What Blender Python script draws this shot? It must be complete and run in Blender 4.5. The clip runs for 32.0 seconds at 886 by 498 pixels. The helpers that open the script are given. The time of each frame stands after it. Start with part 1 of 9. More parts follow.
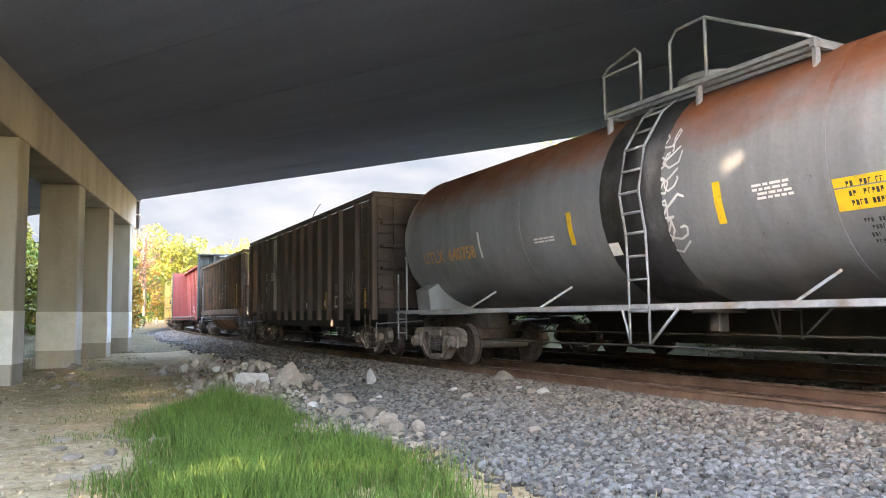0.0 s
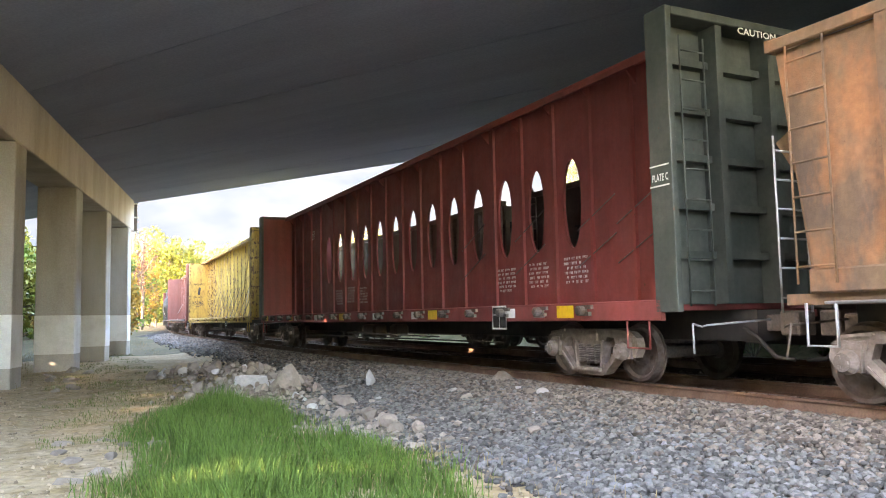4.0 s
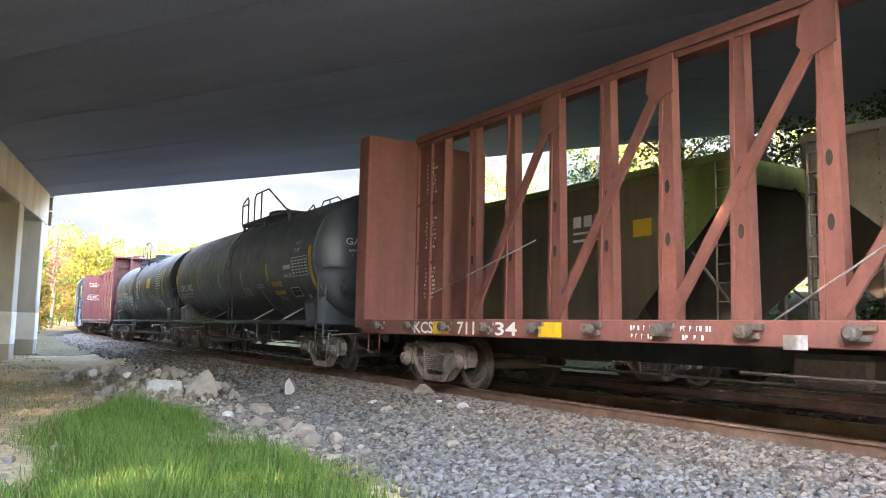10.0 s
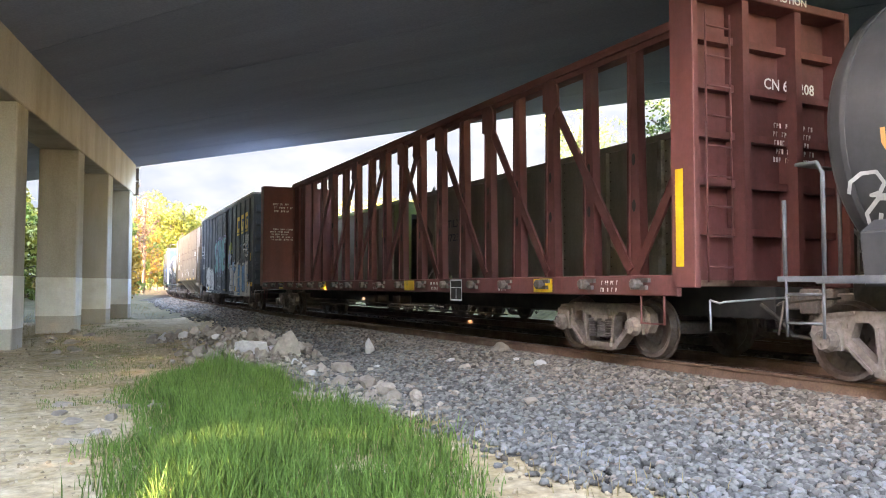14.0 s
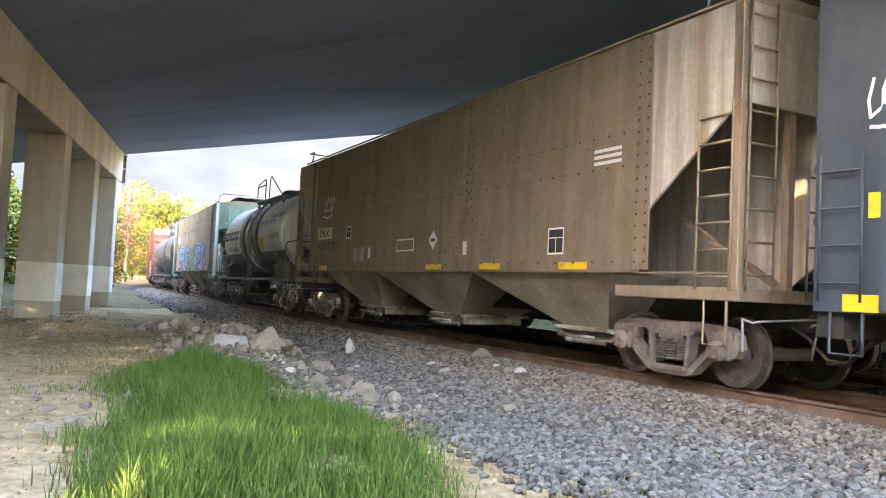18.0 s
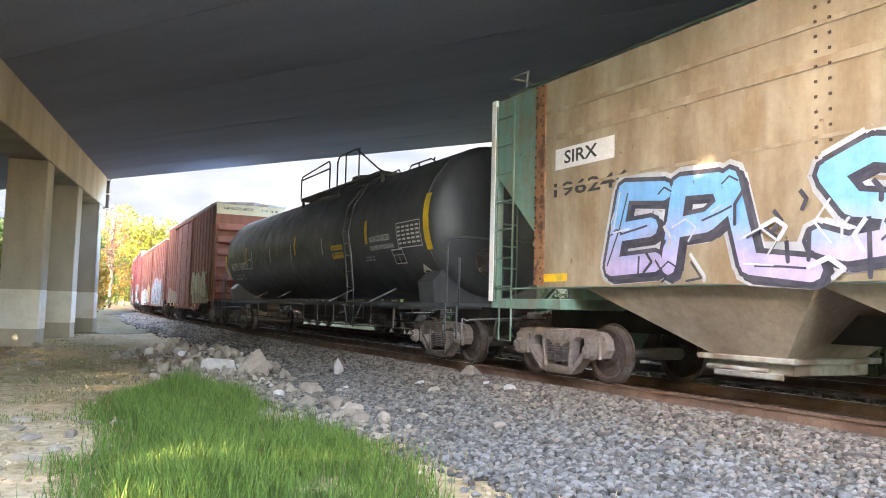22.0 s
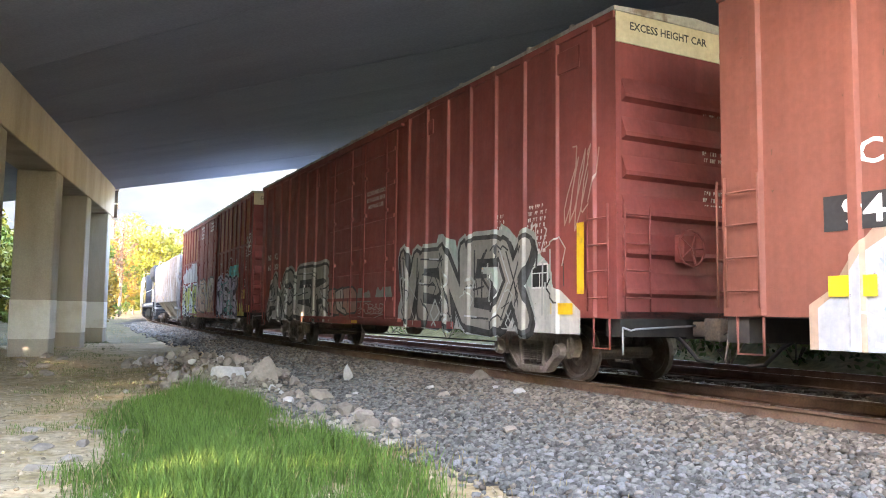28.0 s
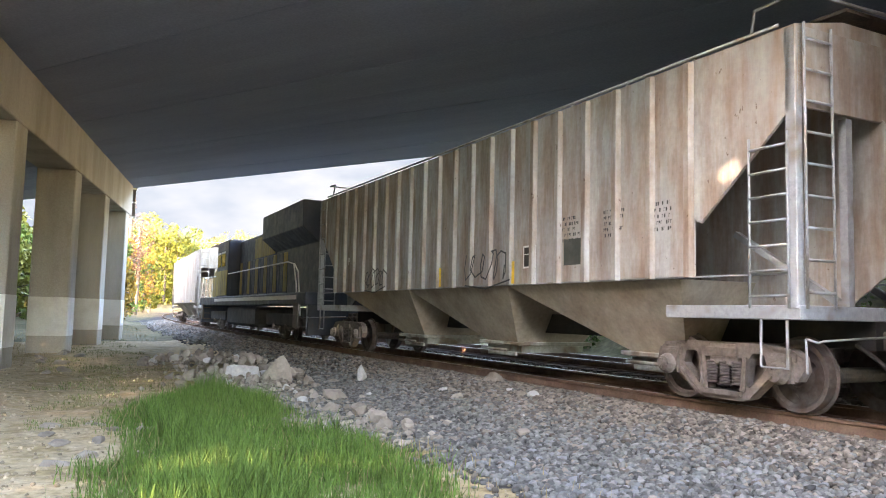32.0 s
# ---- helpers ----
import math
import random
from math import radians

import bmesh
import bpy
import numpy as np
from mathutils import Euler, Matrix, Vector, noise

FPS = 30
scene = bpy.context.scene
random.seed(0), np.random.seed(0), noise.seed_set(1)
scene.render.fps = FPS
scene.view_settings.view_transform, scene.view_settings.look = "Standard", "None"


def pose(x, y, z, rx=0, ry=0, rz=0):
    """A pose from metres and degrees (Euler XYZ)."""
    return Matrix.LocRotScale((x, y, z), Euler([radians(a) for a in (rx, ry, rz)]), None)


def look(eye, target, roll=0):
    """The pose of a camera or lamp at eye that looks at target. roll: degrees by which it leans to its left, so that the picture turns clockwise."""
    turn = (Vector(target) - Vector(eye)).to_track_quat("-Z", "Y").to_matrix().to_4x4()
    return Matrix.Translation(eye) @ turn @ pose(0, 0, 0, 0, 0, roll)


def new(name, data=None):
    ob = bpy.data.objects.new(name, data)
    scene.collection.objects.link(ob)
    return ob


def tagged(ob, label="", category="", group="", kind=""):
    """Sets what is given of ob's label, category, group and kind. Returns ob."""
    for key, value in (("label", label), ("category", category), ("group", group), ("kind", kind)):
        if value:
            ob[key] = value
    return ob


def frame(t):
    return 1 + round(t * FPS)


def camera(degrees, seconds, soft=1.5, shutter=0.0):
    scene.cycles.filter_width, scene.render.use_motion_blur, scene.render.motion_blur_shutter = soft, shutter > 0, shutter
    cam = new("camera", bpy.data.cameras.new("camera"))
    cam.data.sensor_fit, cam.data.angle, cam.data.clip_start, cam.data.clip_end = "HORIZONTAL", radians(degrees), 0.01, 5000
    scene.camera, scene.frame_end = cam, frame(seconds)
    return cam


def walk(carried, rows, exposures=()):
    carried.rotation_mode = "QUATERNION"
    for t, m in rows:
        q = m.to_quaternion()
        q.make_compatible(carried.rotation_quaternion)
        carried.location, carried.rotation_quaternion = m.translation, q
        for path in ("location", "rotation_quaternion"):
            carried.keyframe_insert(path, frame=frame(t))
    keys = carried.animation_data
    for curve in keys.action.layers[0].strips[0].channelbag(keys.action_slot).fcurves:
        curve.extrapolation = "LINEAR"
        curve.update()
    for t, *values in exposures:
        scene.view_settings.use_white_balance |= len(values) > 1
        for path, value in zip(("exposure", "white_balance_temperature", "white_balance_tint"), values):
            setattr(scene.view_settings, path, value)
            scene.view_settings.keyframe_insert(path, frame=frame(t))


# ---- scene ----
# ---- camera and its way ----
cam = camera(59.5, 32.0, soft=1.0)
PATH = [
    (0.0, pose(0, 0, 1.05, 94.86, 0.74, -0.55)),
    (0.5, pose(0, 0, 1.05, 94.91, 1.11, -0.57)),
    (1.0, pose(0, 0, 1.05, 94.90, 1.15, -0.58)),
    (1.5, pose(0, 0, 1.05, 94.90, 1.21, -0.58)),
    (2.0, pose(0, 0, 1.05, 94.91, 1.22, -0.58)),
    (2.5, pose(0, 0, 1.05, 94.89, 1.25, -0.58)),
    (3.0, pose(0, 0, 1.05, 94.91, 1.21, -0.60)),
    (3.5, pose(0, 0, 1.05, 94.87, 1.26, -0.64)),
    (4.0, pose(0, 0, 1.05, 94.90, 1.19, -0.64)),
    (4.5, pose(0, 0, 1.05, 94.92, 1.18, -0.65)),
    (6.5, pose(0, 0, 1.05, 95.38, 0.77, -0.72)),
    (7.0, pose(0, 0, 1.05, 95.41, 0.72, -0.75)),
    (7.5, pose(0, 0, 1.05, 95.50, 0.57, -0.77)),
    (8.0, pose(0, 0, 1.05, 96.27, 0.24, -0.93)),
    (8.5, pose(0, 0, 1.05, 96.86, -1.24, -4.12)),
    (9.0, pose(0, 0, 1.05, 96.92, -1.49, -6.77)),
    (9.5, pose(0, 0, 1.05, 95.96, -1.44, -6.97)),
    (10.0, pose(0, 0, 1.05, 95.82, -1.14, -6.22)),
    (10.5, pose(0, 0, 1.05, 95.57, -1.12, -5.37)),
    (11.0, pose(0, 0, 1.05, 95.52, -1.21, -3.93)),
    (11.5, pose(0, 0, 1.05, 94.48, -1.09, -3.34)),
    (12.0, pose(0, 0, 1.05, 93.45, -0.92, -2.93)),
    (12.5, pose(0, 0, 1.05, 92.93, -0.96, -2.27)),
    (13.0, pose(0, 0, 1.05, 92.98, -0.60, -0.96)),
    (13.5, pose(0, 0, 1.05, 92.97, -0.45, -0.83)),
    (14.0, pose(0, 0, 1.05, 92.73, -0.07, -0.64)),
    (14.5, pose(0, 0, 1.05, 92.75, -1.88, -0.83)),
    (16.5, pose(0, 0, 1.05, 92.99, -2.95, -1.86)),
    (17.0, pose(0, 0, 1.05, 92.97, -2.94, -1.86)),
    (17.5, pose(0, 0, 1.05, 92.98, -2.90, -1.87)),
    (18.0, pose(0, 0, 1.05, 93.01, -2.79, -1.83)),
    (18.5, pose(0, 0, 1.05, 93.11, -2.23, -1.85)),
    (19.0, pose(0, 0, 1.05, 93.33, -2.17, -1.90)),
    (19.5, pose(0, 0, 1.05, 93.58, -2.14, -1.90)),
    (20.0, pose(0, 0, 1.05, 93.79, -1.69, -1.89)),
    (20.5, pose(0, 0, 1.05, 93.96, -1.71, -1.90)),
    (21.0, pose(0, 0, 1.05, 94.34, -1.73, -1.96)),
    (21.5, pose(0, 0, 1.05, 94.34, -1.50, -2.03)),
    (22.0, pose(0, 0, 1.05, 94.39, -1.49, -2.75)),
    (22.5, pose(0, 0, 1.05, 94.40, -1.50, -3.36)),
    (23.0, pose(0, 0, 1.05, 94.48, -1.50, -3.62)),
    (23.5, pose(0, 0, 1.05, 94.48, -1.39, -3.82)),
    (24.0, pose(0, 0, 1.05, 94.54, -1.49, -3.88)),
    (24.5, pose(0, 0, 1.05, 94.77, -1.53, -4.17)),
    (26.5, pose(0, 0, 1.05, 94.75, -0.64, -4.45)),
    (27.0, pose(0, 0, 1.05, 94.75, -0.57, -3.65)),
    (27.5, pose(0, 0, 1.05, 94.76, -0.59, -3.35)),
    (28.0, pose(0, 0, 1.05, 94.72, -0.69, -2.12)),
    (28.5, pose(0, 0, 1.05, 94.71, -0.97, -1.18)),
    (29.0, pose(0, 0, 1.05, 94.72, -1.07, -0.84)),
    (29.5, pose(0, 0, 1.05, 94.72, -1.21, -0.90)),
    (30.0, pose(0, 0, 1.05, 94.74, -1.33, -0.94)),
    (30.5, pose(0, 0, 1.05, 94.76, -1.38, -0.95)),
    (31.0, pose(0, 0, 1.05, 94.77, -1.37, -1.00)),
    (31.5, pose(0, 0, 1.05, 94.80, -1.35, -1.05)),
    (32.0, pose(0, 0, 1.05, 94.82, -1.35, -1.07)),
]
LIGHTNESS = [(0, 5.35), (4, 5.55), (7, 5.25), (9, 5.4), (10, 5.6), (12, 5.85), (13, 6.25), (14, 5.5), (17, 5.5), (20, 5.35), (22, 5.55), (24, 6.0), (27, 5.75), (29, 5.55), (31, 5.4), (32, 5.4)]
walk(cam, PATH, [(t, e, 7150, 24) for t, e in LIGHTNESS])

# ---- light ----
SUN_AZ, SUN_EL = radians(210), radians(10)      # direction to the sun: angle from +x, height
world = bpy.data.worlds.new("sky")
scene.world = world
world.use_nodes = True
wn = world.node_tree
sky = wn.nodes.new("ShaderNodeTexSky")
sky.sky_type = "NISHITA"
sky.sun_disc = False
sky.sun_elevation, sky.sun_rotation = SUN_EL, radians(90) - SUN_AZ
sky.air_density, sky.dust_density, sky.ozone_density = 1.0, 2.0, 1.0
wn.links.new(sky.outputs[0], wn.nodes["Background"].inputs[0])
wn.nodes["Background"].inputs[1].default_value = 0.15
sun_data = bpy.data.lights.new("sun", "SUN")
sun_data.energy, sun_data.angle, sun_data.color = 2.4, radians(0.6), (1.0, 0.80, 0.55)
sun = new("sun", sun_data)
SUN_DIR = Vector((math.cos(SUN_EL) * math.cos(SUN_AZ), math.cos(SUN_EL) * math.sin(SUN_AZ), math.sin(SUN_EL)))
sun.matrix_world = look((-60, -40, 40), Vector((-60, -40, 40)) - SUN_DIR)

# a glowing cloud-toned sheet, added far beyond everything else, dimmer than the lighting sky
def sky_sheet():
    m = bpy.data.materials.new("sky_sheet_glow")
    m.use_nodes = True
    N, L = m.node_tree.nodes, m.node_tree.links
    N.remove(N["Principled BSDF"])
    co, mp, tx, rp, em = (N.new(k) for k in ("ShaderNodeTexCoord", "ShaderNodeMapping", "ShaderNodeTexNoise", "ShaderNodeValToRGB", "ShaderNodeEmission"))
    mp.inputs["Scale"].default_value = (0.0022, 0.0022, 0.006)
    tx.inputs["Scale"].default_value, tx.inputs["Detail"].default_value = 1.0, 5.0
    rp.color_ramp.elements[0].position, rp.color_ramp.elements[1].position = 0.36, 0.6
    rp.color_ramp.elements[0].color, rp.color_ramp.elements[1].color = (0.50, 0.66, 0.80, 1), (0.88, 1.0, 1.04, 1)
    em.inputs["Strength"].default_value = SHEET_GLOW
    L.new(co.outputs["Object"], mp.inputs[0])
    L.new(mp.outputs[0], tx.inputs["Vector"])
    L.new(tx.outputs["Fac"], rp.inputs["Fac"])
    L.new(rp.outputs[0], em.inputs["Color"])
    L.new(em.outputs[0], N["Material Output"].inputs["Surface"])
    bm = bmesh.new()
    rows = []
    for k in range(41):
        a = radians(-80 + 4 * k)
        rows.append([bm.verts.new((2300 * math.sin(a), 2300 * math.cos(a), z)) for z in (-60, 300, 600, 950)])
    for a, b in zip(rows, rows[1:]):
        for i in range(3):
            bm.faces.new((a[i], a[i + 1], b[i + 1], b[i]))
    me = bpy.data.meshes.new("sky_sheet")
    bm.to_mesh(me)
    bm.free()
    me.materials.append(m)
    tagged(new("backdrop", me), "glowing cloud-toned sheet added as the sky over the distant hills", "sky", kind="structure")


SHEET_GLOW = 0.027
sky_sheet()

# ---- the line of the track ----
FOOT, HEAD, BEND = 8.752, 0.4721, 0.0013202     # nearest distance, heading, curvature
SPEED = 10.6


def rail_at(s, off=0.0):
    """Place and heading of the first track at s metres along it, off metres to the camera's side."""
    th = HEAD - BEND * s
    x = FOOT * math.cos(HEAD) - (math.cos(th) - math.cos(HEAD)) / BEND
    y = FOOT * math.sin(HEAD) + (math.sin(HEAD) - math.sin(th)) / BEND
    return x - off * math.cos(th), y - off * math.sin(th), th


BEND_C = (math.cos(HEAD) * (FOOT + 1 / BEND), math.sin(HEAD) * (FOOT + 1 / BEND))


def along(x, y):
    """The way along the track and the offset from it, of a place."""
    vx, vy = x - BEND_C[0], y - BEND_C[1]
    return (HEAD - math.atan2(-vy, -vx)) / BEND, math.hypot(vx, vy) - 1 / BEND


def smooth(a, b, v):
    if a > b:
        return 1 - smooth(b, a, v)
    v = min(1.0, max(0.0, (v - a) / (b - a)))
    return v * v * (3 - 2 * v)


SPOT = Vector((-10.58, 19.17, 2.3))               # where the low sun reaches a column, through a gap cut in the crowns
TRACK2 = -4.4                                   # the second track's offset


def ground_z(x, y):
    s, o = along(x, y)
    n = noise.noise((x * 0.45, y * 0.45, 0.3)) * 0.05 + noise.noise((x * 1.7, y * 1.7, 4.1)) * 0.018
    z = -0.26 - 0.26 * smooth(1.5, 4.6, o) + n * smooth(1.3, 2.6, o)
    z -= 0.04 * smooth(5.0, 8.0, o)
    z += 0.08 * smooth(0.8, 0.95, o) * smooth(2.2, 1.3, o)      # ballast shoulder over the ends of the ties
    z += 2.6 * smooth(12.5, 24.0, o) * smooth(-18, -8, s)          # bank behind the piers
    z += 0.5 * smooth(40, 75, s) * smooth(2.5, 6.5, o)
    if o < 0:
        z += 2.6 * smooth(7.6, 12.5, -o) * smooth(62, 45, s)
    return z


# ---- mesh helpers ----
def box(bm, x0, x1, y0, y1, z0, z1):
    v = [bm.verts.new(p) for p in ((x0, y0, z0), (x1, y0, z0), (x1, y1, z0), (x0, y1, z0), (x0, y0, z1), (x1, y0, z1), (x1, y1, z1), (x0, y1, z1))]
    for f in ((3, 2, 1, 0), (4, 5, 6, 7), (0, 1, 5, 4), (1, 2, 6, 5), (2, 3, 7, 6), (3, 0, 4, 7)):
        bm.faces.new([v[i] for i in f])
    return v


def beam(bm, a, b, w, d, up=(0, 0, 1)):
    """A rectangular bar from a to b, w across and d along up."""
    a, b = Vector(a), Vector(b)
    ax = (b - a).normalized()
    side = ax.cross(Vector(up))
    if side.length < 1e-4:
        side = ax.cross(Vector((0, 1, 0)))
    side.normalize()
    u = side.cross(ax).normalized()
    v = []
    for p in (a, b):
        for i, j in ((-1, -1), (1, -1), (1, 1), (-1, 1)):
            v.append(bm.verts.new(p + side * (i * w / 2) + u * (j * d / 2)))
    for f in ((3, 2, 1, 0), (4, 5, 6, 7), (0, 1, 5, 4), (1, 2, 6, 5), (2, 3, 7, 6), (3, 0, 4, 7)):
        bm.faces.new([v[i] for i in f])


def prism(bm, outline, axis, a, b):
    """Extrudes an outline of (u, v) along axis x, y or z, from a to b."""
    def at(u, v, w):
        return {"x": (w, u, v), "y": (u, w, v), "z": (u, v, w)}[axis]
    p = [bm.verts.new(at(u, v, a)) for u, v in outline]
    q = [bm.verts.new(at(u, v, b)) for u, v in outline]
    n = len(p)
    bm.faces.new(p)
    bm.faces.new(q[::-1])
    for i in range(n):
        bm.faces.new((p[i], q[i], q[(i + 1) % n], p[(i + 1) % n]))


def lathe(bm, rings, axis, centre, seg=20, cap=True):
    """A body turned round an axis: rings of (place along the axis, radius)."""
    rows = []
    for w, r in rings:
        row = []
        for i in range(seg):
            a = 2 * math.pi * i / seg
            u, v = r * math.cos(a), r * math.sin(a)
            p = {"x": (w, u, v), "y": (u, w, v), "z": (u, v, w)}[axis]
            row.append(bm.verts.new((p[0] + centre[0], p[1] + centre[1], p[2] + centre[2])))
        rows.append(row)
    for a, b in zip(rows, rows[1:]):
        for i in range(seg):
            bm.faces.new((a[i], a[(i + 1) % seg], b[(i + 1) % seg], b[i]))
    if cap:
        bm.faces.new(rows[0][::-1])
        bm.faces.new(rows[-1])


def tube(bm, pts, r, seg=6, closed=False):
    """A round bar along points."""
    pts = [Vector(p) for p in pts]
    rows = []
    n = len(pts)
    for i, p in enumerate(pts):
        a = pts[i - 1] if i else p
        b = pts[i + 1] if i < n - 1 else p
        d = (b - a).normalized()
        u = d.cross(Vector((0.13, 0.31, 0.94)))
        if u.length < 0.05:
            u = d.cross(Vector((1, 0, 0)))
        u.normalize()
        w = d.cross(u)
        rows.append([bm.verts.new(p + (u * math.cos(2 * math.pi * k / seg) + w * math.sin(2 * math.pi * k / seg)) * r) for k in range(seg)])
    for a, b in zip(rows, rows[1:]):
        for i in range(seg):
            bm.faces.new((a[i], a[(i + 1) % seg], b[(i + 1) % seg], b[i]))
    bm.faces.new(rows[0][::-1])
    bm.faces.new(rows[-1])


def as_mesh(name, bm, material, bevel=0.0, flat=True):
    if bevel:
        bmesh.ops.bevel(bm, geom=[e for e in bm.edges], offset=bevel, segments=1, affect="EDGES", clamp_overlap=True)
    bmesh.ops.recalc_face_normals(bm, faces=bm.faces)
    me = bpy.data.meshes.new(name)
    bm.to_mesh(me)
    bm.free()
    if not flat:
        me.polygons.foreach_set("use_smooth", [True] * len(me.polygons))
    me.materials.append(material)
    return me


def part(name, bm, material, parent, label="", bevel=0.0, flat=True, kind=""):
    ob = new(name, as_mesh(name, bm, material, bevel, flat) if isinstance(bm, bmesh.types.BMesh) else bm)
    ob.parent = parent
    if label or kind:
        tagged(ob, label, kind=kind)
    return ob


def thing(name, label, category, group="", kind="", m=None):
    ob = new(name)
    ob.empty_display_size = 0.3
    if m is not None:
        ob.matrix_world = m
    return tagged(ob, label, category, group, kind)


def boxpart(name, b, material, parent, label="", bevel=0.0):
    bm = bmesh.new()
    box(bm, *b)
    return part(name, bm, material, parent, label, bevel)


# ---- materials ----
def mat(name, col, rough=0.6, metal=0.0, var=0.2, fine=30.0, second=None, amount=0.5, size=1.2, sharp=0.12, stretch=(1, 1, 1), bump=0.15, bumpscale=60.0, third=None, third_amount=0.35, third_size=6.0, per_object=0.0, island=0.0, top=None, spec=0.5, streak=None, chip=None, dent=None):
    """A painted, rusty, mineral or leafy surface: a base, fine grain, and up to two kinds of blotches (second large, third small). top: a stain from a height up. streak: rain streaks down a wall; chip: share of rusty chips; dent: shallow waves of the sheet."""
    painted = "paint" in name
    streak = (0.17 if painted else 0.0) if streak is None else streak
    chip = (0.05 if painted else 0.0) if chip is None else chip
    dent = (0.3 if painted else 0.0) if dent is None else dent
    m = bpy.data.materials.new(name)
    m.use_nodes = True
    nt = m.node_tree
    N, L = nt.nodes, nt.links
    bsdf = N["Principled BSDF"]
    bsdf.inputs["Roughness"].default_value = rough
    bsdf.inputs["Metallic"].default_value = metal
    bsdf.inputs["Specular IOR Level"].default_value = spec
    co = N.new("ShaderNodeTexCoord")
    info = N.new("ShaderNodeObjectInfo")
    shift = N.new("ShaderNodeVectorMath")
    shift.operation = "MULTIPLY_ADD"
    L.new(co.outputs["Object"], shift.inputs[0])
    shift.inputs[1].default_value = (1, 1, 1)
    mul = N.new("ShaderNodeMath")
    mul.operation = "MULTIPLY"
    L.new(info.outputs["Random"], mul.inputs[0])
    mul.inputs[1].default_value = 37.0
    L.new(mul.outputs[0], shift.inputs[2])
    src = shift.outputs[0]

    def tex(scale, detail=5.0, st=(1, 1, 1)):
        mp = N.new("ShaderNodeMapping")
        mp.inputs["Scale"].default_value = st
        L.new(src, mp.inputs[0])
        t = N.new("ShaderNodeTexNoise")
        t.inputs["Scale"].default_value = scale
        t.inputs["Detail"].default_value = detail
        t.inputs["Roughness"].default_value = 0.62
        L.new(mp.outputs[0], t.inputs["Vector"])
        return t.outputs["Fac"]

    def mix(fac, a, b, mode="MIX"):
        x = N.new("ShaderNodeMix")
        x.data_type, x.blend_type = "RGBA", mode
        if isinstance(fac, float):
            x.inputs["Factor"].default_value = fac
        else:
            L.new(fac, x.inputs["Factor"])
        for sock, v in ((x.inputs[6], a), (x.inputs[7], b)):
            if isinstance(v, tuple):
                sock.default_value = (*v, 1.0)
            else:
                L.new(v, sock)
        return x.outputs[2]

    def ramp(fac, lo, hi, a=0.0, b=1.0):
        r = N.new("ShaderNodeMapRange")
        L.new(fac, r.inputs["Value"])
        for k, v in (("From Min", lo), ("From Max", hi), ("To Min", a), ("To Max", b)):
            r.inputs[k].default_value = v
        return r.outputs["Result"]

    c = tuple(col)
    if second is not None:
        t0 = 0.5 + (0.5 - amount) * 0.42
        c = mix(ramp(tex(size, 6.0, stretch), t0 - sharp / 2, t0 + sharp / 2), c, tuple(second))
    if third is not None:
        t0 = 0.5 + (0.5 - third_amount) * 0.42
        c = mix(ramp(tex(third_size, 4.0, stretch), t0 - sharp / 2, t0 + sharp / 2), c, tuple(third))
    if top is not None:
        rgb, z0, z1 = top
        sep = N.new("ShaderNodeSeparateXYZ")
        L.new(co.outputs["Object"], sep.inputs[0])
        add = N.new("ShaderNodeMath")
        add.operation = "MULTIPLY_ADD"
        L.new(tex(1.3, 7.0, (1, 1, 2)), add.inputs[0])
        add.inputs[1].default_value = 1.1
        L.new(sep.outputs["Z"], add.inputs[2])
        c = mix(ramp(add.outputs[0], z0 + 0.55, z1 + 0.55), c, tuple(rgb))
    if chip:
        t0 = 0.5 + (0.5 - chip) * 0.42
        c = mix(ramp(tex(11.0, 6.0, (1, 1, 0.6)), t0, t0 + 0.03, 0.0, 0.75), c, (0.10, 0.048, 0.026))
    if streak:
        down = ramp(tex(3.2, 7.0, (1, 1, 0.07)), 0.3, 0.7, 1.0 - streak, 1.0 + streak)
        sc = N.new("ShaderNodeVectorMath")
        sc.operation = "SCALE"
        if isinstance(c, tuple):
            sc.inputs[0].default_value = c
        else:
            L.new(c, sc.inputs[0])
        L.new(down, sc.inputs["Scale"])
        c = sc.outputs[0]
    if per_object:
        c = mix(per_object, c, mix(info.outputs["Random"], tuple(0.45 * v for v in col), tuple(min(1.0, 1.5 * v) for v in col)))
    if island:
        geo = N.new("ShaderNodeNewGeometry")
        c = mix(island, c, mix(geo.outputs["Random Per Island"], tuple(0.4 * v for v in col), tuple(min(1.0, 1.7 * v) for v in col)))
    grain = ramp(tex(fine, 3.0), 0.25, 0.75, 1.0 - var, 1.0 + var)
    g = N.new("ShaderNodeVectorMath")
    g.operation = "SCALE"
    if isinstance(c, tuple):
        g.inputs[0].default_value = c
    else:
        L.new(c, g.inputs[0])
    L.new(grain, g.inputs["Scale"])
    L.new(g.outputs[0], bsdf.inputs["Base Color"])
    rr = ramp(tex(size * 2 + 1, 4.0), 0.3, 0.7, max(0.05, rough - 0.12), min(1.0, rough + 0.12))
    L.new(rr, bsdf.inputs["Roughness"])
    if bump:
        b = N.new("ShaderNodeBump")
        b.inputs["Strength"].default_value = bump
        b.inputs["Distance"].default_value = 0.02
        L.new(tex(bumpscale, 4.0), b.inputs["Height"])
        if dent:
            wave = N.new("ShaderNodeBump")
            wave.inputs["Strength"].default_value = dent
            wave.inputs["Distance"].default_value = 0.06
            L.new(tex(1.6, 2.0), wave.inputs["Height"])
            L.new(wave.outputs[0], b.inputs["Normal"])
        L.new(b.outputs[0], bsdf.inputs["Normal"])
    return m


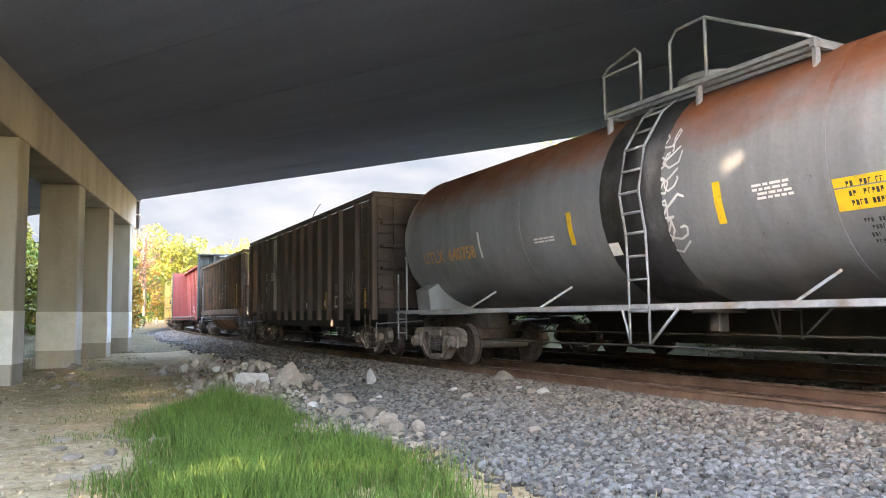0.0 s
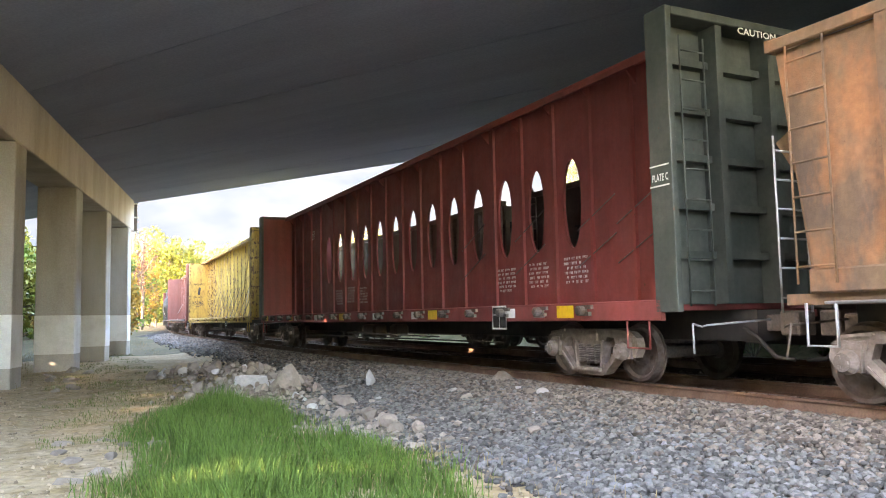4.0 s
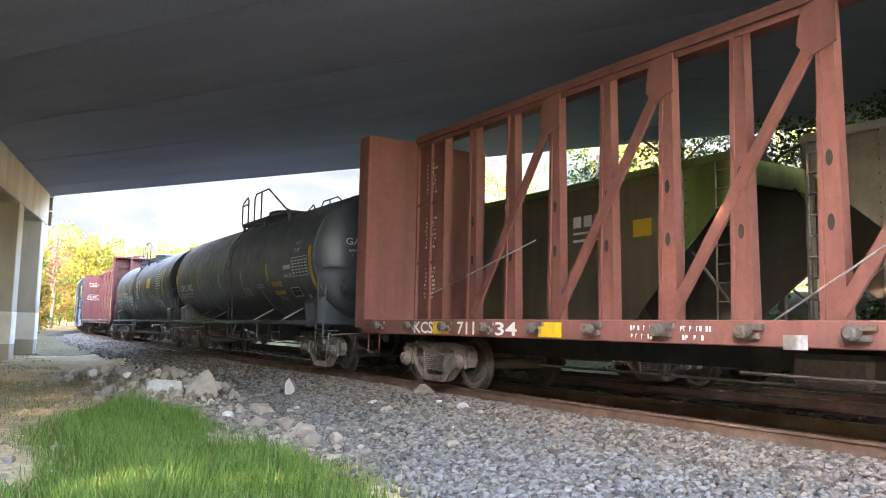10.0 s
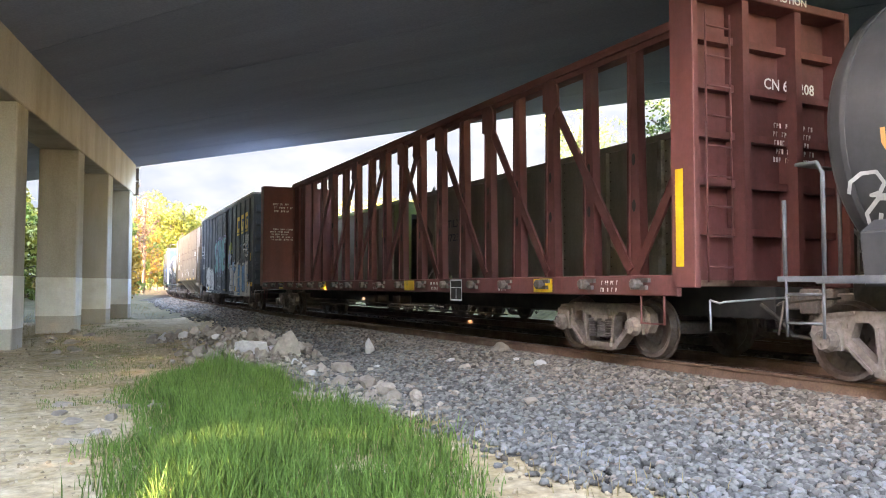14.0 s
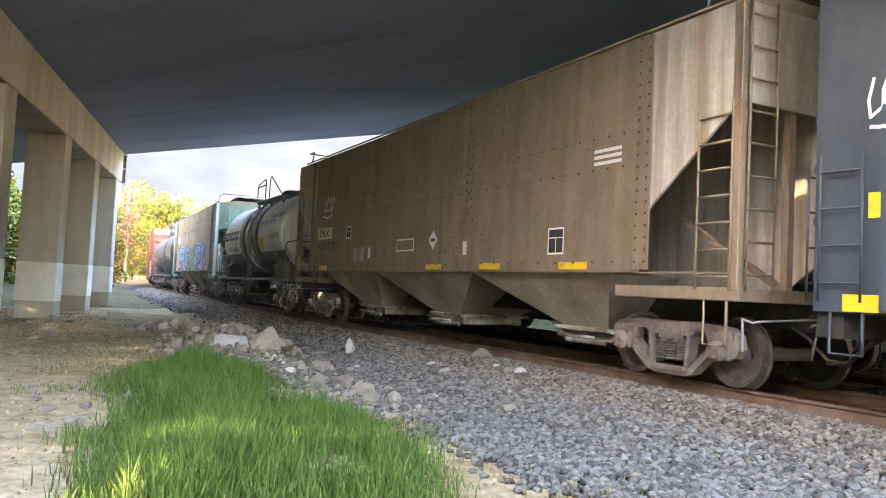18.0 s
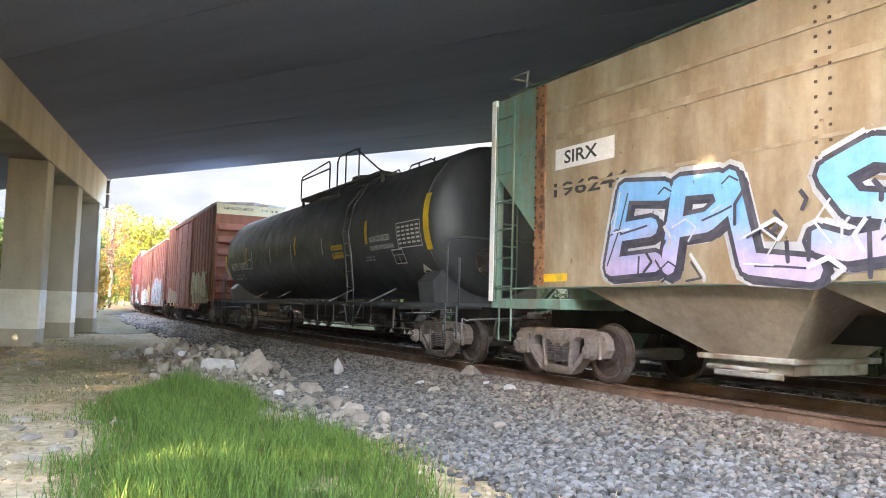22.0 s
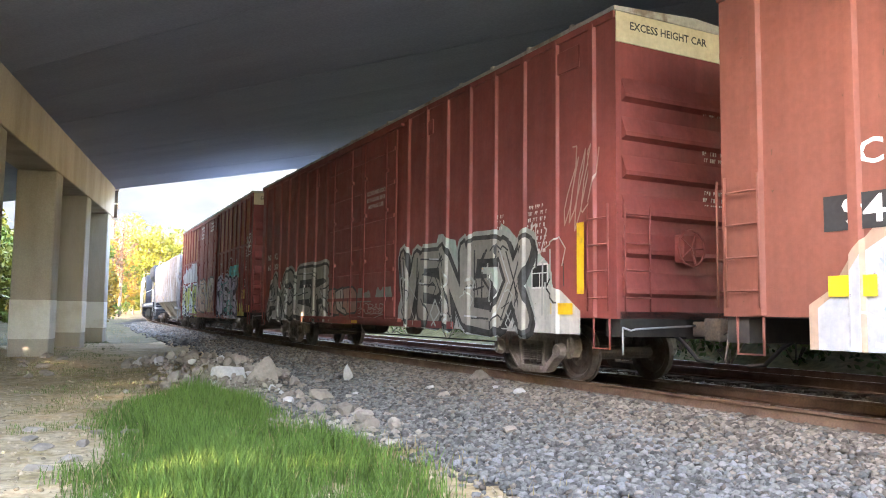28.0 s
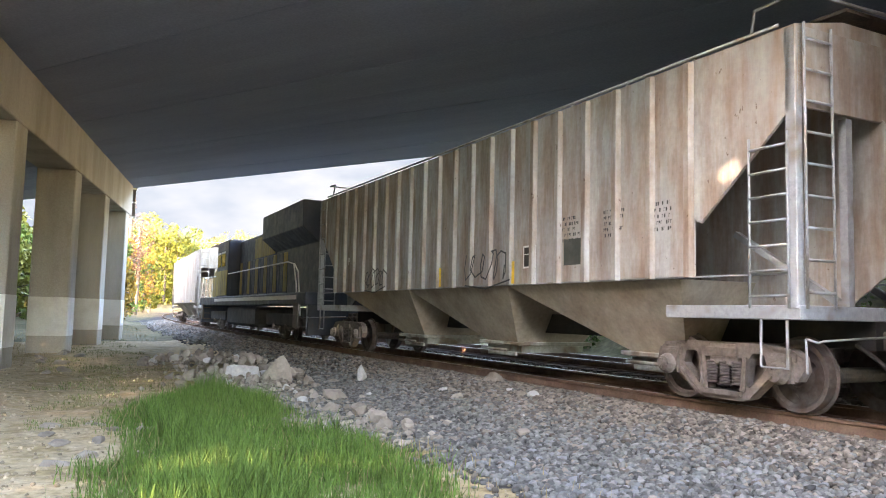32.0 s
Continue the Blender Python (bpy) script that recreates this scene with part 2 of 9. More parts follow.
RUST = (0.16, 0.062, 0.026)
GRIME = (0.06, 0.052, 0.045)
M_concrete = mat("concrete", (0.49, 0.46, 0.395), 0.85, 0, 0.12, 25, second=(0.33, 0.29, 0.23), amount=0.35, size=0.6, sharp=0.4, stretch=(1.5, 1.5, 0.35), bump=0.3, bumpscale=35, spec=0.12)
# concrete with the cool cast of the shaded underside mixed into its colour
M_soffit = mat("blue_cast_concrete", (0.30, 0.335, 0.44), 0.9, 0, 0.12, 18, second=(0.24, 0.27, 0.355), amount=0.45, size=0.25, sharp=0.4, stretch=(0.3, 2.5, 1), bump=0.2, bumpscale=20, spec=0.12)
M_whitepatch = mat("faded_white_wash", (0.82, 0.81, 0.76), 0.8, 0, 0.08, 25, second=(0.66, 0.63, 0.56), amount=0.25, size=1.3, sharp=0.3)
M_rail = mat("rusty_rail", (0.11, 0.062, 0.04), 0.75, 0.1, 0.3, 40, second=(0.2, 0.13, 0.09), amount=0.35, size=2.0, sharp=0.3)
M_railtop = mat("worn_rail_head", (0.30, 0.27, 0.25), 0.32, 0.9, 0.15, 60, second=(0.16, 0.10, 0.07), amount=0.3, size=3)
M_tie = mat("creosoted_wood", (0.06, 0.048, 0.04), 0.9, 0, 0.35, 20, per_object=0.3, stretch=(1, 6, 1), bump=0.5, spec=0.12)
M_ground = mat("dirt_ground", (0.40, 0.30, 0.175), 0.95, 0, 0.4, 9, second=(0.25, 0.195, 0.095), amount=0.42, size=0.35, sharp=0.35, third=(0.46, 0.375, 0.26), third_amount=0.38, third_size=2.4, bump=0.8, bumpscale=14, spec=0.12)
# bed painted near black, for the shade in the gaps between stones
M_gapshade = mat("gap_shade_bed", (0.055, 0.052, 0.05), 0.95, 0, 0.5, 14, second=(0.05, 0.045, 0.04), amount=0.5, size=9, sharp=0.3, bump=1.0, bumpscale=22, spec=0.12)
M_darkballast = mat("dark_ballast", (0.10, 0.09, 0.08), 0.95, 0, 0.5, 14, second=(0.05, 0.045, 0.04), amount=0.5, size=7, sharp=0.3, bump=1.0, bumpscale=22, spec=0.12)
M_darkearth = mat("dark_leafy_earth", (0.13, 0.115, 0.06), 0.95, 0, 0.4, 5, second=(0.07, 0.075, 0.03), amount=0.5, size=0.8, sharp=0.3, bump=1.0, bumpscale=6, spec=0.12)
M_vergeearth = mat("grassy_earth", (0.13, 0.105, 0.065), 0.95, 0, 0.4, 5, second=(0.075, 0.075, 0.038), amount=0.5, size=0.8, sharp=0.3, bump=1.0, bumpscale=6, spec=0.12)
M_stonebrown = mat("brown_crushed_stone", (0.17, 0.143, 0.118), 0.85, 0, 0.25, 20, second=(0.15, 0.12, 0.10), amount=0.4, size=3, island=0.85, bump=0.3, spec=0.12)
M_stone = mat("crushed_stone", (0.145, 0.139, 0.128), 0.85, 0, 0.3, 20, second=(0.285, 0.272, 0.25), amount=0.38, size=3, island=0.85, bump=0.3, spec=0.12)
M_rock = mat("broken_limestone", (0.31, 0.262, 0.21), 0.85, 0, 0.2, 12, second=(0.21, 0.17, 0.135), amount=0.45, size=5.0, sharp=0.25, per_object=0.5, bump=0.6, bumpscale=18)
M_whiterock = mat("pale_limestone", (0.42, 0.40, 0.375), 0.85, 0, 0.12, 12, second=(0.55, 0.5, 0.45), amount=0.3, size=3, sharp=0.3, bump=0.6, bumpscale=18)
M_grass = mat("grass_blade", (0.085, 0.145, 0.030), 0.6, 0, 0.15, 3, island=0.85, second=(0.165, 0.20, 0.055), amount=0.42, size=0.8, sharp=0.3, bump=0, spec=0.12)
M_steel = mat("grimy_steel", (0.11, 0.10, 0.095), 0.7, 0.3, 0.3, 25, second=(0.16, 0.12, 0.09), amount=0.45, size=3, sharp=0.3)
M_bogie = mat("dusty_cast_steel", (0.25, 0.21, 0.185), 0.8, 0.1, 0.25, 18, second=(0.11, 0.085, 0.065), amount=0.45, size=3.5, sharp=0.3, per_object=0.25)
M_wheel = mat("wheel_steel", (0.15, 0.13, 0.12), 0.6, 0.5, 0.25, 14, second=(0.10, 0.07, 0.055), amount=0.5, size=4, sharp=0.25)
M_tread = mat("bright_tread", (0.55, 0.53, 0.51), 0.35, 0.4, 0.05, 30, bump=0)
M_spring = mat("spring_steel", (0.13, 0.11, 0.10), 0.6, 0.4, 0.2, 20)
M_black = mat("underframe_black", (0.022, 0.021, 0.02), 0.8, 0.1, 0.3, 10, second=(0.05, 0.042, 0.035), amount=0.4, size=2, sharp=0.3)
M_yellow = mat("reflector_yellow", (0.80, 0.50, 0.02), 0.45, 0, 0.1, 12, second=(0.55, 0.36, 0.05), amount=0.25, size=4)
M_white = mat("lettering_white", (0.75, 0.74, 0.71), 0.6, 0, 0.12, 20, bump=0)
M_leaf = mat("leaf_green", (0.08, 0.12, 0.02), 0.55, 0, 0.15, 2, island=0.7, bump=0, spec=0.2)
M_leafy = mat("leaf_autumn", (0.22, 0.14, 0.022), 0.55, 0, 0.15, 2, island=0.7, bump=0, spec=0.2)
M_bark = mat("bark", (0.10, 0.08, 0.06), 0.9, 0, 0.3, 8, bump=0.6)


# ---- ground and tracks ----
def build_ground():
    """One sheet, fine near the camera and coarse to the horizon."""
    def axis(lo, hi, fine_lo, fine_hi, step, grow):
        a = list(np.arange(fine_lo, fine_hi + 0.01, step))
        d, p = step, fine_hi
        while p < hi:
            d *= grow
            p += d
            a.append(p)
        d, p = step, fine_lo
        while p > lo:
            d *= grow
            p -= d
            a.insert(0, p)
        return a
    xs = axis(-1500, 1500, -20, 22, 0.35, 1.16)
    ys = axis(-1500, 2500, -4, 46, 0.35, 1.16)
    verts, faces = [], []
    for y in ys:
        for x in xs:
            far = max(0.0, math.hypot(x + 10, y - 30) - 130)
            z = ground_z(x, y) * max(0.0, 1 - far / 200)
            if y > 150:
                z += 38 * smooth(170, 420, y) * (0.7 + 0.5 * noise.noise((x * 0.006, y * 0.004, 0)))
            verts.append((x, y, z))
    n = len(xs)
    for j in range(len(ys) - 1):
        for i in range(n - 1):
            a = j * n + i
            faces.append((a, a + 1, a + 1 + n, a + n))
    me = bpy.data.meshes.new("ground")
    me.from_pydata(verts, [], faces)
    me.polygons.foreach_set("use_smooth", [True] * len(me.polygons))
    for m in (M_ground, M_gapshade, M_darkballast, M_darkearth, M_vergeearth):
        me.materials.append(m)
    for p in me.polygons:
        s, o = along(p.center[0], p.center[1])
        edge = 4.7 + 0.5 * noise.noise((s * 0.3, 0.0, 2.0)) + 0.35 * noise.noise((s * 1.3, 0.0, 5.0)) - 1.6 * smooth(12, 26, s)
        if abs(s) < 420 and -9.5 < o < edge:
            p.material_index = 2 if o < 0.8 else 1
        if o < -7.0 and s < 70 or o > 13:
            p.material_index = 3
        elif o > edge and s > 38:
            p.material_index = 4
    return tagged(new("ground", me), "pale trodden dirt and grey crushed stone beside the railway", "ground", kind="structure")


build_ground()


def sweep(name, outline, offsets, s0, s1, step, material, parent, label=""):
    """A bar of a fixed outline (across, up) that follows the track."""
    bm = bmesh.new()
    rows = []
    s = s0
    while s <= s1 + 1e-6:
        row = []
        for a, z in outline:
            x, y, _ = rail_at(s, offsets - a)
            row.append(bm.verts.new((x, y, z)))
        rows.append(row)
        s += step
    n = len(outline)
    for a, b in zip(rows, rows[1:]):
        for i in range(n):
            bm.faces.new((a[i], a[(i + 1) % n], b[(i + 1) % n], b[i]))
    bm.faces.new(rows[0])
    bm.faces.new(rows[-1][::-1])
    return part(name, bm, material, parent, label)


RAIL = [(-0.07, -0.185), (0.07, -0.185), (0.07, -0.172), (0.012, -0.155), (0.009, -0.05), (0.034, -0.04), (0.036, -0.004), (-0.036, -0.004), (-0.034, -0.04), (-0.009, -0.05), (-0.012, -0.155), (-0.07, -0.172)]
HEADTOP = [(-0.03, -0.003), (0.03, -0.003), (0.026, 0.0), (-0.026, 0.0)]
for k, off in enumerate((0.0, TRACK2)):
    tr = thing("railway_track", "rusty steel rails on dark wooden ties in crushed stone", "railway track", "railway tracks", kind="structure")
    for side in (1, -1):
        r = sweep("rail", RAIL, off + side * 0.7525, -420, 420, 4.0, M_rail, tr, "rusty brown steel rail")
        sweep("rail_head", HEADTOP, off + side * 0.7525, -420, 420, 4.0, M_railtop, r, "worn bright running surface")
    tie_bm = bmesh.new()
    box(tie_bm, -0.115, 0.115, -1.3, 1.3, -0.36, -0.187)
    tie_me = as_mesh("tie", tie_bm, M_tie, 0.012)
    for i in range(150):
        s = 1.0 + 0.53 * i if k == 0 else 2.0 + 0.55 * i
        x, y, th = rail_at(s, off)
        tie = part("tie", tie_me, None, tr)
        tie.matrix_world = pose(x, y, random.uniform(-0.01, 0.01), 0, 0, math.degrees(th) + 90)

# ---- the road bridge ----
CAPDIR = Vector((-math.sin(radians(13.4)), math.cos(radians(13.4)), 0))
CAPSIDE = Vector((CAPDIR.y, -CAPDIR.x, 0))      # to the camera's right
P2 = Vector((-12.05, 26.2, 0))                  # front right foot of the second column
COL_W, COL_D, CAP_Z0, CAP_Z1 = 1.22, 1.0, 5.64, 7.17
EDGE_A, EDGE_D = Vector((-15.3, 39.9, 0)), Vector((0.836, -0.549, 0))


def framed(origin, u, v):
    m = Matrix.Identity(4)
    m.col[0][:3], m.col[1][:3] = u, v
    m.translation = origin
    return m


def build_bridge():
    pier = thing("bridge_pier", "weathered cream concrete bridge pier with square columns and a cap beam", "bridge pier", kind="structure")
    pier.matrix_world = framed(P2, CAPSIDE, CAPDIR)     # local x to the right, y along the cap
    for i in range(-3, 3):
        y0 = i * 5.85 - (1.3 if i < 0 else 0.0)
        zb = -1.2
        col = boxpart("column", (-COL_W, 0, y0, y0 + COL_D, zb, CAP_Z0), M_concrete, pier, bevel=0.03)
        bm = bmesh.new()
        box(bm, -COL_W - 0.004, 0.004, y0 - 0.004, y0 + COL_D + 0.004, 0.03 + 0.06 * i, 1.32 + 0.03 * i)
        part("painted_band", bm, M_whitepatch, col, "patch of faded white paint")
    boxpart("cap_beam", (-COL_W - 0.02, 0.02, -19.4, 13.4, CAP_Z0, CAP_Z1), M_concrete, pier, "stained concrete cap beam", 0.03)
    deck = thing("bridge_deck", "blue-tinted concrete underside of a road bridge over the tracks", "bridge deck", kind="structure")
    n = Vector((EDGE_D.y, -EDGE_D.x, 0))                # towards the camera
    deck.matrix_world = framed(EDGE_A, EDGE_D, -n)
    # local x along the far edge, y away from the camera
    depth = 21.8
    boxpart("slab", (-40, 75, -depth, 0, CAP_Z1 + 0.35, CAP_Z1 + 0.9), M_soffit, deck, "concrete slab with the blue cast of shade in its colour")
    n_beams = 11
    for i in range(n_beams):
        y1 = -i * depth / n_beams
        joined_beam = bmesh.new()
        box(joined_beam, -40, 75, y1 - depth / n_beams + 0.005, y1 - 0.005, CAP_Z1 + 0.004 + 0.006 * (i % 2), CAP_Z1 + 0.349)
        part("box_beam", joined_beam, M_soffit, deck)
    for y in (-0.35, -depth):
        boxpart("parapet", (-40, 75, y, y + 0.35, CAP_Z1 + 0.91, CAP_Z1 + 1.9), M_concrete, deck)
    # a bracket plate on the end of the cap beam
    br = thing("bracket_plate", "pale steel bracket plate on the end of the cap beam", "bracket")
    br.matrix_world = framed(P2 + CAPDIR * 13.41, CAPSIDE, CAPDIR)
    bm = bmesh.new()
    box(bm, -0.05, 0.16, 0.0, 0.08, CAP_Z0 - 0.1, CAP_Z1 - 0.1)
    part("plate", bm, M_steel, br)
    for z in (CAP_Z0 - 0.1, CAP_Z0 + 0.65, CAP_Z1 - 0.18):
        bm = bmesh.new()
        box(bm, -0.1, 0.2, -0.02, 0.1, z, z + 0.08)
        part("flange", bm, M_whitepatch, br)


build_bridge()


# ---- the train: bogies ----
def bogie_meshes():
    out = {}
    bm = bmesh.new()            # cast side frame, seen from the side: x along, z up
    prof = [(-1.13, 0.66), (-1.16, 0.5), (-1.08, 0.38), (-0.74, 0.4), (-0.42, 0.12), (-0.28, 0.08), (0.28, 0.08), (0.42, 0.12), (0.74, 0.4), (1.08, 0.38), (1.16, 0.5), (1.13, 0.66), (1.0, 0.75), (0.6, 0.79), (-0.6, 0.79), (-1.0, 0.75)]
    holes = [[(-0.25, 0.2), (0.25, 0.2), (0.30, 0.6), (-0.30, 0.6)],
             [(-0.67, 0.5), (-0.40, 0.25), (-0.34, 0.29), (-0.39, 0.60), (-0.46, 0.67), (-0.62, 0.66)],
             [(0.40, 0.25), (0.67, 0.5), (0.62, 0.66), (0.46, 0.67), (0.39, 0.60), (0.34, 0.29)]]
    edges = []
    for loop in [prof] + holes:
        vs = [bm.verts.new((x, -0.07, z)) for x, z in loop]
        edges += [bm.edges.new((vs[i], vs[(i + 1) % len(vs)])) for i in range(len(vs))]
    bmesh.ops.triangle_fill(bm, use_beauty=True, use_dissolve=False, edges=edges)
    ext = bmesh.ops.extrude_face_region(bm, geom=bm.faces[:])
    for v in [g for g in ext["geom"] if isinstance(g, bmesh.types.BMVert)]:
        v.co.y += 0.14
    for x in (-0.89, 0.89):     # journal box
        box(bm, x - 0.14, x + 0.14, -0.12, -0.06, 0.36, 0.66)
        box(bm, x - 0.19, x + 0.19, -0.1, 0.08, 0.6, 0.69)
    box(bm, -0.3, 0.3, -0.13, 0.12, 0.14, 0.2)
    box(bm, -0.24, 0.24, -0.12, -0.06, 0.61, 0.72)
    for x in (-1.0, 1.0):       # raised flanges along the top and the slopes
        beam(bm, (x * 0.62, -0.075, 0.772), (x * 1.0, -0.075, 0.735), 0.05, 0.035)
        beam(bm, (x * 0.72, -0.075, 0.42), (x * 0.42, -0.075, 0.145), 0.05, 0.035)
        beam(bm, (x * 0.33, -0.075, 0.2), (x * 0.37, -0.075, 0.62), 0.05, 0.035)
    out["frame"] = as_mesh("side_frame", bm, M_bogie)
    bm = bmesh.new()
    lathe(bm, [(-0.11, 0.10), (-0.04, 0.135), (0.0, 0.135)], "y", (0, 0, 0), 12)
    for a in range(3):
        box(bm, 0.06 * math.cos(a * 2.09) - 0.018, 0.06 * math.cos(a * 2.09) + 0.018, -0.13, -0.1, 0.06 * math.sin(a * 2.09) - 0.018, 0.06 * math.sin(a * 2.09) + 0.018)
    out["cap"] = as_mesh("bearing_cap", bm, M_bogie)
    bm = bmesh.new()            # coil spring
    pts = [(0.075 * math.cos(a * 0.7), 0.075 * math.sin(a * 0.7), 0.004 * a) for a in range(0, 75)]
    tube(bm, pts, 0.019, 5)
    out["spring"] = as_mesh("coil_spring", bm, M_spring, flat=False)
    bm = bmesh.new()
    box(bm, -0.22, 0.22, -1.08, 1.08, 0.50, 0.78)
    out["bolster"] = as_mesh("bolster", bm, M_bogie, 0.02)
    bm = bmesh.new()
    box(bm, -0.1, 0.1, -0.9, 0.9, 0.3, 0.42)
    out["brake_beam"] = as_mesh("brake_beam", bm, M_steel)
    bm = bmesh.new()            # one wheel, outer face towards -y
    lathe(bm, [(-0.075, 0.06), (-0.075, 0.115), (-0.05, 0.13), (-0.015, 0.2), (-0.02, 0.33), (-0.06, 0.37), (-0.065, 0.42), (0.05, 0.43), (0.055, 0.465), (0.075, 0.465), (0.078, 0.37), (0.03, 0.32), (0.04, 0.14), (0.09, 0.11)], "y", (0, 0, 0), 30)
    for a in (0.4, 2.3, 4.6):
        box(bm, 0.24 * math.cos(a) - 0.03, 0.24 * math.cos(a) + 0.03, -0.035, 0.0, 0.24 * math.sin(a) - 0.008, 0.24 * math.sin(a) + 0.008)
    out["wheel"] = as_mesh("wheel", bm, M_wheel)
    bm = bmesh.new()
    lathe(bm, [(-0.068, 0.385), (-0.067, 0.4225), (0.048, 0.433)], "y", (0, 0, 0), 30, cap=False)
    out["tread"] = as_mesh("tread", bm, M_tread)
    bm = bmesh.new()
    lathe(bm, [(-0.85, 0.085), (-0.6, 0.095), (0.6, 0.095), (0.85, 0.085)], "y", (0, 0, 0), 12)
    out["axle"] = as_mesh("axle", bm, M_steel)
    return out


BM = bogie_meshes()
WHEEL_R = 0.43


def add_bogie(car, x, spins, material=None):
    """A two-axle bogie under a car at x; its wheelsets are noted in spins."""
    b = new("bogie")
    b.parent = car
    b.location = (x, 0, 0)
    for y, flip in ((-1.0, 0), (1.0, 180)):
        f = part("side_frame", BM["frame"], None, b)
        f.matrix_basis = pose(0, y, 0, 0, 0, flip)
        for sx in (-0.89, 0.89):
            c = part("bearing_cap", BM["cap"], None, b)
            c.matrix_basis = pose(sx, y * 1.13, 0.47, 0, 0, flip)
        for sx in (-0.2, 0.0, 0.2):
            c = part("coil_spring", BM["spring"], None, b)
            c.matrix_basis = pose(sx, y * 1.02, 0.26, 0, 0, flip)
    part("bolster", BM["bolster"], None, b)
    for sx in (-0.89, 0.89):
        w = part("wheelset", BM["axle"], None, b)
        w.location = (sx, 0, WHEEL_R)
        spins.append(w)
    return b


CARS = []


def new_car(name, label, category, front, back, centres, material=None):
    """A car between two places of the train; front and back are metres behind the train's zero. centres: distance between its bogies."""
    car = thing(name, label, category, "cars of the train")
    spins = []
    mid = (front + back) / 2
    for sx in (centres / 2, -centres / 2):
        add_bogie(car, sx, spins)
    CARS.append((car, mid, centres, spins, 1))
    return car, (back - front) / 2


ONE_PIECE = ("coupler", "outlet_gate", "outlet_valve", "brake_housing", "step_well")


def joined(name, boxes, material, parent, label="", bevel=0.0):
    """Boxes that make one part, or, for names not in ONE_PIECE, a part each."""
    if name in ONE_PIECE:
        bm = bmesh.new()
        for b in boxes:
            box(bm, *b)
        return part(name, bm, material, parent, label, bevel)
    for b in boxes:
        ob = boxpart(name, b, material, parent, label, bevel)
    return ob


def sides(name, bm, material, parent, label=""):
    """The two halves of a mesh, on either side of the car, as parts of their own."""
    for sgn in (-1, 1):
        b = bm.copy()
        bmesh.ops.delete(b, geom=[v for v in b.verts if v.co.y * sgn < 0], context="VERTS")
        part(name, b, material, parent, label)
    bm.free()


def tubes(name, lines, r, material, parent, label="", seg=6):
    bm = bmesh.new()
    for ln in lines:
        tube(bm, ln, r, seg)
    return part(name, bm, material, parent, label, flat=False)


# ---- surfaces on which lettering and spray paint lie ----
def flat_side(w):
    return lambda u, v, d: (u, -w - d, v)


def round_side(r, zc):
    def f(u, v, d):
        a = (v - zc) / r
        return (u, -(r + d) * math.cos(a), zc + (r + d) * math.sin(a))
    return f


def front_end(x):
    """The end that faces the way the train goes; u runs to the far side."""
    return lambda u, v, d: (x + d, u, v)


FONT_CACHE = {}


def glyphs(text):
    """Points and faces of a text, 1 high, from its lower left corner."""
    if text not in FONT_CACHE:
        cu = bpy.data.curves.new("lettering", "FONT")
        cu.body = text
        cu.resolution_u = 2
        cu.offset = 0.018
        ob = bpy.data.objects.new("lettering", cu)
        scene.collection.objects.link(ob)
        me = bpy.data.meshes.new_from_object(ob.evaluated_get(bpy.context.evaluated_depsgraph_get()))
        vs = [tuple(v.co) for v in me.vertices]
        fs = [tuple(p.vertices) for p in me.polygons]
        bpy.data.objects.remove(ob)
        bpy.data.curves.remove(cu)
        bpy.data.meshes.remove(me)
        x0, x1 = min(v[0] for v in vs), max(v[0] for v in vs)
        y0, y1 = min(v[1] for v in vs), max(v[1] for v in vs)
        FONT_CACHE[text] = ([((v[0] - x0) / (x1 - x0), (v[1] - y0) / (y1 - y0)) for v in vs], fs)
    return FONT_CACHE[text]


def lettering(parent, text, surf, x0, z0, w, h, material, d=0.006, name="lettering"):
    vs, fs = glyphs(text)
    me = bpy.data.meshes.new(name)
    me.from_pydata([surf(x0 + u * w, z0 + v * h, d) for u, v in vs], [], fs)
    me.materials.append(material)
    return part(name, me, None, parent)


def plates(parent, name, rects, surf, material, d=0.006, label=""):
    """Flat patches (x0, x1, z0, z1) on a surface, cut fine enough to follow a curve."""
    bm = bmesh.new()
    for x0, x1, z0, z1 in rects:
        n = max(1, int((z1 - z0) / 0.2))
        for i in range(n):
            a, b = z0 + (z1 - z0) * i / n, z0 + (z1 - z0) * (i + 1) / n
            bm.faces.new([bm.verts.new(surf(u, v, d)) for u, v in ((x0, a), (x1, a), (x1, b), (x0, b))])
    return part(name, bm, material, parent, label)


def small_print(parent, surf, x0, z1, w, lines, h, material, seed=0):
    """Lines of print too small to read, as short bars."""
    r = random.Random(seed + int(x0 * 100))
    rects = []
    for i in range(lines):
        z = z1 - i * h * 1.7
        x = x0 + r.uniform(0, 0.15) * w
        end = x0 + w * r.uniform(0.75, 1.0)
        while x < end:
            l = r.uniform(0.1, 0.3) * w
            if h < 0.035:
                rects.append((x, min(x + l, x0 + w), z - h, z))
            else:
                n = max(1, int(l / (0.75 * h)))
                for k in range(n):
                    u = x + k * 0.75 * h
                    if u + 0.5 * h < x0 + w:
                        rects += [(u, u + 0.16 * h, z - h, z), (u + 0.16 * h, u + 0.5 * h, z - h * r.choice((0.2, 0.6, 1.0)), z if r.random() < 0.5 else z - h * 0.05)]
            x += l + max(0.04 * w, 0.5 * h)
    return tagged(plates(parent, "small_print", rects, surf, material), kind="stuff")


def reflectors(parent, surf, xs, z0, z1, w, material=None):
    for x in xs:
        plates(parent, "reflector", [(x - w / 2, x + w / 2, z0, z1)], surf, material or M_yellow, 0.008, "yellow reflective strip")


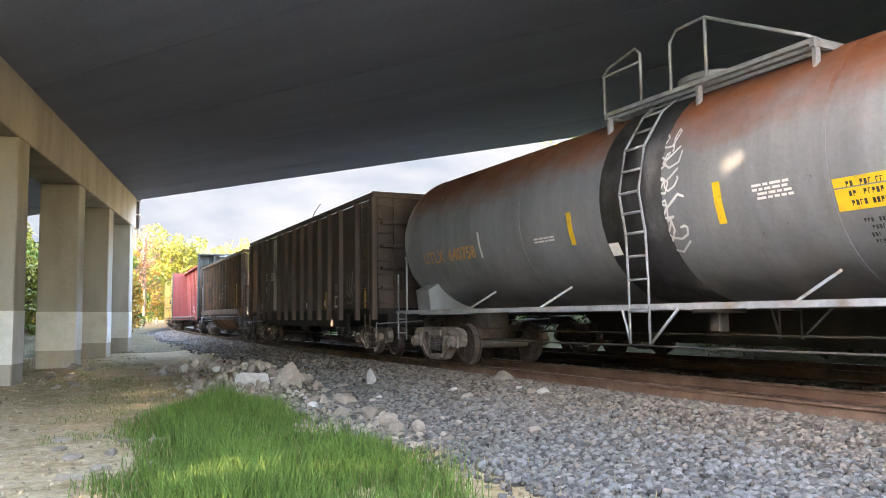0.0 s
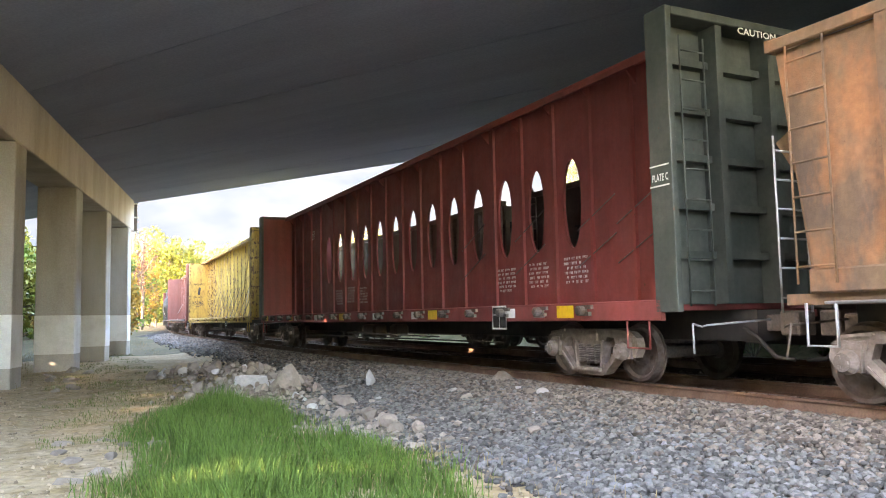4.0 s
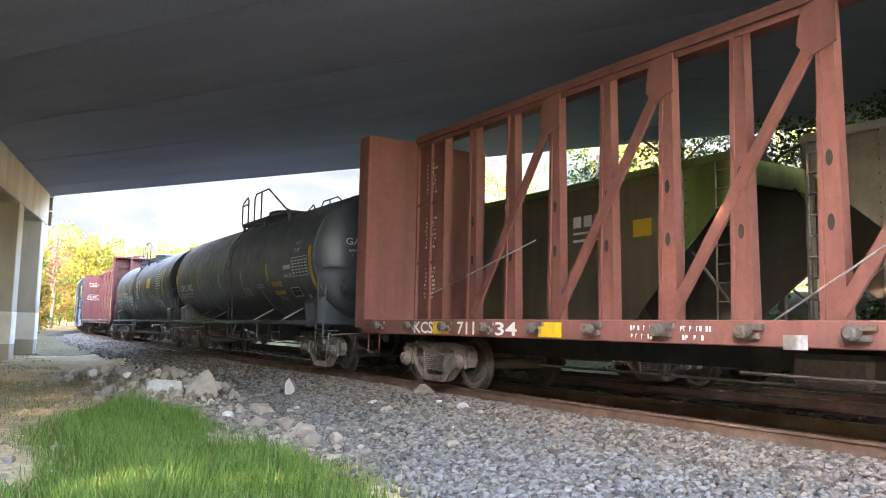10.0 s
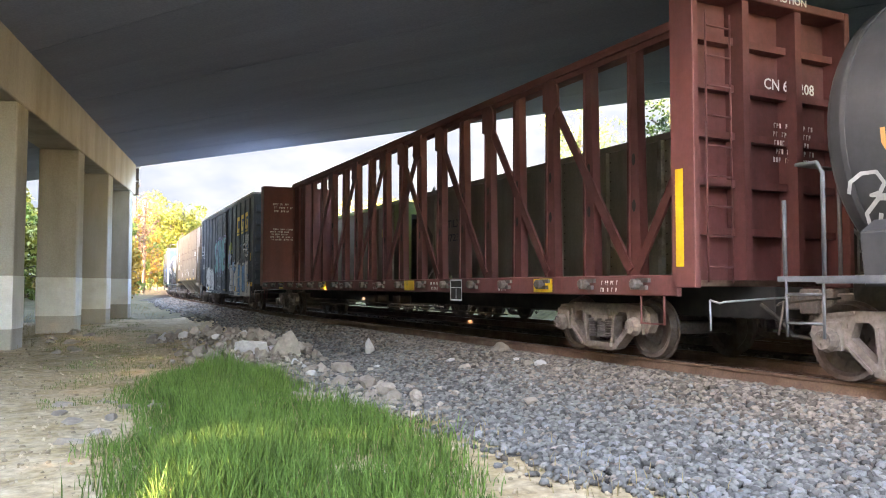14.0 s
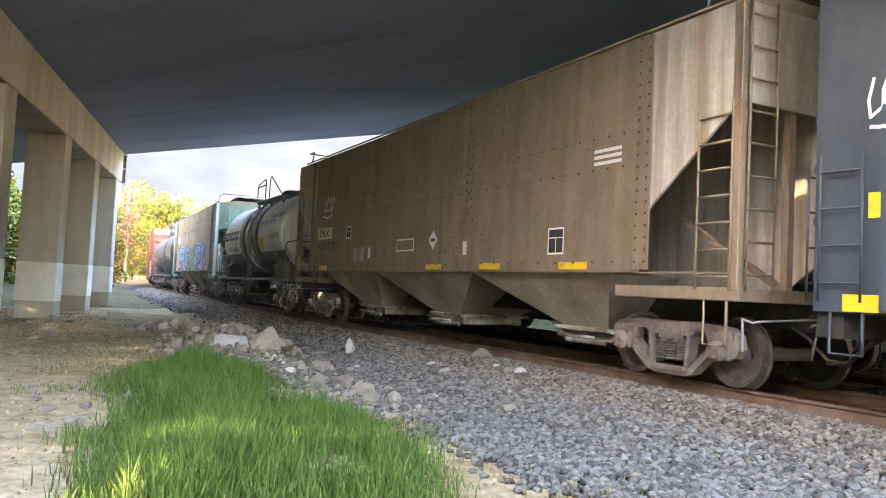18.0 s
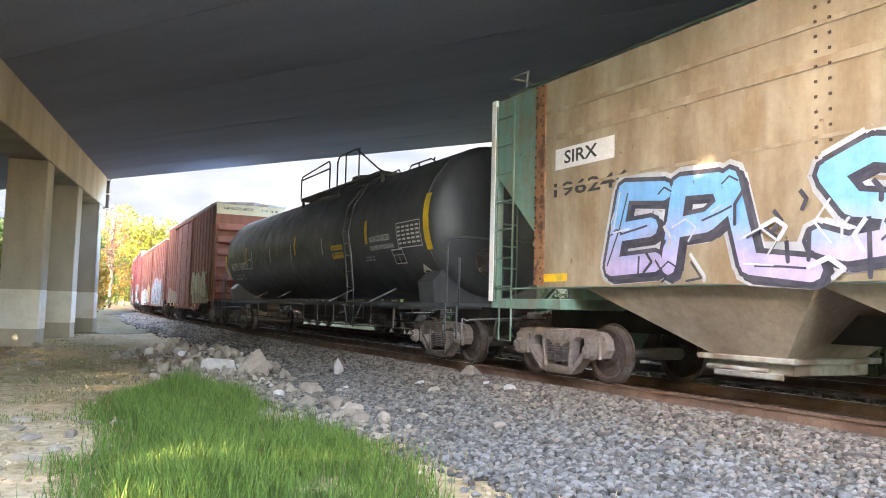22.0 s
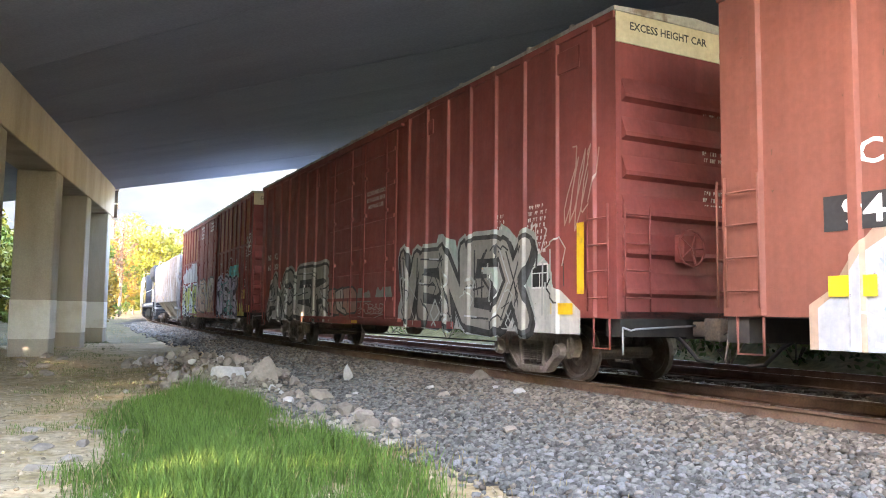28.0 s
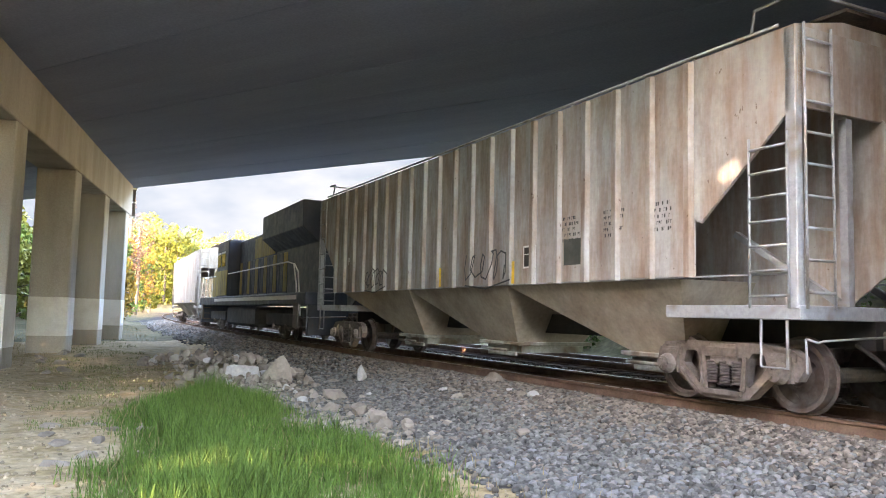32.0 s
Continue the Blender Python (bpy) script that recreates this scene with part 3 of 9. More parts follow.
def data_box(parent, surf, x, z, w, h):
    """A black panel with a white frame and table."""
    plates(parent, "data_panel", [(x, x + w, z, z + h)], surf, M_black, 0.006, "black stencilled data panel")
    t = 0.03
    plates(parent, "panel_frame", [(x, x + w, z, z + t), (x, x + w, z + h - t, z + h), (x, x + t, z + t, z + h - t), (x + w - t, x + w, z + t, z + h - t), (x + w * 0.48, x + w * 0.52, z + t, z + h * 0.6), (x + t, x + w - t, z + h * 0.6, z + h * 0.64)], surf, M_white, 0.010)


# ---- spray paint ----
SPRAY = {}


def spray(rgb):
    """Spray paint of one colour, or of two: (low r, g, b, high r, g, b, from, to)."""
    if rgb not in SPRAY:
        low = rgb[:3]
        SPRAY[rgb] = mat("spray_paint", low, 0.6, 0, 0.12, 9, second=tuple(0.6 * c + 0.07 for c in low), amount=0.35, size=2.4, sharp=0.35, bump=0, top=(rgb[3:6], rgb[6], rgb[7]) if len(rgb) > 3 else None, streak=0.18, chip=0.1)
    return SPRAY[rgb]


STROKES = {
    "A": "0,0 .5,1 1,0|.2,.38 .8,.38", "B": "0,0 0,1 .7,.95 .8,.7 .5,.52 .9,.4 .9,.1 0,0", "C": "1,.85 .6,1 .2,.9 0,.5 .2,.1 .6,0 1,.15", "D": "0,0 0,1 .6,.95 1,.6 .95,.3 .6,.03 0,0",
    "E": "1,1 0,1 0,0 1,0|0,.5 .8,.5", "F": "1,1 0,1 0,0|0,.5 .7,.5", "G": "1,.9 .4,1 0,.6 .1,.15 .6,0 1,.2 1,.45 .6,.45", "H": "0,0 0,1|1,0 1,1|0,.5 1,.5", "I": ".5,0 .5,1", "K": "0,0 0,1|1,1 .05,.45 1,0",
    "L": "0,1 0,0 .9,0", "M": "0,0 0,1 .5,.3 1,1 1,0", "N": "0,0 0,1 1,0 1,1", "O": ".5,1 .1,.8 0,.4 .3,0 .8,.05 1,.5 .85,.9 .5,1", "P": "0,0 0,1 .8,1 .95,.7 .7,.45 0,.45", "R": "0,0 0,1 .8,1 .95,.72 .7,.5 0,.5|.4,.5 1,0",
    "S": "1,.9 .5,1 .05,.8 .3,.55 .9,.4 .9,.1 .4,0 0,.12", "T": "0,1 1,1|.5,1 .5,0", "U": "0,1 0,.2 .4,0 .85,.1 1,.4 1,1", "V": "0,1 .5,0 1,1", "W": "0,1 .25,0 .5,.7 .75,0 1,1", "Y": "0,1 .5,.5 1,1|.5,.5 .4,0", "Z": "0,1 1,1 0,0 1,0", "X": "0,0 1,1|0,1 1,0", "J": ".9,1 .9,.2 .5,0 0,.2"}


POSTS = {}


def over_posts(bm, parent):
    """Lets paint that crosses the posts of a wall climb over them."""
    if parent.name not in POSTS:
        return bm
    w, xs, depth = POSTS[parent.name]
    if not bm.verts or min(v.co.y for v in bm.verts) < -w - 0.085:
        return bm
    lo, hi = min(v.co.x for v in bm.verts), max(v.co.x for v in bm.verts)
    near = [x for x in xs if lo - 0.1 < x < hi + 0.1]
    for x in near:
        for k in (-0.09, -0.055, 0.055, 0.09):
            bmesh.ops.bisect_plane(bm, geom=bm.verts[:] + bm.edges[:] + bm.faces[:], plane_co=(x + k, 0, 0), plane_no=(1, 0, 0))
        for v in bm.verts:
            if abs(v.co.x - x) < 0.056:
                v.co.y -= depth
    return bm


def ribbon(bm, surf, pts, w, d):
    """A painted stroke along points (u, v); returns the next free depth."""
    n = 8
    for a, b in zip(pts, pts[1:]):
        dx, dz = b[0] - a[0], b[1] - a[1]
        l = math.hypot(dx, dz) or 1e-6
        k = max(1, int(l / 0.35))
        ox, oz = -dz / l * w / 2, dx / l * w / 2
        for i in range(k):
            p = (a[0] + dx * i / k, a[1] + dz * i / k)
            q = (a[0] + dx * (i + 1) / k, a[1] + dz * (i + 1) / k)
            bm.faces.new([bm.verts.new(surf(u, v, d)) for u, v in ((p[0] + ox, p[1] + oz), (p[0] - ox, p[1] - oz), (q[0] - ox, q[1] - oz), (q[0] + ox, q[1] + oz))])
        d += 0.00012
        bm.faces.new([bm.verts.new(surf(b[0] + math.cos(2 * math.pi * j / n) * w / 2, b[1] + math.sin(2 * math.pi * j / n) * w / 2, d)) for j in range(n)])
        d += 0.00012
    return d


def graffiti(parent, surf, text, x0, x1, z0, z1, fills, line, w=0.3, seed=1, edge=None, label="", lean=0.1, base=0.006):
    """Large sprayed letters: a pale border, a dark shadow and contour, a filled stroke, then thin cuts and highlights."""
    r = random.Random(seed)
    step = (x1 - x0) / len(text)
    letters = []
    for i, ch in enumerate(text):
        a = x0 + i * step + w * 0.3
        ww = step - w * 0.5
        hh = (z1 - z0) - w
        jz = r.uniform(-0.08, 0.08) * hh
        lf = r.uniform(-lean, lean)
        big = min(1.0, hh)
        strokes = []
        for stroke in STROKES[ch].split("|"):
            pts = []
            for pt in stroke.split():
                u, v = (float(c) for c in pt.split(","))
                pts.append((a + (u + lf * (v - 0.5)) * ww + r.uniform(-0.07, 0.07) * big, z0 + w / 2 + v * hh + jz * (1 - v) + r.uniform(-0.06, 0.06) * big))
            strokes.append(pts)
        letters.append(strokes)
    layers = [(1.0, line, 0.0, 0.0)]
    if edge:
        layers = [(1.34, edge, 0.0, 0.0), (1.0, line, 0.16 * w, -0.14 * w)] + layers
    for width, rgb, dx, dz in layers:
        bm = bmesh.new()
        d = base
        for strokes in letters:
            for pts in strokes:
                q = [(u + dx, max(v + dz, z0 + w * width * 0.5 - 0.1)) for u, v in pts]
                d = ribbon(bm, surf, [q[0], *q], w * width, d)
        base = d + 0.0006
        part("graffiti_outline", over_posts(bm, parent), spray(rgb), parent, kind="stuff")
    for i, strokes in enumerate(letters):
        bm = bmesh.new()
        d = base
        for pts in strokes:
            d = ribbon(bm, surf, [pts[0], *pts], w * 0.68, d)
        part("graffiti_letter", over_posts(bm, parent), spray(fills[i % len(fills)]), parent, label)
        if w < 0.25:
            continue
        cut, shine = bmesh.new(), bmesh.new()
        for pts in strokes:
            k = r.randrange(len(pts) - 1)
            (ua, va), (ub, vb) = pts[k], pts[k + 1]
            o = w * 0.2
            ribbon(cut, surf, [(ua + o, va - o * 0.4), ((ua + ub) / 2 + o * 0.5, (va + vb) / 2), (ub - o, vb + o * 0.3)], w * 0.07, d + 0.001)
            u, v = pts[0]
            ribbon(cut, surf, [(u - w * 0.3, v - w * 0.1), (u, v + w * 0.12), (u + w * 0.32, v - w * 0.05)], w * 0.06, d + 0.002)
            ribbon(shine, surf, [(ua - o, va), ((ua + ub) / 2 - o, (va + vb) / 2 + 0.02)], w * 0.06, d + 0.003)
        part("graffiti_cut", over_posts(cut, parent), spray(line), parent, kind="stuff")
        part("graffiti_shine", over_posts(shine, parent), spray((0.55, 0.56, 0.57)), parent, kind="stuff")
    return base


def throwup(parent, surf, n, x0, x1, z0, z1, fills, line, edge=None, seed=1, base=0.006, stroke=0.05):
    """A large sprayed piece: n jostling swollen shapes with a soft border, dark contours and inner cuts."""
    r = random.Random(seed * 31 + 7)
    step = (x1 - x0) / n
    shapes = []
    for i in range(n):
        cx, cz = x0 + step * (i + 0.5), (z0 + z1) / 2 + r.uniform(-0.06, 0.06) * (z1 - z0)
        a, b, lean = step * r.uniform(0.6, 0.95), (z1 - z0) * r.uniform(0.38, 0.56), r.uniform(-0.5, 0.5)
        pts = []
        m = r.choice((9, 10, 11))
        for k in range(m):
            t = 6.283 * (k + r.uniform(-0.3, 0.3)) / m
            q = r.uniform(0.72, 1.12)
            u, v = math.copysign(abs(math.cos(t)) ** 0.6, math.cos(t)) * q, math.copysign(abs(math.sin(t)) ** 0.6, math.sin(t)) * q
            pts.append((cx + (u + lean * v) * a, cz + v * b))
        shapes.append((cx, cz, pts))

    def fill(bm, c, pts, k, d):
        mid = bm.verts.new(surf(c[0], c[1], d))
        vs = [bm.verts.new(surf(c[0] + (p[0] - c[0]) * k, max(c[1] + (p[1] - c[1]) * k, z0 - 0.08), d)) for p in pts]
        for p, q in zip(vs, vs[1:] + vs[:1]):
            bm.faces.new((mid, q, p))
    d = base
    if edge:
        bm = bmesh.new()
        for i, (cx, cz, pts) in enumerate(shapes):
            fill(bm, (cx, cz), pts, 1.2, d + 0.0006 * i)
        part("graffiti_border", over_posts(bm, parent), spray(edge), parent)
        d += 0.0006 * n + 0.001
    for i, (cx, cz, pts) in enumerate(shapes):
        bm = bmesh.new()
        fill(bm, (cx, cz), pts, 1.0, d)
        part("graffiti_shape", over_posts(bm, parent), spray(fills[i % len(fills)]), parent)
        bm = bmesh.new()
        e = ribbon(bm, surf, pts + pts[:1], stroke, d + 0.0012)
        for _ in range(3):
            u = cx + r.uniform(-0.28, 0.28) * step
            v = cz + r.uniform(-0.25, 0.25) * (z1 - z0)
            e = ribbon(bm, surf, [(u, v - 0.14 * (z1 - z0)), (u + r.uniform(-0.1, 0.1) * step, v), (u + r.uniform(-0.2, 0.2) * step, v + 0.16 * (z1 - z0))], stroke * 0.8, e)
        part("graffiti_outline", over_posts(bm, parent), spray(line), parent)
        d = e + 0.001


def scribble(parent, surf, x0, x1, z0, z1, rgb, w=0.035, n=5, seed=1, lines=1):
    """A quick sprayed tag: run-together loops and hooks in one or more lines, and a flourish."""
    r = random.Random(seed * 17 + 3)
    bm = bmesh.new()
    d = 0.006
    hh = (z1 - z0) / lines
    for k in range(lines):
        mid = z0 + hh * (k + 0.5)
        step = (x1 - x0) / n
        pts = []
        ph = r.uniform(0, 6.28)
        for i in range(n):
            up, wide, turn = r.uniform(0.55, 1.15) * hh / 2, step * r.uniform(0.25, 0.75), r.choice((1, 1, -1))
            m = r.choice((5, 6, 7))
            for q in range(m):
                a = ph + turn * 6.28 * q / m * r.uniform(0.92, 1.06)
                u = x0 + step * (i + q / m)
                v = math.sin(a) * up
                pts.append((u + math.cos(a) * wide + 0.3 * v, mid + v + r.uniform(-0.06, 0.06) * hh))
            if r.random() < 0.3 and len(pts) > 3:
                d = ribbon(bm, surf, pts, w * r.uniform(0.8, 1.1), d)
                pts = [pts[-1]]
        if len(pts) > 2:
            d = ribbon(bm, surf, pts, w * r.uniform(0.8, 1.1), d)
    if r.random() < 0.6:
        d = ribbon(bm, surf, [(x0, z0 - 0.05), ((x0 + x1) / 2, z0 - 0.12), (x1, z0 + 0.02)], w, d)
    part("sprayed_tag", over_posts(bm, parent), spray(rgb), parent)


def slashes(parent, surf, x0, x1, z0, z1, colours, n, seed, base=0.045):
    """Thin overlaid strokes of a layered piece: hooks, arrows, slashes and drips."""
    r = random.Random(seed)
    for c, rgb in enumerate(colours):
        bm = bmesh.new()
        d = base + 0.004 * c
        for _ in range(n):
            u, v = r.uniform(x0, x1), r.uniform(z0 + 0.1, z1)
            k, h = r.choice((-1, 1)), r.uniform(0.15, 0.5) * (z1 - z0)
            kind = r.random()
            if kind < 0.45:
                pts = [(u, v), (u + k * 0.4 * h, v - 0.5 * h), (u + k * r.uniform(-0.3, 0.5) * h, v - h)]
            elif kind < 0.75:
                pts = [(u - 0.5 * h, v - 0.2 * h), (u, v), (u + 0.35 * h, v - 0.25 * h), (u + 0.1 * h, v - 0.6 * h)]
            else:
                pts = [(u, v), (u + r.uniform(-0.02, 0.02), v - 1.2 * h)]
            pts = [(min(max(a, x0), x1), max(b, z0)) for a, b in pts]
            d = ribbon(bm, surf, pts, r.uniform(0.018, 0.055), d)
            if d > base + 0.004 * c + 0.003:
                d = base + 0.004 * c
        part("graffiti_stroke", over_posts(bm, parent), spray(rgb), parent, kind="stuff")


def blotch(parent, surf, x0, x1, z0, z1, rgb, seed=1, d=0.0045, ragged=0.25, n=26, label=""):
    """A patch of sprayed or bare colour with an uneven upper edge."""
    bm = bmesh.new()
    lo, hi = [], []
    for i in range(n + 1):
        u = x0 + (x1 - x0) * i / n
        k = noise.noise((u * 1.7, seed * 3.1, 0)) + 0.6 * noise.noise((u * 5.1, seed * 1.3, 7))
        fade = smooth(0, 0.1, i / n) * smooth(0, 0.1, 1 - i / n)
        hi.append((u, z0 + (z1 - z0) * max(0.15, min(1.0, (0.8 + ragged * k * 1.6) * (0.35 + 0.65 * fade)))))
        lo.append((u, z0))
    for i in range(n):
        a, b, c, e = lo[i], lo[i + 1], hi[i + 1], hi[i]
        for k in range(3):
            q = [(p[0], p[1] + (s[1] - p[1]) * f) for p, s, f in ((a, e, k / 3), (b, c, k / 3), (b, c, (k + 1) / 3), (a, e, (k + 1) / 3))]
            bm.faces.new([bm.verts.new(surf(u, v, d)) for u, v in q])
    bmesh.ops.remove_doubles(bm, verts=bm.verts[:], dist=0.0005)
    part("paint_patch", over_posts(bm, parent), spray(rgb), parent, label)


# ---- fittings that many cars share ----
def couplers(car, hl, z=0.86):
    for sgn in (1, -1):
        c = joined("coupler", [(sgn * hl - 0.5, sgn * hl + 0.5, -0.09, 0.09, z - 0.11, z + 0.11), (sgn * (hl + 0.42) - 0.14, sgn * (hl + 0.42) + 0.14, -0.17, 0.17, z - 0.16, z + 0.16)], M_steel, car, "dark cast steel coupler", 0.02)
        tubes("air_hose", [[(sgn * (hl - 0.15), -0.35, z - 0.05), (sgn * (hl + 0.1), -0.36, z - 0.2), (sgn * (hl + 0.35), -0.36, z - 0.42), (sgn * (hl + 0.62), -0.34, z - 0.45)]], 0.028, M_black, car, "black rubber air hose")
        tubes("uncoupling_lever", [[(sgn * hl, -1.4, z + 0.02), (sgn * (hl + 0.12), -1.36, z - 0.02), (sgn * (hl + 0.14), -1.3, z + 0.0), (sgn * (hl + 0.16), -0.2, z + 0.05)], [(sgn * hl, -1.4, z + 0.02), (sgn * (hl + 0.05), -1.44, z - 0.35)]], 0.014, M_greyfit if sgn > 0 else M_steel, car)


def ladder(parent, x0, x1, y, z0, z1, n, material, y1=None, name="ladder", r=0.014):
    """Two uprights and n rungs between (x0, y) and (x1, y1)."""
    y1 = y if y1 is None else y1
    lines = [[(x0, y, z0), (x0, y, z1)], [(x1, y1, z0), (x1, y1, z1)]]
    lines += [[(x0, y, z0 + (z1 - z0) * (i + 0.5) / n), (x1, y1, z0 + (z1 - z0) * (i + 0.5) / n)] for i in range(n)]
    return tubes(name, lines, r, material, parent, seg=5)


def stirrup(car, x, y, z, material, drop=0.45, w=0.35):
    tubes("stirrup_step", [[(x - w / 2, y, z), (x - w / 2, y, z - drop), (x + w / 2, y, z - drop), (x + w / 2, y, z)]], 0.018, material, car)


def brake_wheel(car, x, y, z, material):
    bm = bmesh.new()
    tube(bm, [(x, y + 0.26 * math.cos(a * 0.524), z + 0.26 * math.sin(a * 0.524)) for a in range(13)], 0.018, 5)
    for a in range(5):
        tube(bm, [(x, y, z), (x, y + 0.26 * math.cos(a * 1.257), z + 0.26 * math.sin(a * 1.257))], 0.011, 4)
    part("brake_wheel", bm, material, car)
    joined("brake_housing", [(x - 0.2, x - 0.03, y - 0.14, y + 0.14, z - 0.2, z + 0.2)], material, car, bevel=0.02)


def underbody(car, hl, centres, low=0.55):
    """Centre sill, brake cylinder, reservoir and rods."""
    boxpart("centre_sill", (-hl, hl, -0.22, 0.22, 0.72, 1.05), M_black, car)
    bm = bmesh.new()
    lathe(bm, [(-0.9, 0.02), (-0.88, 0.2), (0.0, 0.2), (0.02, 0.02)], "x", (-0.4, -0.75, 0.72), 12)
    part("air_reservoir", bm, M_steel, car, flat=True)
    bm = bmesh.new()
    lathe(bm, [(0, 0.05), (0.03, 0.16), (0.3, 0.16), (0.33, 0.05), (0.7, 0.03)], "x", (1.0, -0.6, 0.7), 12)
    part("brake_cylinder", bm, M_steel, car)
    tubes("brake_rod", [[(-centres / 2 + 1.2, -0.7, 0.5), (centres / 2 - 1.2, -0.7, 0.52)]], 0.016, M_steel, car)
    tubes("train_pipe", [[(-hl, -0.35, 0.78), (hl, -0.35, 0.78)]], 0.02, M_black, car)



def add_wheels():
    for car, mid, centres, spins, way in CARS:
        for w in spins:
            for y, flip in ((-0.78, 0), (0.78, 180)):
                o = part("wheel", BM["wheel"], None, w)
                o.matrix_basis = pose(0, y, 0, 0, 0, flip)


def car_pose(mid, centres, off=0.0):
    xa, ya, _ = rail_at(mid - centres / 2, off)
    xb, yb, _ = rail_at(mid + centres / 2, off)
    ang = math.degrees(math.atan2(ya - yb, xa - xb))
    return pose((xa + xb) / 2, (ya + yb) / 2, 0, 0, 0, ang)


# ---- tank cars ----
def domed_end(r, zc, xe):
    """The front head of a tank: places by (across, up)."""
    return lambda u, v, d: (xe - 0.52 + 0.52 * math.sqrt(max(0.0, 1 - (u * u + (v - zc) ** 2) / (r * r))) + d + 0.01, u, v)


def tank_car(label, front, back, centres, r, zc, paint, band=None, walkway=0.0, lower_rail=False, light=None, name="tank_car", bogie_mat=None, deck=(-1.09, 2.6, 0.83), head=0.12, fore=0.0):
    car, hl = new_car(name, label, "tank car", front, back, centres)
    light = light or M_tankfit
    dark = M_tankunder if paint is M_tankwhite else paint
    bl = hl + head
    bm = bmesh.new()
    hd = 0.52
    prof = [(-bl + hd - hd * math.cos(a), r * math.sin(a)) for a in (0.03, 0.18, 0.36, 0.55, 0.75, 0.95, 1.15, 1.35)]
    prof = [(x, max(rr, 0.03)) for x, rr in prof] + [(-bl + hd + 0.12, r)]
    prof += [(x, r) for x in np.arange(-bl + 1.8, bl - 1.7, 1.5)]
    prof += [(fore - x, rr) for x, rr in prof[8::-1]]
    lathe(bm, prof, "x", (0, 0, zc), 48)
    tank = part("tank", bm, paint, car, flat=False)
    for x in (-bl + hd + 0.05, -bl * 0.36, bl * 0.36, bl - hd - 0.05 + fore):
        bm = bmesh.new()
        lathe(bm, [(x - 0.03, r - 0.01), (x - 0.025, r + 0.006), (x + 0.025, r + 0.006), (x + 0.03, r - 0.01)], "x", (0, 0, zc), 48, cap=False)
        part("weld_seam", bm, paint, tank)
    if band:
        for x0, x1, m in band:
            bm = bmesh.new()
            lathe(bm, [(x0, r - 0.01), (x0 + 0.01, r + 0.012), (x1 - 0.01, r + 0.012), (x1, r - 0.01)], "x", (0, 0, zc), 48, cap=False)
            part("painted_band", bm, m, tank, "dark painted band round the tank", flat=False)
    # stub sills, saddles and end platforms
    for sgn in (1, -1):
        xb = sgn * centres / 2
        he = hl + (fore if sgn > 0 else 0.0)
        joined("stub_sill", [(min(xb - sgn * 0.9, sgn * (hl + 0.35)), max(xb - sgn * 0.9, sgn * (hl + 0.35)), -0.25, 0.25, 0.74, 1.12)], M_tankunder, car, bevel=0.02)
        bm = bmesh.new()
        prism(bm, [(-1.35, 1.05), (1.35, 1.05), (1.42, 1.6), (1.15, zc - 0.62 * r), (0.6, zc - 0.92 * r), (-0.6, zc - 0.92 * r), (-1.15, zc - 0.62 * r), (-1.42, 1.6)], "x", xb - 0.32, xb + 0.32)
        part("saddle", bm, dark, car, bevel=0.015)
        bm = bmesh.new()
        lathe(bm, [(-0.6, 0.05), (-0.58, 0.17), (0.0, 0.17), (0.02, 0.05)], "x", (xb + 0.2, -1.12, 1.28), 12)
        part("air_reservoir", bm, dark, car)
        joined("end_platform", [(min(sgn * (he - 0.35), sgn * (he + 0.4)), max(sgn * (he - 0.35), sgn * (he + 0.4)), -1.48, 1.48, 1.1, 1.16)], light, car)
        x1, x0 = sgn * (he + 0.32), sgn * (he - 0.16)
        tubes("end_handrail", [[(x0, -1.45, 1.16), (x0, -1.45, 2.25), (x0 + sgn * 0.08, -1.43, 2.37), (x1 - sgn * 0.05, -1.3, 2.4), (x1 - sgn * 0.02, 1.3, 2.4), (x0 + sgn * 0.08, 1.43, 2.37), (x0, 1.45, 2.25), (x0, 1.45, 1.16)], [(x1, -1.45, 1.16), (x1, -1.45, 2.0)], [(x1, -0.5, 1.16), (x1, -0.5, 2.4)]], 0.024, light, car, "bent steel end handrail")
        ladder(car, x0, x0 + sgn * 0.45, -1.47, 0.5, 1.12, 2, light, name="sill_step", r=0.017)
    brake_wheel(car, hl + 0.18 + fore, -0.75, 1.95, M_tankunder)
    couplers(car, hl + 0.38)
    # side rail and stays
    zr = 1.13
    joined("side_rail", [(-hl + 0.1, hl - 0.1, y - 0.012, y + 0.035, zr - 0.05, zr + 0.03) for y in (-1.5, 1.47)], light, car, "long steel side rail")
    for x in (-0.6 * bl, -0.3 * bl, 0.3 * bl, 0.6 * bl):
        bm = bmesh.new()
        for y in (-1, 1):
            beam(bm, (x, y * 1.49, zr), (x + 0.2, y * math.sqrt(r * r - (zc - zr - 0.36) ** 2), zr + 0.36), 0.012, 0.035)
        sides("stay", bm, dark if dark is not M_tankgrey else light, car)
    if lower_rail:
        joined("lower_rail", [(-centres / 2 + 1.4, centres / 2 - 1.4, y - 0.015, y + 0.015, 0.63, 0.655) for y in (-1.46, 1.46)] + [(-centres / 2 + 1.4, centres / 2 - 1.4, y - 0.015, y + 0.015, 0.86, 0.88) for y in (-1.46, 1.46)], M_tankunder, car)
        for x in np.arange(-centres / 2 + 1.6, centres / 2 - 1.4, 1.25):
            joined("rail_post", [(x - 0.015, x + 0.015, y - 0.015, y + 0.015, 0.6, 1.12) for y in (-1.44, 1.44)], M_tankunder, car)
    # ladder, platform and dome
    lx = walkway
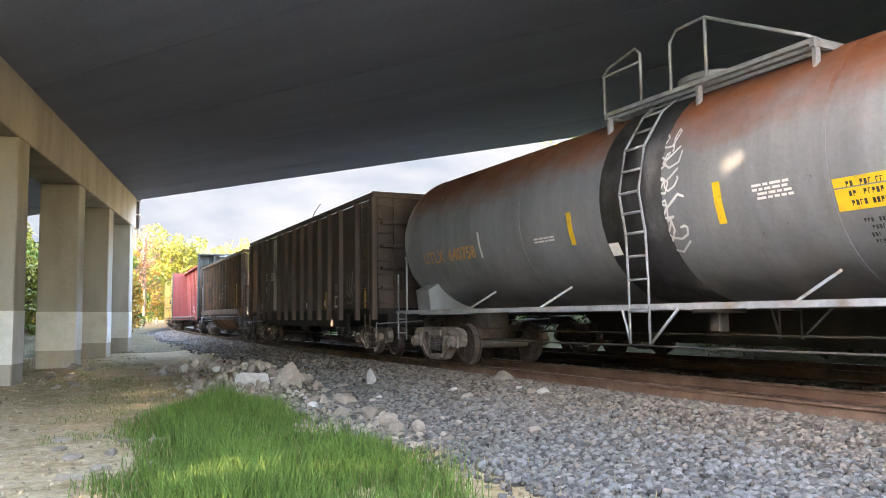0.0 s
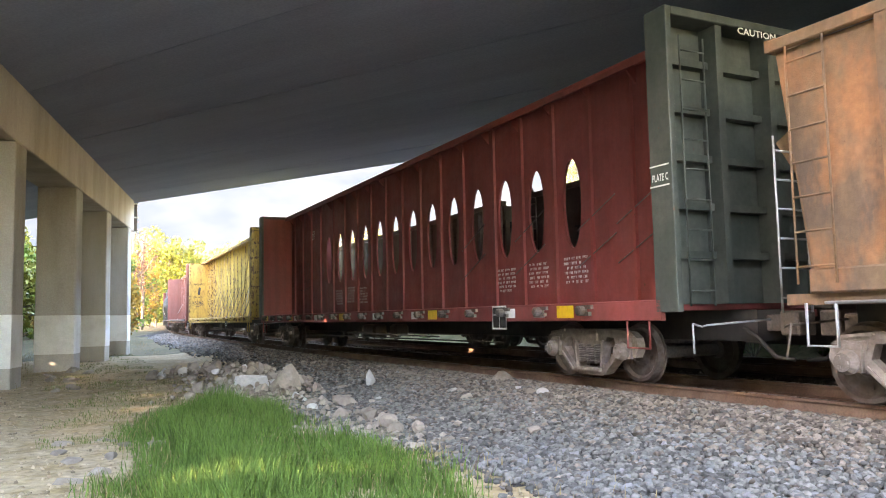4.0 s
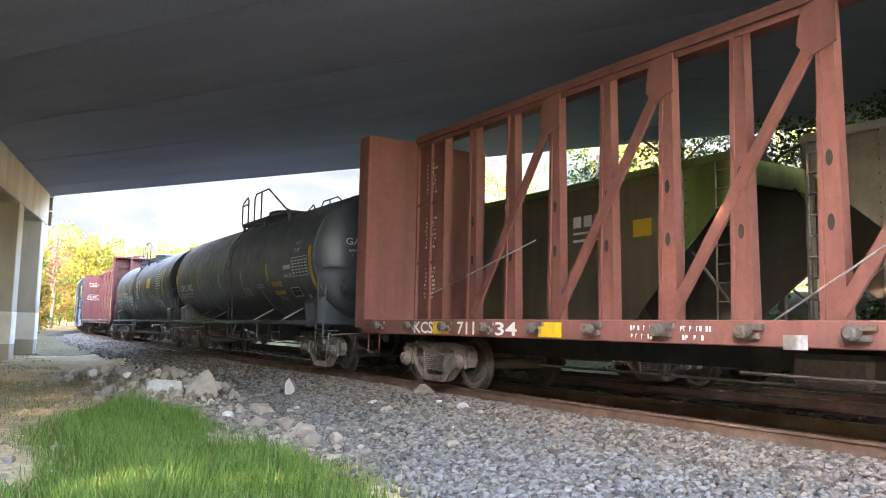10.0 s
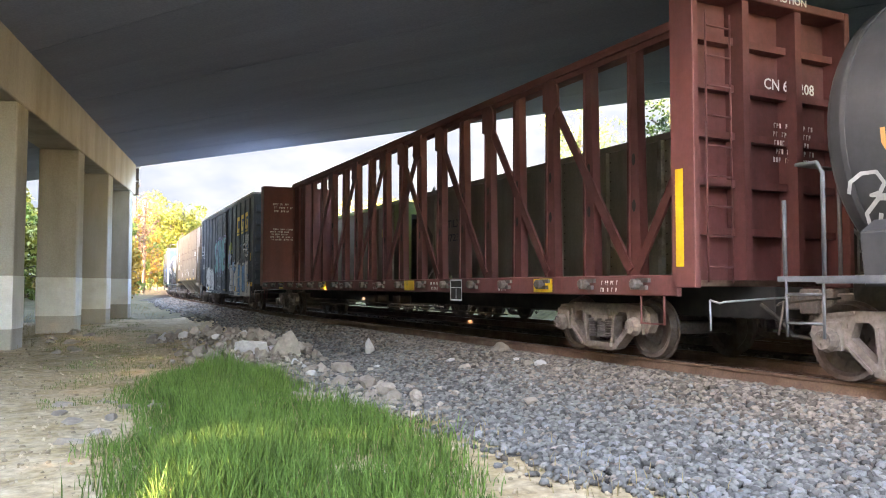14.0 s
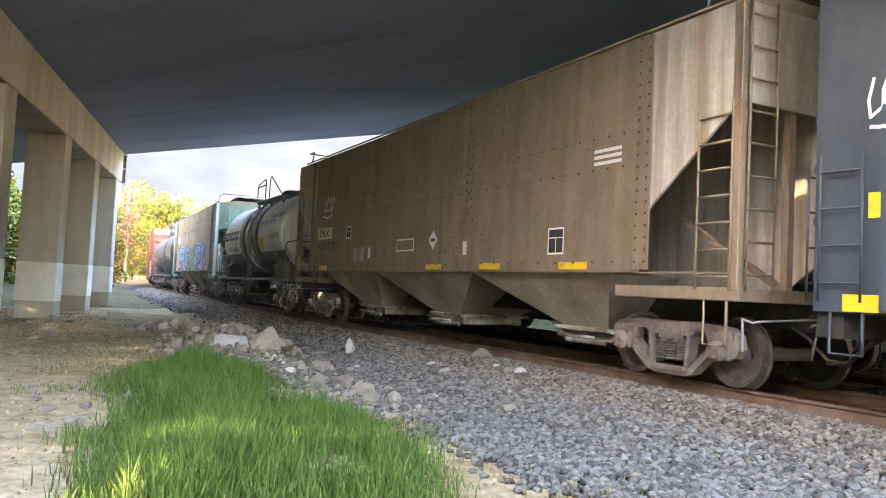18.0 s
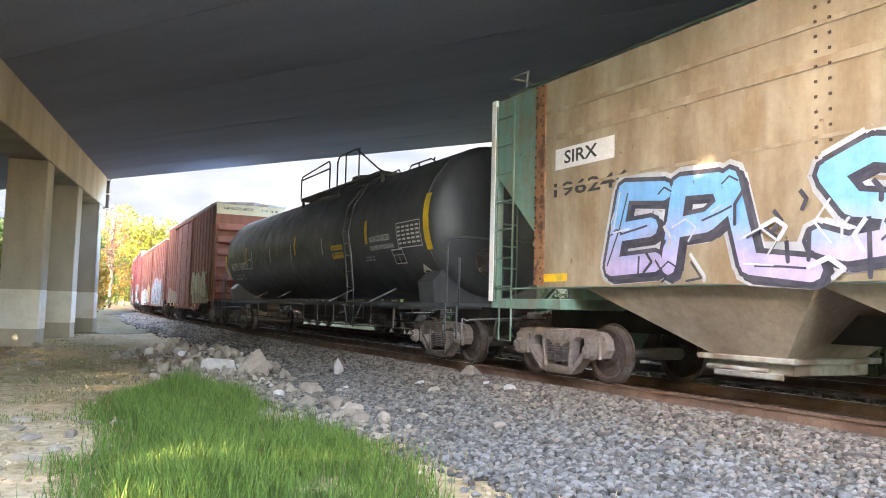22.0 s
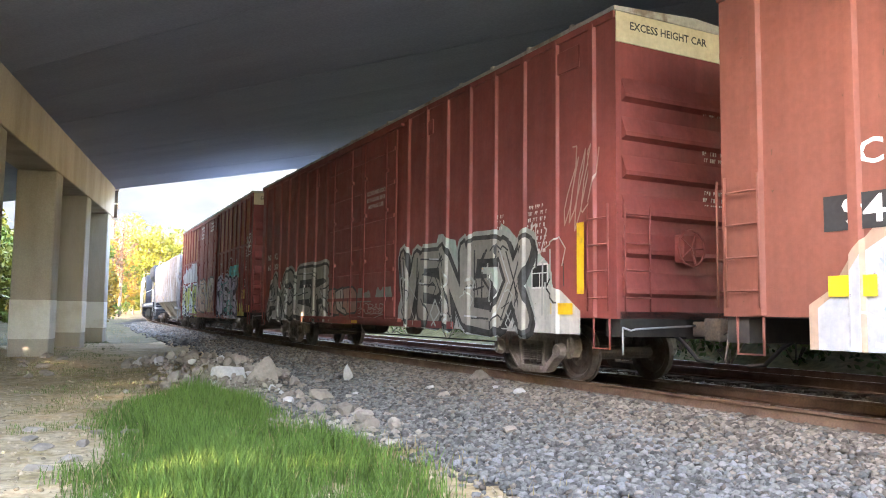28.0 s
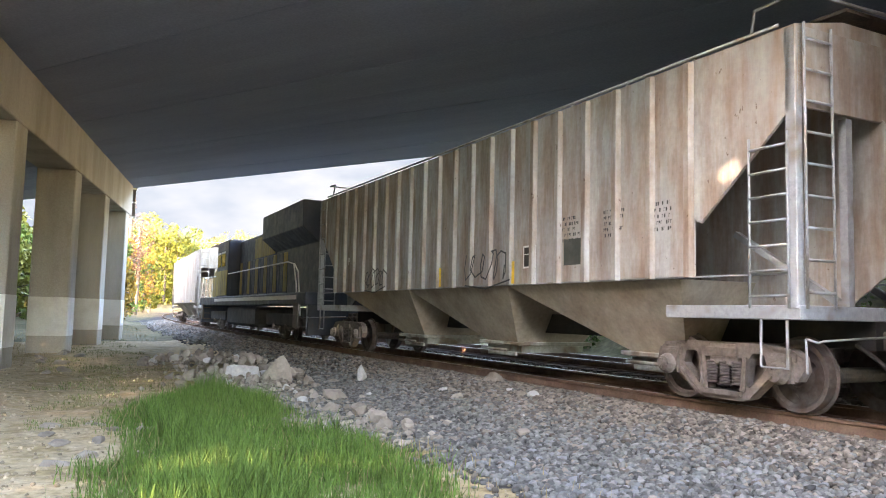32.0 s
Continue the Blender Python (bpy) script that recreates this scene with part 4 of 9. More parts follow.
    for s in (-1, 1):
        lad = [[(lx - 0.2, s * 1.5, 0.62), (lx - 0.2, s * 1.5, 1.5)] + [(lx - 0.2, s * (r + 0.09) * math.cos(a), zc + (r + 0.09) * math.sin(a)) for a in (-0.35, 0.0, 0.4, 0.8, 1.1)]]
        lad.append([(x + 0.4, y, z) for x, y, z in lad[0]])
        for k in range(1, 12):
            f = k / 12 * (len(lad[0]) - 1)
            i, g = int(f), f - int(f)
            p = [lad[0][i][j] + (lad[0][i + 1][j] - lad[0][i][j]) * g for j in range(3)]
            lad.append([tuple(p), (p[0] + 0.4, p[1], p[2])])
        lad += [[(lx - 0.2, s * 1.5, 0.62), (lx - 0.35, s * 1.5, 1.1)], [(lx + 0.2, s * 1.5, 0.62), (lx + 0.75, s * 1.5, 1.1)]]
        tubes("ladder", lad, 0.02, light, car, "steel side ladder with rungs", 5)
    zt = zc + r
    px0, px1, w1 = deck
    pl = [(px0, px1, y, y + 0.08, zt - 0.16, zt - 0.1) for y in (-1.1, -0.9, -0.7, 0.62, 0.82, 1.02)] + [(px0, px0 + 0.06, -1.1, 1.1, zt - 0.2, zt - 0.1), (px1 - 0.06, px1, -1.1, 1.1, zt - 0.2, zt - 0.1)]
    pl += [(x, x + 0.05, y - 0.04, y + 0.04, zt - 0.62, zt - 0.1) for x in (px0, (px0 + px1) / 2, px1 - 0.06) for y in (-1.02, 1.02)]
    joined("top_platform", pl, light, car, "narrow grated platform on top")
    hr = 0.7
    xs = px0 + w1 + 0.61                      # where the second hoop begins
    for y in (-1.1, 1.1):
        tubes("platform_rail", [[(px0, y, zt - 0.12), (px0, y, zt + 0.5), (px0 + 0.12, y, zt + 0.58), (px0 + w1 - 0.1, y, zt + hr), (px0 + w1, y, zt + hr - 0.1), (px0 + w1, y, zt - 0.12)], [(px0, y, zt + 0.48), (px0 + w1, y, zt + 0.48)]], 0.024, light, car, "bent steel guard rail")
        tubes("platform_rail", [[(xs, y, zt - 0.12), (xs, y, zt + hr - 0.14), (xs + 0.14, y, zt + hr), (px1 - 1.6, y, zt + hr), (px1 - 0.1, y, zt - 0.05), (px1, y * 0.9, zt - 0.12)]] + [[(x, y, zt - 0.1), (x, y, zt + hr)] for x in np.arange(xs + 0.65, px1 - 1.4, 0.95)], 0.024, light, car, "bent steel guard rail")
    bm = bmesh.new()
    dx = px0 + w1 + 0.35
    lathe(bm, [(zt - 0.3, 0.46), (zt + 0.16, 0.46), (zt + 0.17, 0.52), (zt + 0.25, 0.52), (zt + 0.3, 0.4), (zt + 0.32, 0.03)], "z", (dx, 0, 0), 20)
    part("dome", bm, light, car, "round bolted manway dome")
    joined("valve_box", [(dx + 0.7, dx + 1.0, -0.2, 0.2, zt - 0.1, zt + 0.22), (dx - 0.75, dx - 0.6, -0.1, 0.1, zt - 0.1, zt + 0.14)], light, car, bevel=0.03)
    joined("outlet_valve", [(-0.25, 0.25, -0.3, 0.3, zc - r - 0.15, zc - r + 0.2), (-0.1, 0.1, -0.1, 0.1, zc - r - 0.42, zc - r - 0.1)], M_tankunder, car, bevel=0.02)
    tubes("brake_rod", [[(-centres / 2 + 1, -0.5, 0.52), (centres / 2 - 1, -0.5, 0.55)], [(-centres / 2 + 1, 0.3, 0.7), (centres / 2 - 1, 0.3, 0.7)]], 0.018, M_tankunder, car)
    return car, hl, round_side(r, zc)


M_rustpanel = mat("bare_rust", (0.32, 0.15, 0.07), 0.85, 0, 0.2, 14, second=(0.14, 0.07, 0.04), amount=0.4, size=4, sharp=0.12, bump=0.3)
M_tankslate = mat("slate_tank_paint", (0.088, 0.10, 0.116), 0.45, 0, 0.08, 14, second=(0.11, 0.12, 0.13), amount=0.4, size=0.7, sharp=0.45, stretch=(1, 1, 0.4), bump=0.05)
M_tankgrey = mat("weathered_grey_paint", (0.205, 0.215, 0.225), 0.45, 0, 0.08, 20, second=(0.15, 0.15, 0.15), amount=0.3, size=0.6, sharp=0.4, stretch=(1.5, 1.5, 0.4), top=((0.22, 0.075, 0.03), 3.1, 3.75), bump=0.06)
M_tankblack = mat("black_tank_paint", (0.05, 0.053, 0.058), 0.42, 0, 0.1, 14, second=(0.055, 0.055, 0.056), amount=0.4, size=0.7, sharp=0.45, stretch=(1, 1, 0.4), bump=0.05)
M_tankblack2 = mat("dusty_black_tank_paint", (0.055, 0.06, 0.068), 0.45, 0, 0.1, 14, second=(0.085, 0.085, 0.085), amount=0.4, size=0.7, sharp=0.45, stretch=(1, 1, 0.4), bump=0.05)
M_tankwhite = mat("cream_tank_paint", (0.66, 0.65, 0.60), 0.45, 0, 0.06, 12, second=(0.50, 0.48, 0.43), amount=0.3, size=0.8, sharp=0.4, stretch=(1, 1, 0.4), bump=0.05)
M_bandblack = mat("streaked_band_paint", (0.045, 0.048, 0.055), 0.45, 0, 0.1, 14, second=(0.6, 0.6, 0.57), amount=0.48, size=1.8, sharp=0.08, stretch=(2.5, 2.5, 0.3), bump=0.05)
M_bandblack2 = mat("streaked_black_paint", (0.04, 0.043, 0.05), 0.45, 0, 0.1, 14, second=(0.26, 0.26, 0.25), amount=0.12, size=2.2, sharp=0.12, stretch=(3.0, 3.0, 0.35), bump=0.05)
M_tar = mat("tar_stain", (0.025, 0.025, 0.026), 0.5, 0, 0.2, 10, second=(0.12, 0.12, 0.12), amount=0.3, size=1.5, sharp=0.2, stretch=(1, 1, 0.4))
M_tankfit = mat("dark_fittings", (0.115, 0.12, 0.127), 0.55, 0.2, 0.2, 16)
M_greyfit = mat("grey_fittings", (0.33, 0.34, 0.35), 0.5, 0.1, 0.2, 16, second=(0.2, 0.17, 0.14), amount=0.3, size=2)
M_tankunder = mat("grimy_underframe", (0.085, 0.08, 0.075), 0.75, 0.1, 0.3, 12, second=(0.13, 0.10, 0.075), amount=0.4, size=2, sharp=0.3)
M_orange = mat("faded_orange_lettering", (0.62, 0.30, 0.10), 0.6, 0, 0.15, 20, bump=0)
M_ink = mat("black_lettering", (0.03, 0.03, 0.032), 0.6, 0, 0.15, 20, bump=0)
M_letteryellow = mat("lettering_yellow", (0.80, 0.52, 0.03), 0.55, 0, 0.12, 16, second=(0.6, 0.42, 0.1), amount=0.3, size=2, bump=0)


def placard(car, surf, x, z, s=0.2):
    """A diamond hazard sign."""
    bm = bmesh.new()
    bm.faces.new([bm.verts.new(surf(x + u * s, z + v * s, 0.012)) for u, v in ((0, -1), (1, 0), (0, 1), (-1, 0))])
    part("hazard_placard", bm, M_white, car, "white diamond hazard placard")
    plates(car, "placard_bar", [(x - s * 0.5, x + s * 0.5, z - 0.03, z + 0.03)], surf, M_ink, 0.016)


def tank_table(car, surf, x, z, w, h):
    """A white inspection table of small lines."""
    rects = [(x, x + w, z, z + 0.02), (x, x + w, z + h - 0.02, z + h), (x, x + 0.02, z + 0.02, z + h - 0.02), (x + w - 0.02, x + w, z + 0.02, z + h - 0.02)]
    for i in range(1, 6):
        for k in range(5):
            rects.append((x + 0.05 + k * w / 5.2, x + 0.05 + (k + 0.7) * w / 5.2, z + h * i / 6.4, z + h * i / 6.4 + h * 0.07))
    plates(car, "inspection_table", rects, surf, M_white, 0.008)


car, hl, sf = tank_car("grey tank car with rust-stained top and a tarred band", 0.2, 16.18, 14.2, 1.53, 2.7, M_tankgrey, head=0.25, band=[(-0.75, 0.55, M_tar)], light=M_greyfit)
lettering(car, "UTLX  640758", sf, -6.86, 2.12, 2.25, 0.26, M_orange)
reflectors(car, sf, (-1.53, 1.48, 5.6), 2.1, 2.62, 0.12)
reflectors(car, sf, (-4.4, 4.2), 2.1, 2.6, 0.07, M_white)
plates(car, "caution_sign", [(3.02, 3.98, 2.05, 2.4)], sf, M_yellow, 0.008, "yellow caution panel")
small_print(car, sf, 3.1, 2.36, 0.8, 3, 0.06, M_ink)
small_print(car, sf, 2.0, 2.5, 0.55, 4, 0.03, M_white)
small_print(car, sf, -2.6, 2.3, 0.6, 2, 0.03, M_white)
small_print(car, sf, 3.2, 1.95, 0.7, 4, 0.05, M_ink)
for i, (ch, z) in enumerate(zip("NUVEA", (3.35, 3.05, 2.72, 2.4, 2.08))):
    scribble(car, sf, 0.45, 0.85, z - 0.17, z + 0.15, (0.75, 0.75, 0.74), 0.03, 2, seed=i + 3)
plates(car, "sticker", [(-0.72, -0.5, 1.85, 2.05)], sf, M_white, 0.02)

car7, hl, sf = tank_car("slate-grey tank car with hazard placards and small white print", 122.5, 137.0, 12.9, 1.56, 2.75, M_tankslate, lower_rail=True, walkway=0.15, deck=(-0.33, 3.75, 0.6), head=0.34, fore=-0.08)
head7 = domed_end(1.56, 2.75, hl + 0.34 - 0.08)
lettering(car7, "GATX 1852", sf, -6.5, 2.2, 1.8, 0.24, M_white)
small_print(car7, sf, -6.7, 2.12, 1.9, 2, 0.06, M_white)
reflectors(car7, sf, (-1.18, 1.2), 2.2, 2.65, 0.06, M_white)
plates(car7, "reflector", [(-7.0, -6.86, 1.85, 2.85)], sf, M_yellow, 0.01, "tall curved yellow reflector")
reflectors(car7, sf, (3.55, -3.82), 2.22, 2.68, 0.11)
plates(car7, "reflector", [(6.62, 6.8, 1.85, 2.95)], sf, M_yellow, 0.01, "tall curved yellow reflector")
plates(car7, "caution_sign", [(3.75, 4.5, 1.8, 2.18)], sf, M_yellow, 0.008, "yellow caution panel")
small_print(car7, sf, 3.8, 2.14, 0.6, 4, 0.035, M_ink)
small_print(car7, sf, 3.85, 1.72, 0.6, 2, 0.04, M_white)
small_print(car7, sf, 1.15, 2.1, 0.75, 5, 0.035, M_white)
small_print(car7, sf, 2.4, 2.15, 0.9, 2, 0.045, M_white)
plates(car7, "white_panel", [(4.86, 5.38, 2.46, 2.57)], sf, M_white, 0.008)
lettering(car7, "FRA", sf, 4.86, 2.24, 0.27, 0.11, M_white)
lettering(car7, "AIR", sf, 5.17, 2.24, 0.23, 0.11, M_white)
tank_table(car7, sf, 5.45, 2.25, 1.08, 0.48)
small_print(car7, sf, 5.65, 3.12, 0.42, 2, 0.1, M_white)
data_box(car7, sf, 5.03, 1.7, 0.6, 0.28)
placard(car7, sf, 6.05, 1.58)
plates(car7, "sticker", [(5.4, 5.62, 1.55, 1.62)], sf, M_rustpanel, 0.008)
lettering(car7, "GATX 1852", head7, -0.95, 2.95, 1.3, 0.17, M_white)
small_print(car7, head7, -0.9, 2.85, 1.0, 2, 0.07, M_white)

car8, hl, sf = tank_car("black tank car sprayed with white graffiti tags", 137.9, 153.9, 14.3, 1.53, 2.7, M_tankblack, walkway=-1.07, deck=(-2.75, 1.95, 0.95))
lettering(car8, "UTLX 682215", sf, -7.15, 2.35, 2.1, 0.25, M_orange)
small_print(car8, sf, -6.8, 2.25, 1.5, 3, 0.06, M_white)
reflectors(car8, sf, (-4.95, -2.6, 0.46), 2.5, 3.0, 0.11)
small_print(car8, sf, -2.5, 3.36, 0.85, 5, 0.045, M_orange)
reflectors(car8, sf, (-6.5, -4.6), 2.5, 2.9, 0.06, M_white)
plates(car8, "reflector", [(6.05, 6.25, 2.2, 3.3)], sf, M_yellow, 0.01, "tall curved yellow reflector")
plates(car8, "caution_sign", [(2.4, 3.2, 2.6, 3.05)], sf, M_yellow, 0.008, "yellow caution panel")
tank_table(car8, sf, 4.6, 2.5, 1.15, 0.65)
placard(car8, sf, 5.3, 1.85)
small_print(car8, sf, 4.7, 2.4, 0.8, 3, 0.06, M_letteryellow)
for a, b, z0, z1, n, w, k, g, ln in ((-4.75, -3.25, 2.22, 2.58, 6, 0.05, 1, 0.62, 1), (-3.05, -1.5, 1.75, 2.4, 6, 0.045, 2, 0.62, 3), (-0.62, 0.12, 2.3, 3.05, 3, 0.075, 3, 0.66, 2), (-0.48, 0.8, 1.6, 2.12, 6, 0.03, 4, 0.2, 2), (0.85, 1.7, 1.9, 2.45, 4, 0.045, 5, 0.33, 2), (-4.15, -3.55, 1.72, 2.15, 4, 0.03, 6, 0.25, 1), (-5.3, -4.5, 1.75, 2.1, 5, 0.025, 7, 0.2, 2), (-7.5, -6.6, 1.55, 2.25, 3, 0.045, 8, 0.5, 2), (2.9, 4.1, 1.7, 2.3, 6, 0.035, 9, 0.35, 2), (4.2, 5.2, 1.6, 2.2, 5, 0.04, 10, 0.5, 2)):
    scribble(car8, sf, a, b, z0, z1, (g, g + 0.01, g + 0.01), w, n, k, ln)
scribble(car8, sf, -1.75, -0.95, 1.3, 1.9, (0.5, 0.51, 0.51), 0.03, 1, 12)

car12, hl, sf = tank_car("short white tank car, black below, with streaked black bands", 215.3, 226.4, 8.35, 1.5, 2.78, M_tankwhite, [(-1.7, -0.75, M_tankblack2), (-0.74, 0.6, M_bandblack), (0.61, 1.47, M_tankblack2)], light=M_tankfit, walkway=0.35, deck=(-0.66, 3.1, 1.3), head=-0.22)
for x0, x1 in ((-5.33 + 0.5, -1.71), (1.48, 5.33 - 0.5)):
    bm = bmesh.new()
    for i in range(40):
        a0, a1 = (math.pi + 0.45 + k * (math.pi - 0.9) / 40 for k in (i, i + 1))
        bm.faces.new([bm.verts.new((x, 1.51 * math.cos(a), 2.78 + 1.51 * math.sin(a))) for x, a in ((x0, a0), (x1, a0), (x1, a1), (x0, a1))])
    part("lower_tank", bm, M_bandblack2, car12, "streaked black lower half", flat=False)
for i in range(6):                       # the owner's mark: six bold black blocks
    x = -5.05 + i * 0.53
    plates(car12, "owner_mark", [(x, x + 0.43, 2.96, 3.06), (x, x + 0.43, 2.7, 2.79), (x, x + 0.1, 2.79, 2.96), (x + 0.33, x + 0.43, 2.79, 2.96)], sf, M_ink, 0.008, "blocky black owner's mark")
lettering(car12, "PROX 64076", sf, -4.05, 2.2, 1.85, 0.22, M_ink)
small_print(car12, sf, -4.0, 2.05, 1.7, 3, 0.06, M_white)
lettering(car12, "SODIUM HYDROXIDE", sf, 3.0, 3.3, 1.75, 0.15, M_ink)
lettering(car12, "SOLUTION", sf, 3.0, 3.08, 0.85, 0.15, M_ink)
small_print(car12, sf, 3.0, 2.85, 0.6, 1, 0.04, M_ink)
tank_lines = [(3.05, 4.75, z, z + 0.008) for z in np.arange(2.25, 2.78, 0.075)] + [(3.04, 3.05, 2.25, 2.79), (4.75, 4.76, 2.25, 2.79)]
plates(car12, "inspection_table", tank_lines, sf, M_ink, 0.008)
small_print(car12, sf, 3.1, 2.74, 1.4, 6, 0.018, M_ink)
small_print(car12, sf, 1.6, 3.25, 1.2, 4, 0.022, M_ink)
lettering(car12, "VENT TANK WHEN UNLOADING", sf, 1.55, 3.05, 1.1, 0.055, M_ink)
plates(car12, "caution_sign", [(1.65, 2.35, 2.3, 2.65)], sf, M_yellow, 0.012, "yellow caution panel")
small_print(car12, sf, 1.7, 2.6, 0.6, 4, 0.04, M_ink)
reflectors(car12, sf, (1.52,), 2.3, 2.75, 0.1)
reflectors(car12, sf, (-2.0, -0.3), 2.35, 2.75, 0.07, M_white)
plates(car12, "data_frame", [(3.2, 3.75, 2.0, 2.03), (3.2, 3.75, 1.72, 1.75), (3.2, 3.23, 1.75, 2.0), (3.72, 3.75, 1.75, 2.0)], sf, M_white, 0.016)
small_print(car12, sf, 3.28, 1.95, 0.4, 2, 0.07, M_white, )
small_print(car12, sf, 1.7, 2.0, 0.9, 4, 0.06, M_white)
small_print(car12, sf, 2.7, 1.75, 1.0, 2, 0.07, M_white)
small_print(car12, sf, 0.7, 2.05, 0.6, 2, 0.05, M_white)
small_print(car12, sf, -1.3, 2.05, 0.4, 2, 0.06, M_white)

car14, hl, sf = tank_car("long black pressure tank car with a full-length lower rail", 245.8, 264.9, 16.8, 1.6, 2.86, M_tankblack2, lower_rail=True, walkway=4.5, deck=(-1.02, 5.2, 2.6), head=-0.33)
lettering(car14, "MDPX 000020", sf, -8.05, 2.26, 2.45, 0.3, M_white)
small_print(car14, sf, -7.95, 2.1, 1.7, 2, 0.08, M_white)
plates(car14, "mark_box", [(-5.5, -5.05, 2.26, 2.62)], sf, M_white, 0.008)
plates(car14, "mark_box", [(-5.46, -5.09, 2.3, 2.58)], sf, M_tankblack, 0.012)
reflectors(car14, sf, (-5.75, 5.6, 0.1), 2.5, 3.05, 0.15)
plates(car14, "reflector", [(8.6, 8.85, 2.2, 3.35)], sf, M_yellow, 0.01, "tall curved yellow reflector")
plates(car14, "reflector", [(-9.0, -8.8, 2.0, 2.9)], sf, M_yellow, 0.01, "tall curved yellow reflector")
reflectors(car14, sf, (-4.9, -2.6, -0.3, 2.5), 2.4, 2.85, 0.06, M_white)
plates(car14, "caution_sign", [(3.2, 4.0, 2.25, 2.6)], sf, M_yellow, 0.008, "yellow caution panel")
small_print(car14, sf, 3.25, 2.55, 0.7, 3, 0.05, M_ink)
lettering(car14, "NON-ODORIZED", sf, 5.78, 2.52, 1.15, 0.14, M_white)
lettering(car14, "LIQUEFIED PETROLEUM GAS", sf, 5.78, 2.32, 1.3, 0.12, M_white)
small_print(car14, sf, 5.3, 2.2, 0.7, 2, 0.04, M_white)
data_box(car14, sf, 6.9, 1.95, 0.55, 0.35)
tank_table(car14, sf, 7.3, 2.3, 1.15, 0.55)
placard(car14, sf, 8.15, 1.72)


# ---- open gondolas ----
M_gon = mat("brown_gondola_paint", (0.085, 0.062, 0.052), 0.7, 0, 0.12, 16, second=(0.12, 0.085, 0.07), amount=0.45, size=0.9, sharp=0.4, stretch=(1, 1, 0.3), bump=0.15)
M_gonrust = mat("rusty_gondola_paint", (0.18, 0.115, 0.065), 0.8, 0, 0.15, 14, second=(0.10, 0.07, 0.05), amount=0.45, size=1.1, sharp=0.22, stretch=(1, 1, 0.5), third=(0.27, 0.13, 0.06), third_amount=0.35, third_size=2.6, bump=0.25)
M_whitestreak = mat("flaked_white_paint", (0.55, 0.54, 0.52), 0.8, 0, 0.12, 14, second=(0.2, 0.17, 0.15), amount=0.42, size=2.2, sharp=0.15, stretch=(1, 1, 0.35))


def gondola_side(car, hl, ribs, z0, z1, paint, w=1.5, taper=None):
    for sgn in (-1, 1):
        bm = bmesh.new()
        y = sgn * (w - 0.12)
        if taper:
            t0, t1 = taper
            prism(bm, [(-hl + t0, z0), (hl - t1, z0), (hl, z1), (-hl, z1)], "y", y - 0.02, y + 0.02)
        else:
            box(bm, -hl, hl, y - 0.02, y + 0.02, z0, z1)
        part("side_sheet", bm, paint, car)
        boxpart("top_chord", (-hl - 0.02, hl + 0.02, min(y - 0.03, y + sgn * 0.13), max(y - 0.03, y + sgn * 0.13), z1, z1 + 0.14), paint, car, bevel=0.015)
        for x in ribs:
            bm = bmesh.new()
            prism(bm, [(x - 0.12, y + sgn * 0.022), (x - 0.07, y + sgn * 0.13), (x + 0.07, y + sgn * 0.13), (x + 0.12, y + sgn * 0.022)], "z", z0 - (0.3 if not taper else -0.15), z1)
            part("side_post", bm, paint, car)


car2, hl = new_car("gondola_car", "dark brown high-sided gondola with vertical side posts", "gondola car", 18.0, 32.69, 12.3)
ribs2 = [-5.9, -4.95, -4.0, -2.55, -1.5, -0.45, 0.55, 1.52, 2.53, 3.55, 4.6, 6.0]
gondola_side(car2, hl, ribs2, 1.24, 4.04, M_gon)
boxpart("floor", (-hl, hl, -1.36, 1.36, 1.1, 1.24), M_black, car2)
for sgn in (1, -1):
    x = sgn * hl
    boxpart("end_sheet", (x - 0.03, x + 0.03, -1.36, 1.36, 1.24, 4.04), M_gon, car2)
    boxpart("end_chord", (x - 0.06, x + 0.06, -1.5, 1.5, 4.05, 4.19), M_gon, car2)
    for z in (1.7, 2.2, 2.75, 3.35):
        boxpart("end_rib", (min(x, x + sgn * 0.13), max(x, x + sgn * 0.13), -1.3, 1.3, z, z + 0.1), M_gon, car2, bevel=0.02)
    boxpart("corner_post", (x - 0.12, x + 0.05, -1.53, -1.38, 0.95, 4.04), M_gon, car2, bevel=0.015)
    boxpart("corner_post", (x - 0.12, x + 0.05, 1.38, 1.53, 0.95, 4.04), M_gon, car2, bevel=0.015)
    ladder(car2, x + sgn * 0.16, x + sgn * 0.16, -1.42, 1.2, 4.0, 8, M_gon, y1=-0.98)
    ladder(car2, x - sgn * 0.62, x - sgn * 0.16, -1.56, 1.2, 4.0, 8, M_gon)
    stirrup(car2, x - sgn * 0.4, -1.5, 1.1, M_gon)
    bm = bmesh.new()
    prism(bm, [(min(x, x - sgn * 3.2), 1.1), (max(x, x - sgn * 3.2), 1.1), (x, 0.75), (x - sgn * 1.0, 0.75)], "y", -1.1, 1.1)
    part("end_sill", bm, M_black, car2)
brake_wheel(car2, hl + 0.3, 0.5, 2.2, M_gon)
boxpart("side_sill", (-hl + 2.6, hl - 2.6, -1.3, -1.2, 0.75, 1.12), M_black, car2)
POSTS[car2.name] = (1.4, ribs2, 0.11)
s2 = flat_side(1.4)
blotch(car2, s2, -7.3, -6.15, 1.26, 4.4, (0.34, 0.17, 0.09), 3, 0.004, 0.05, label="bare rusty end panel")
plates(car2, "painted_streak", [(-3.55, -2.75, 1.3, 3.95)], s2, M_whitestreak, 0.005, "flaking white painted streak")
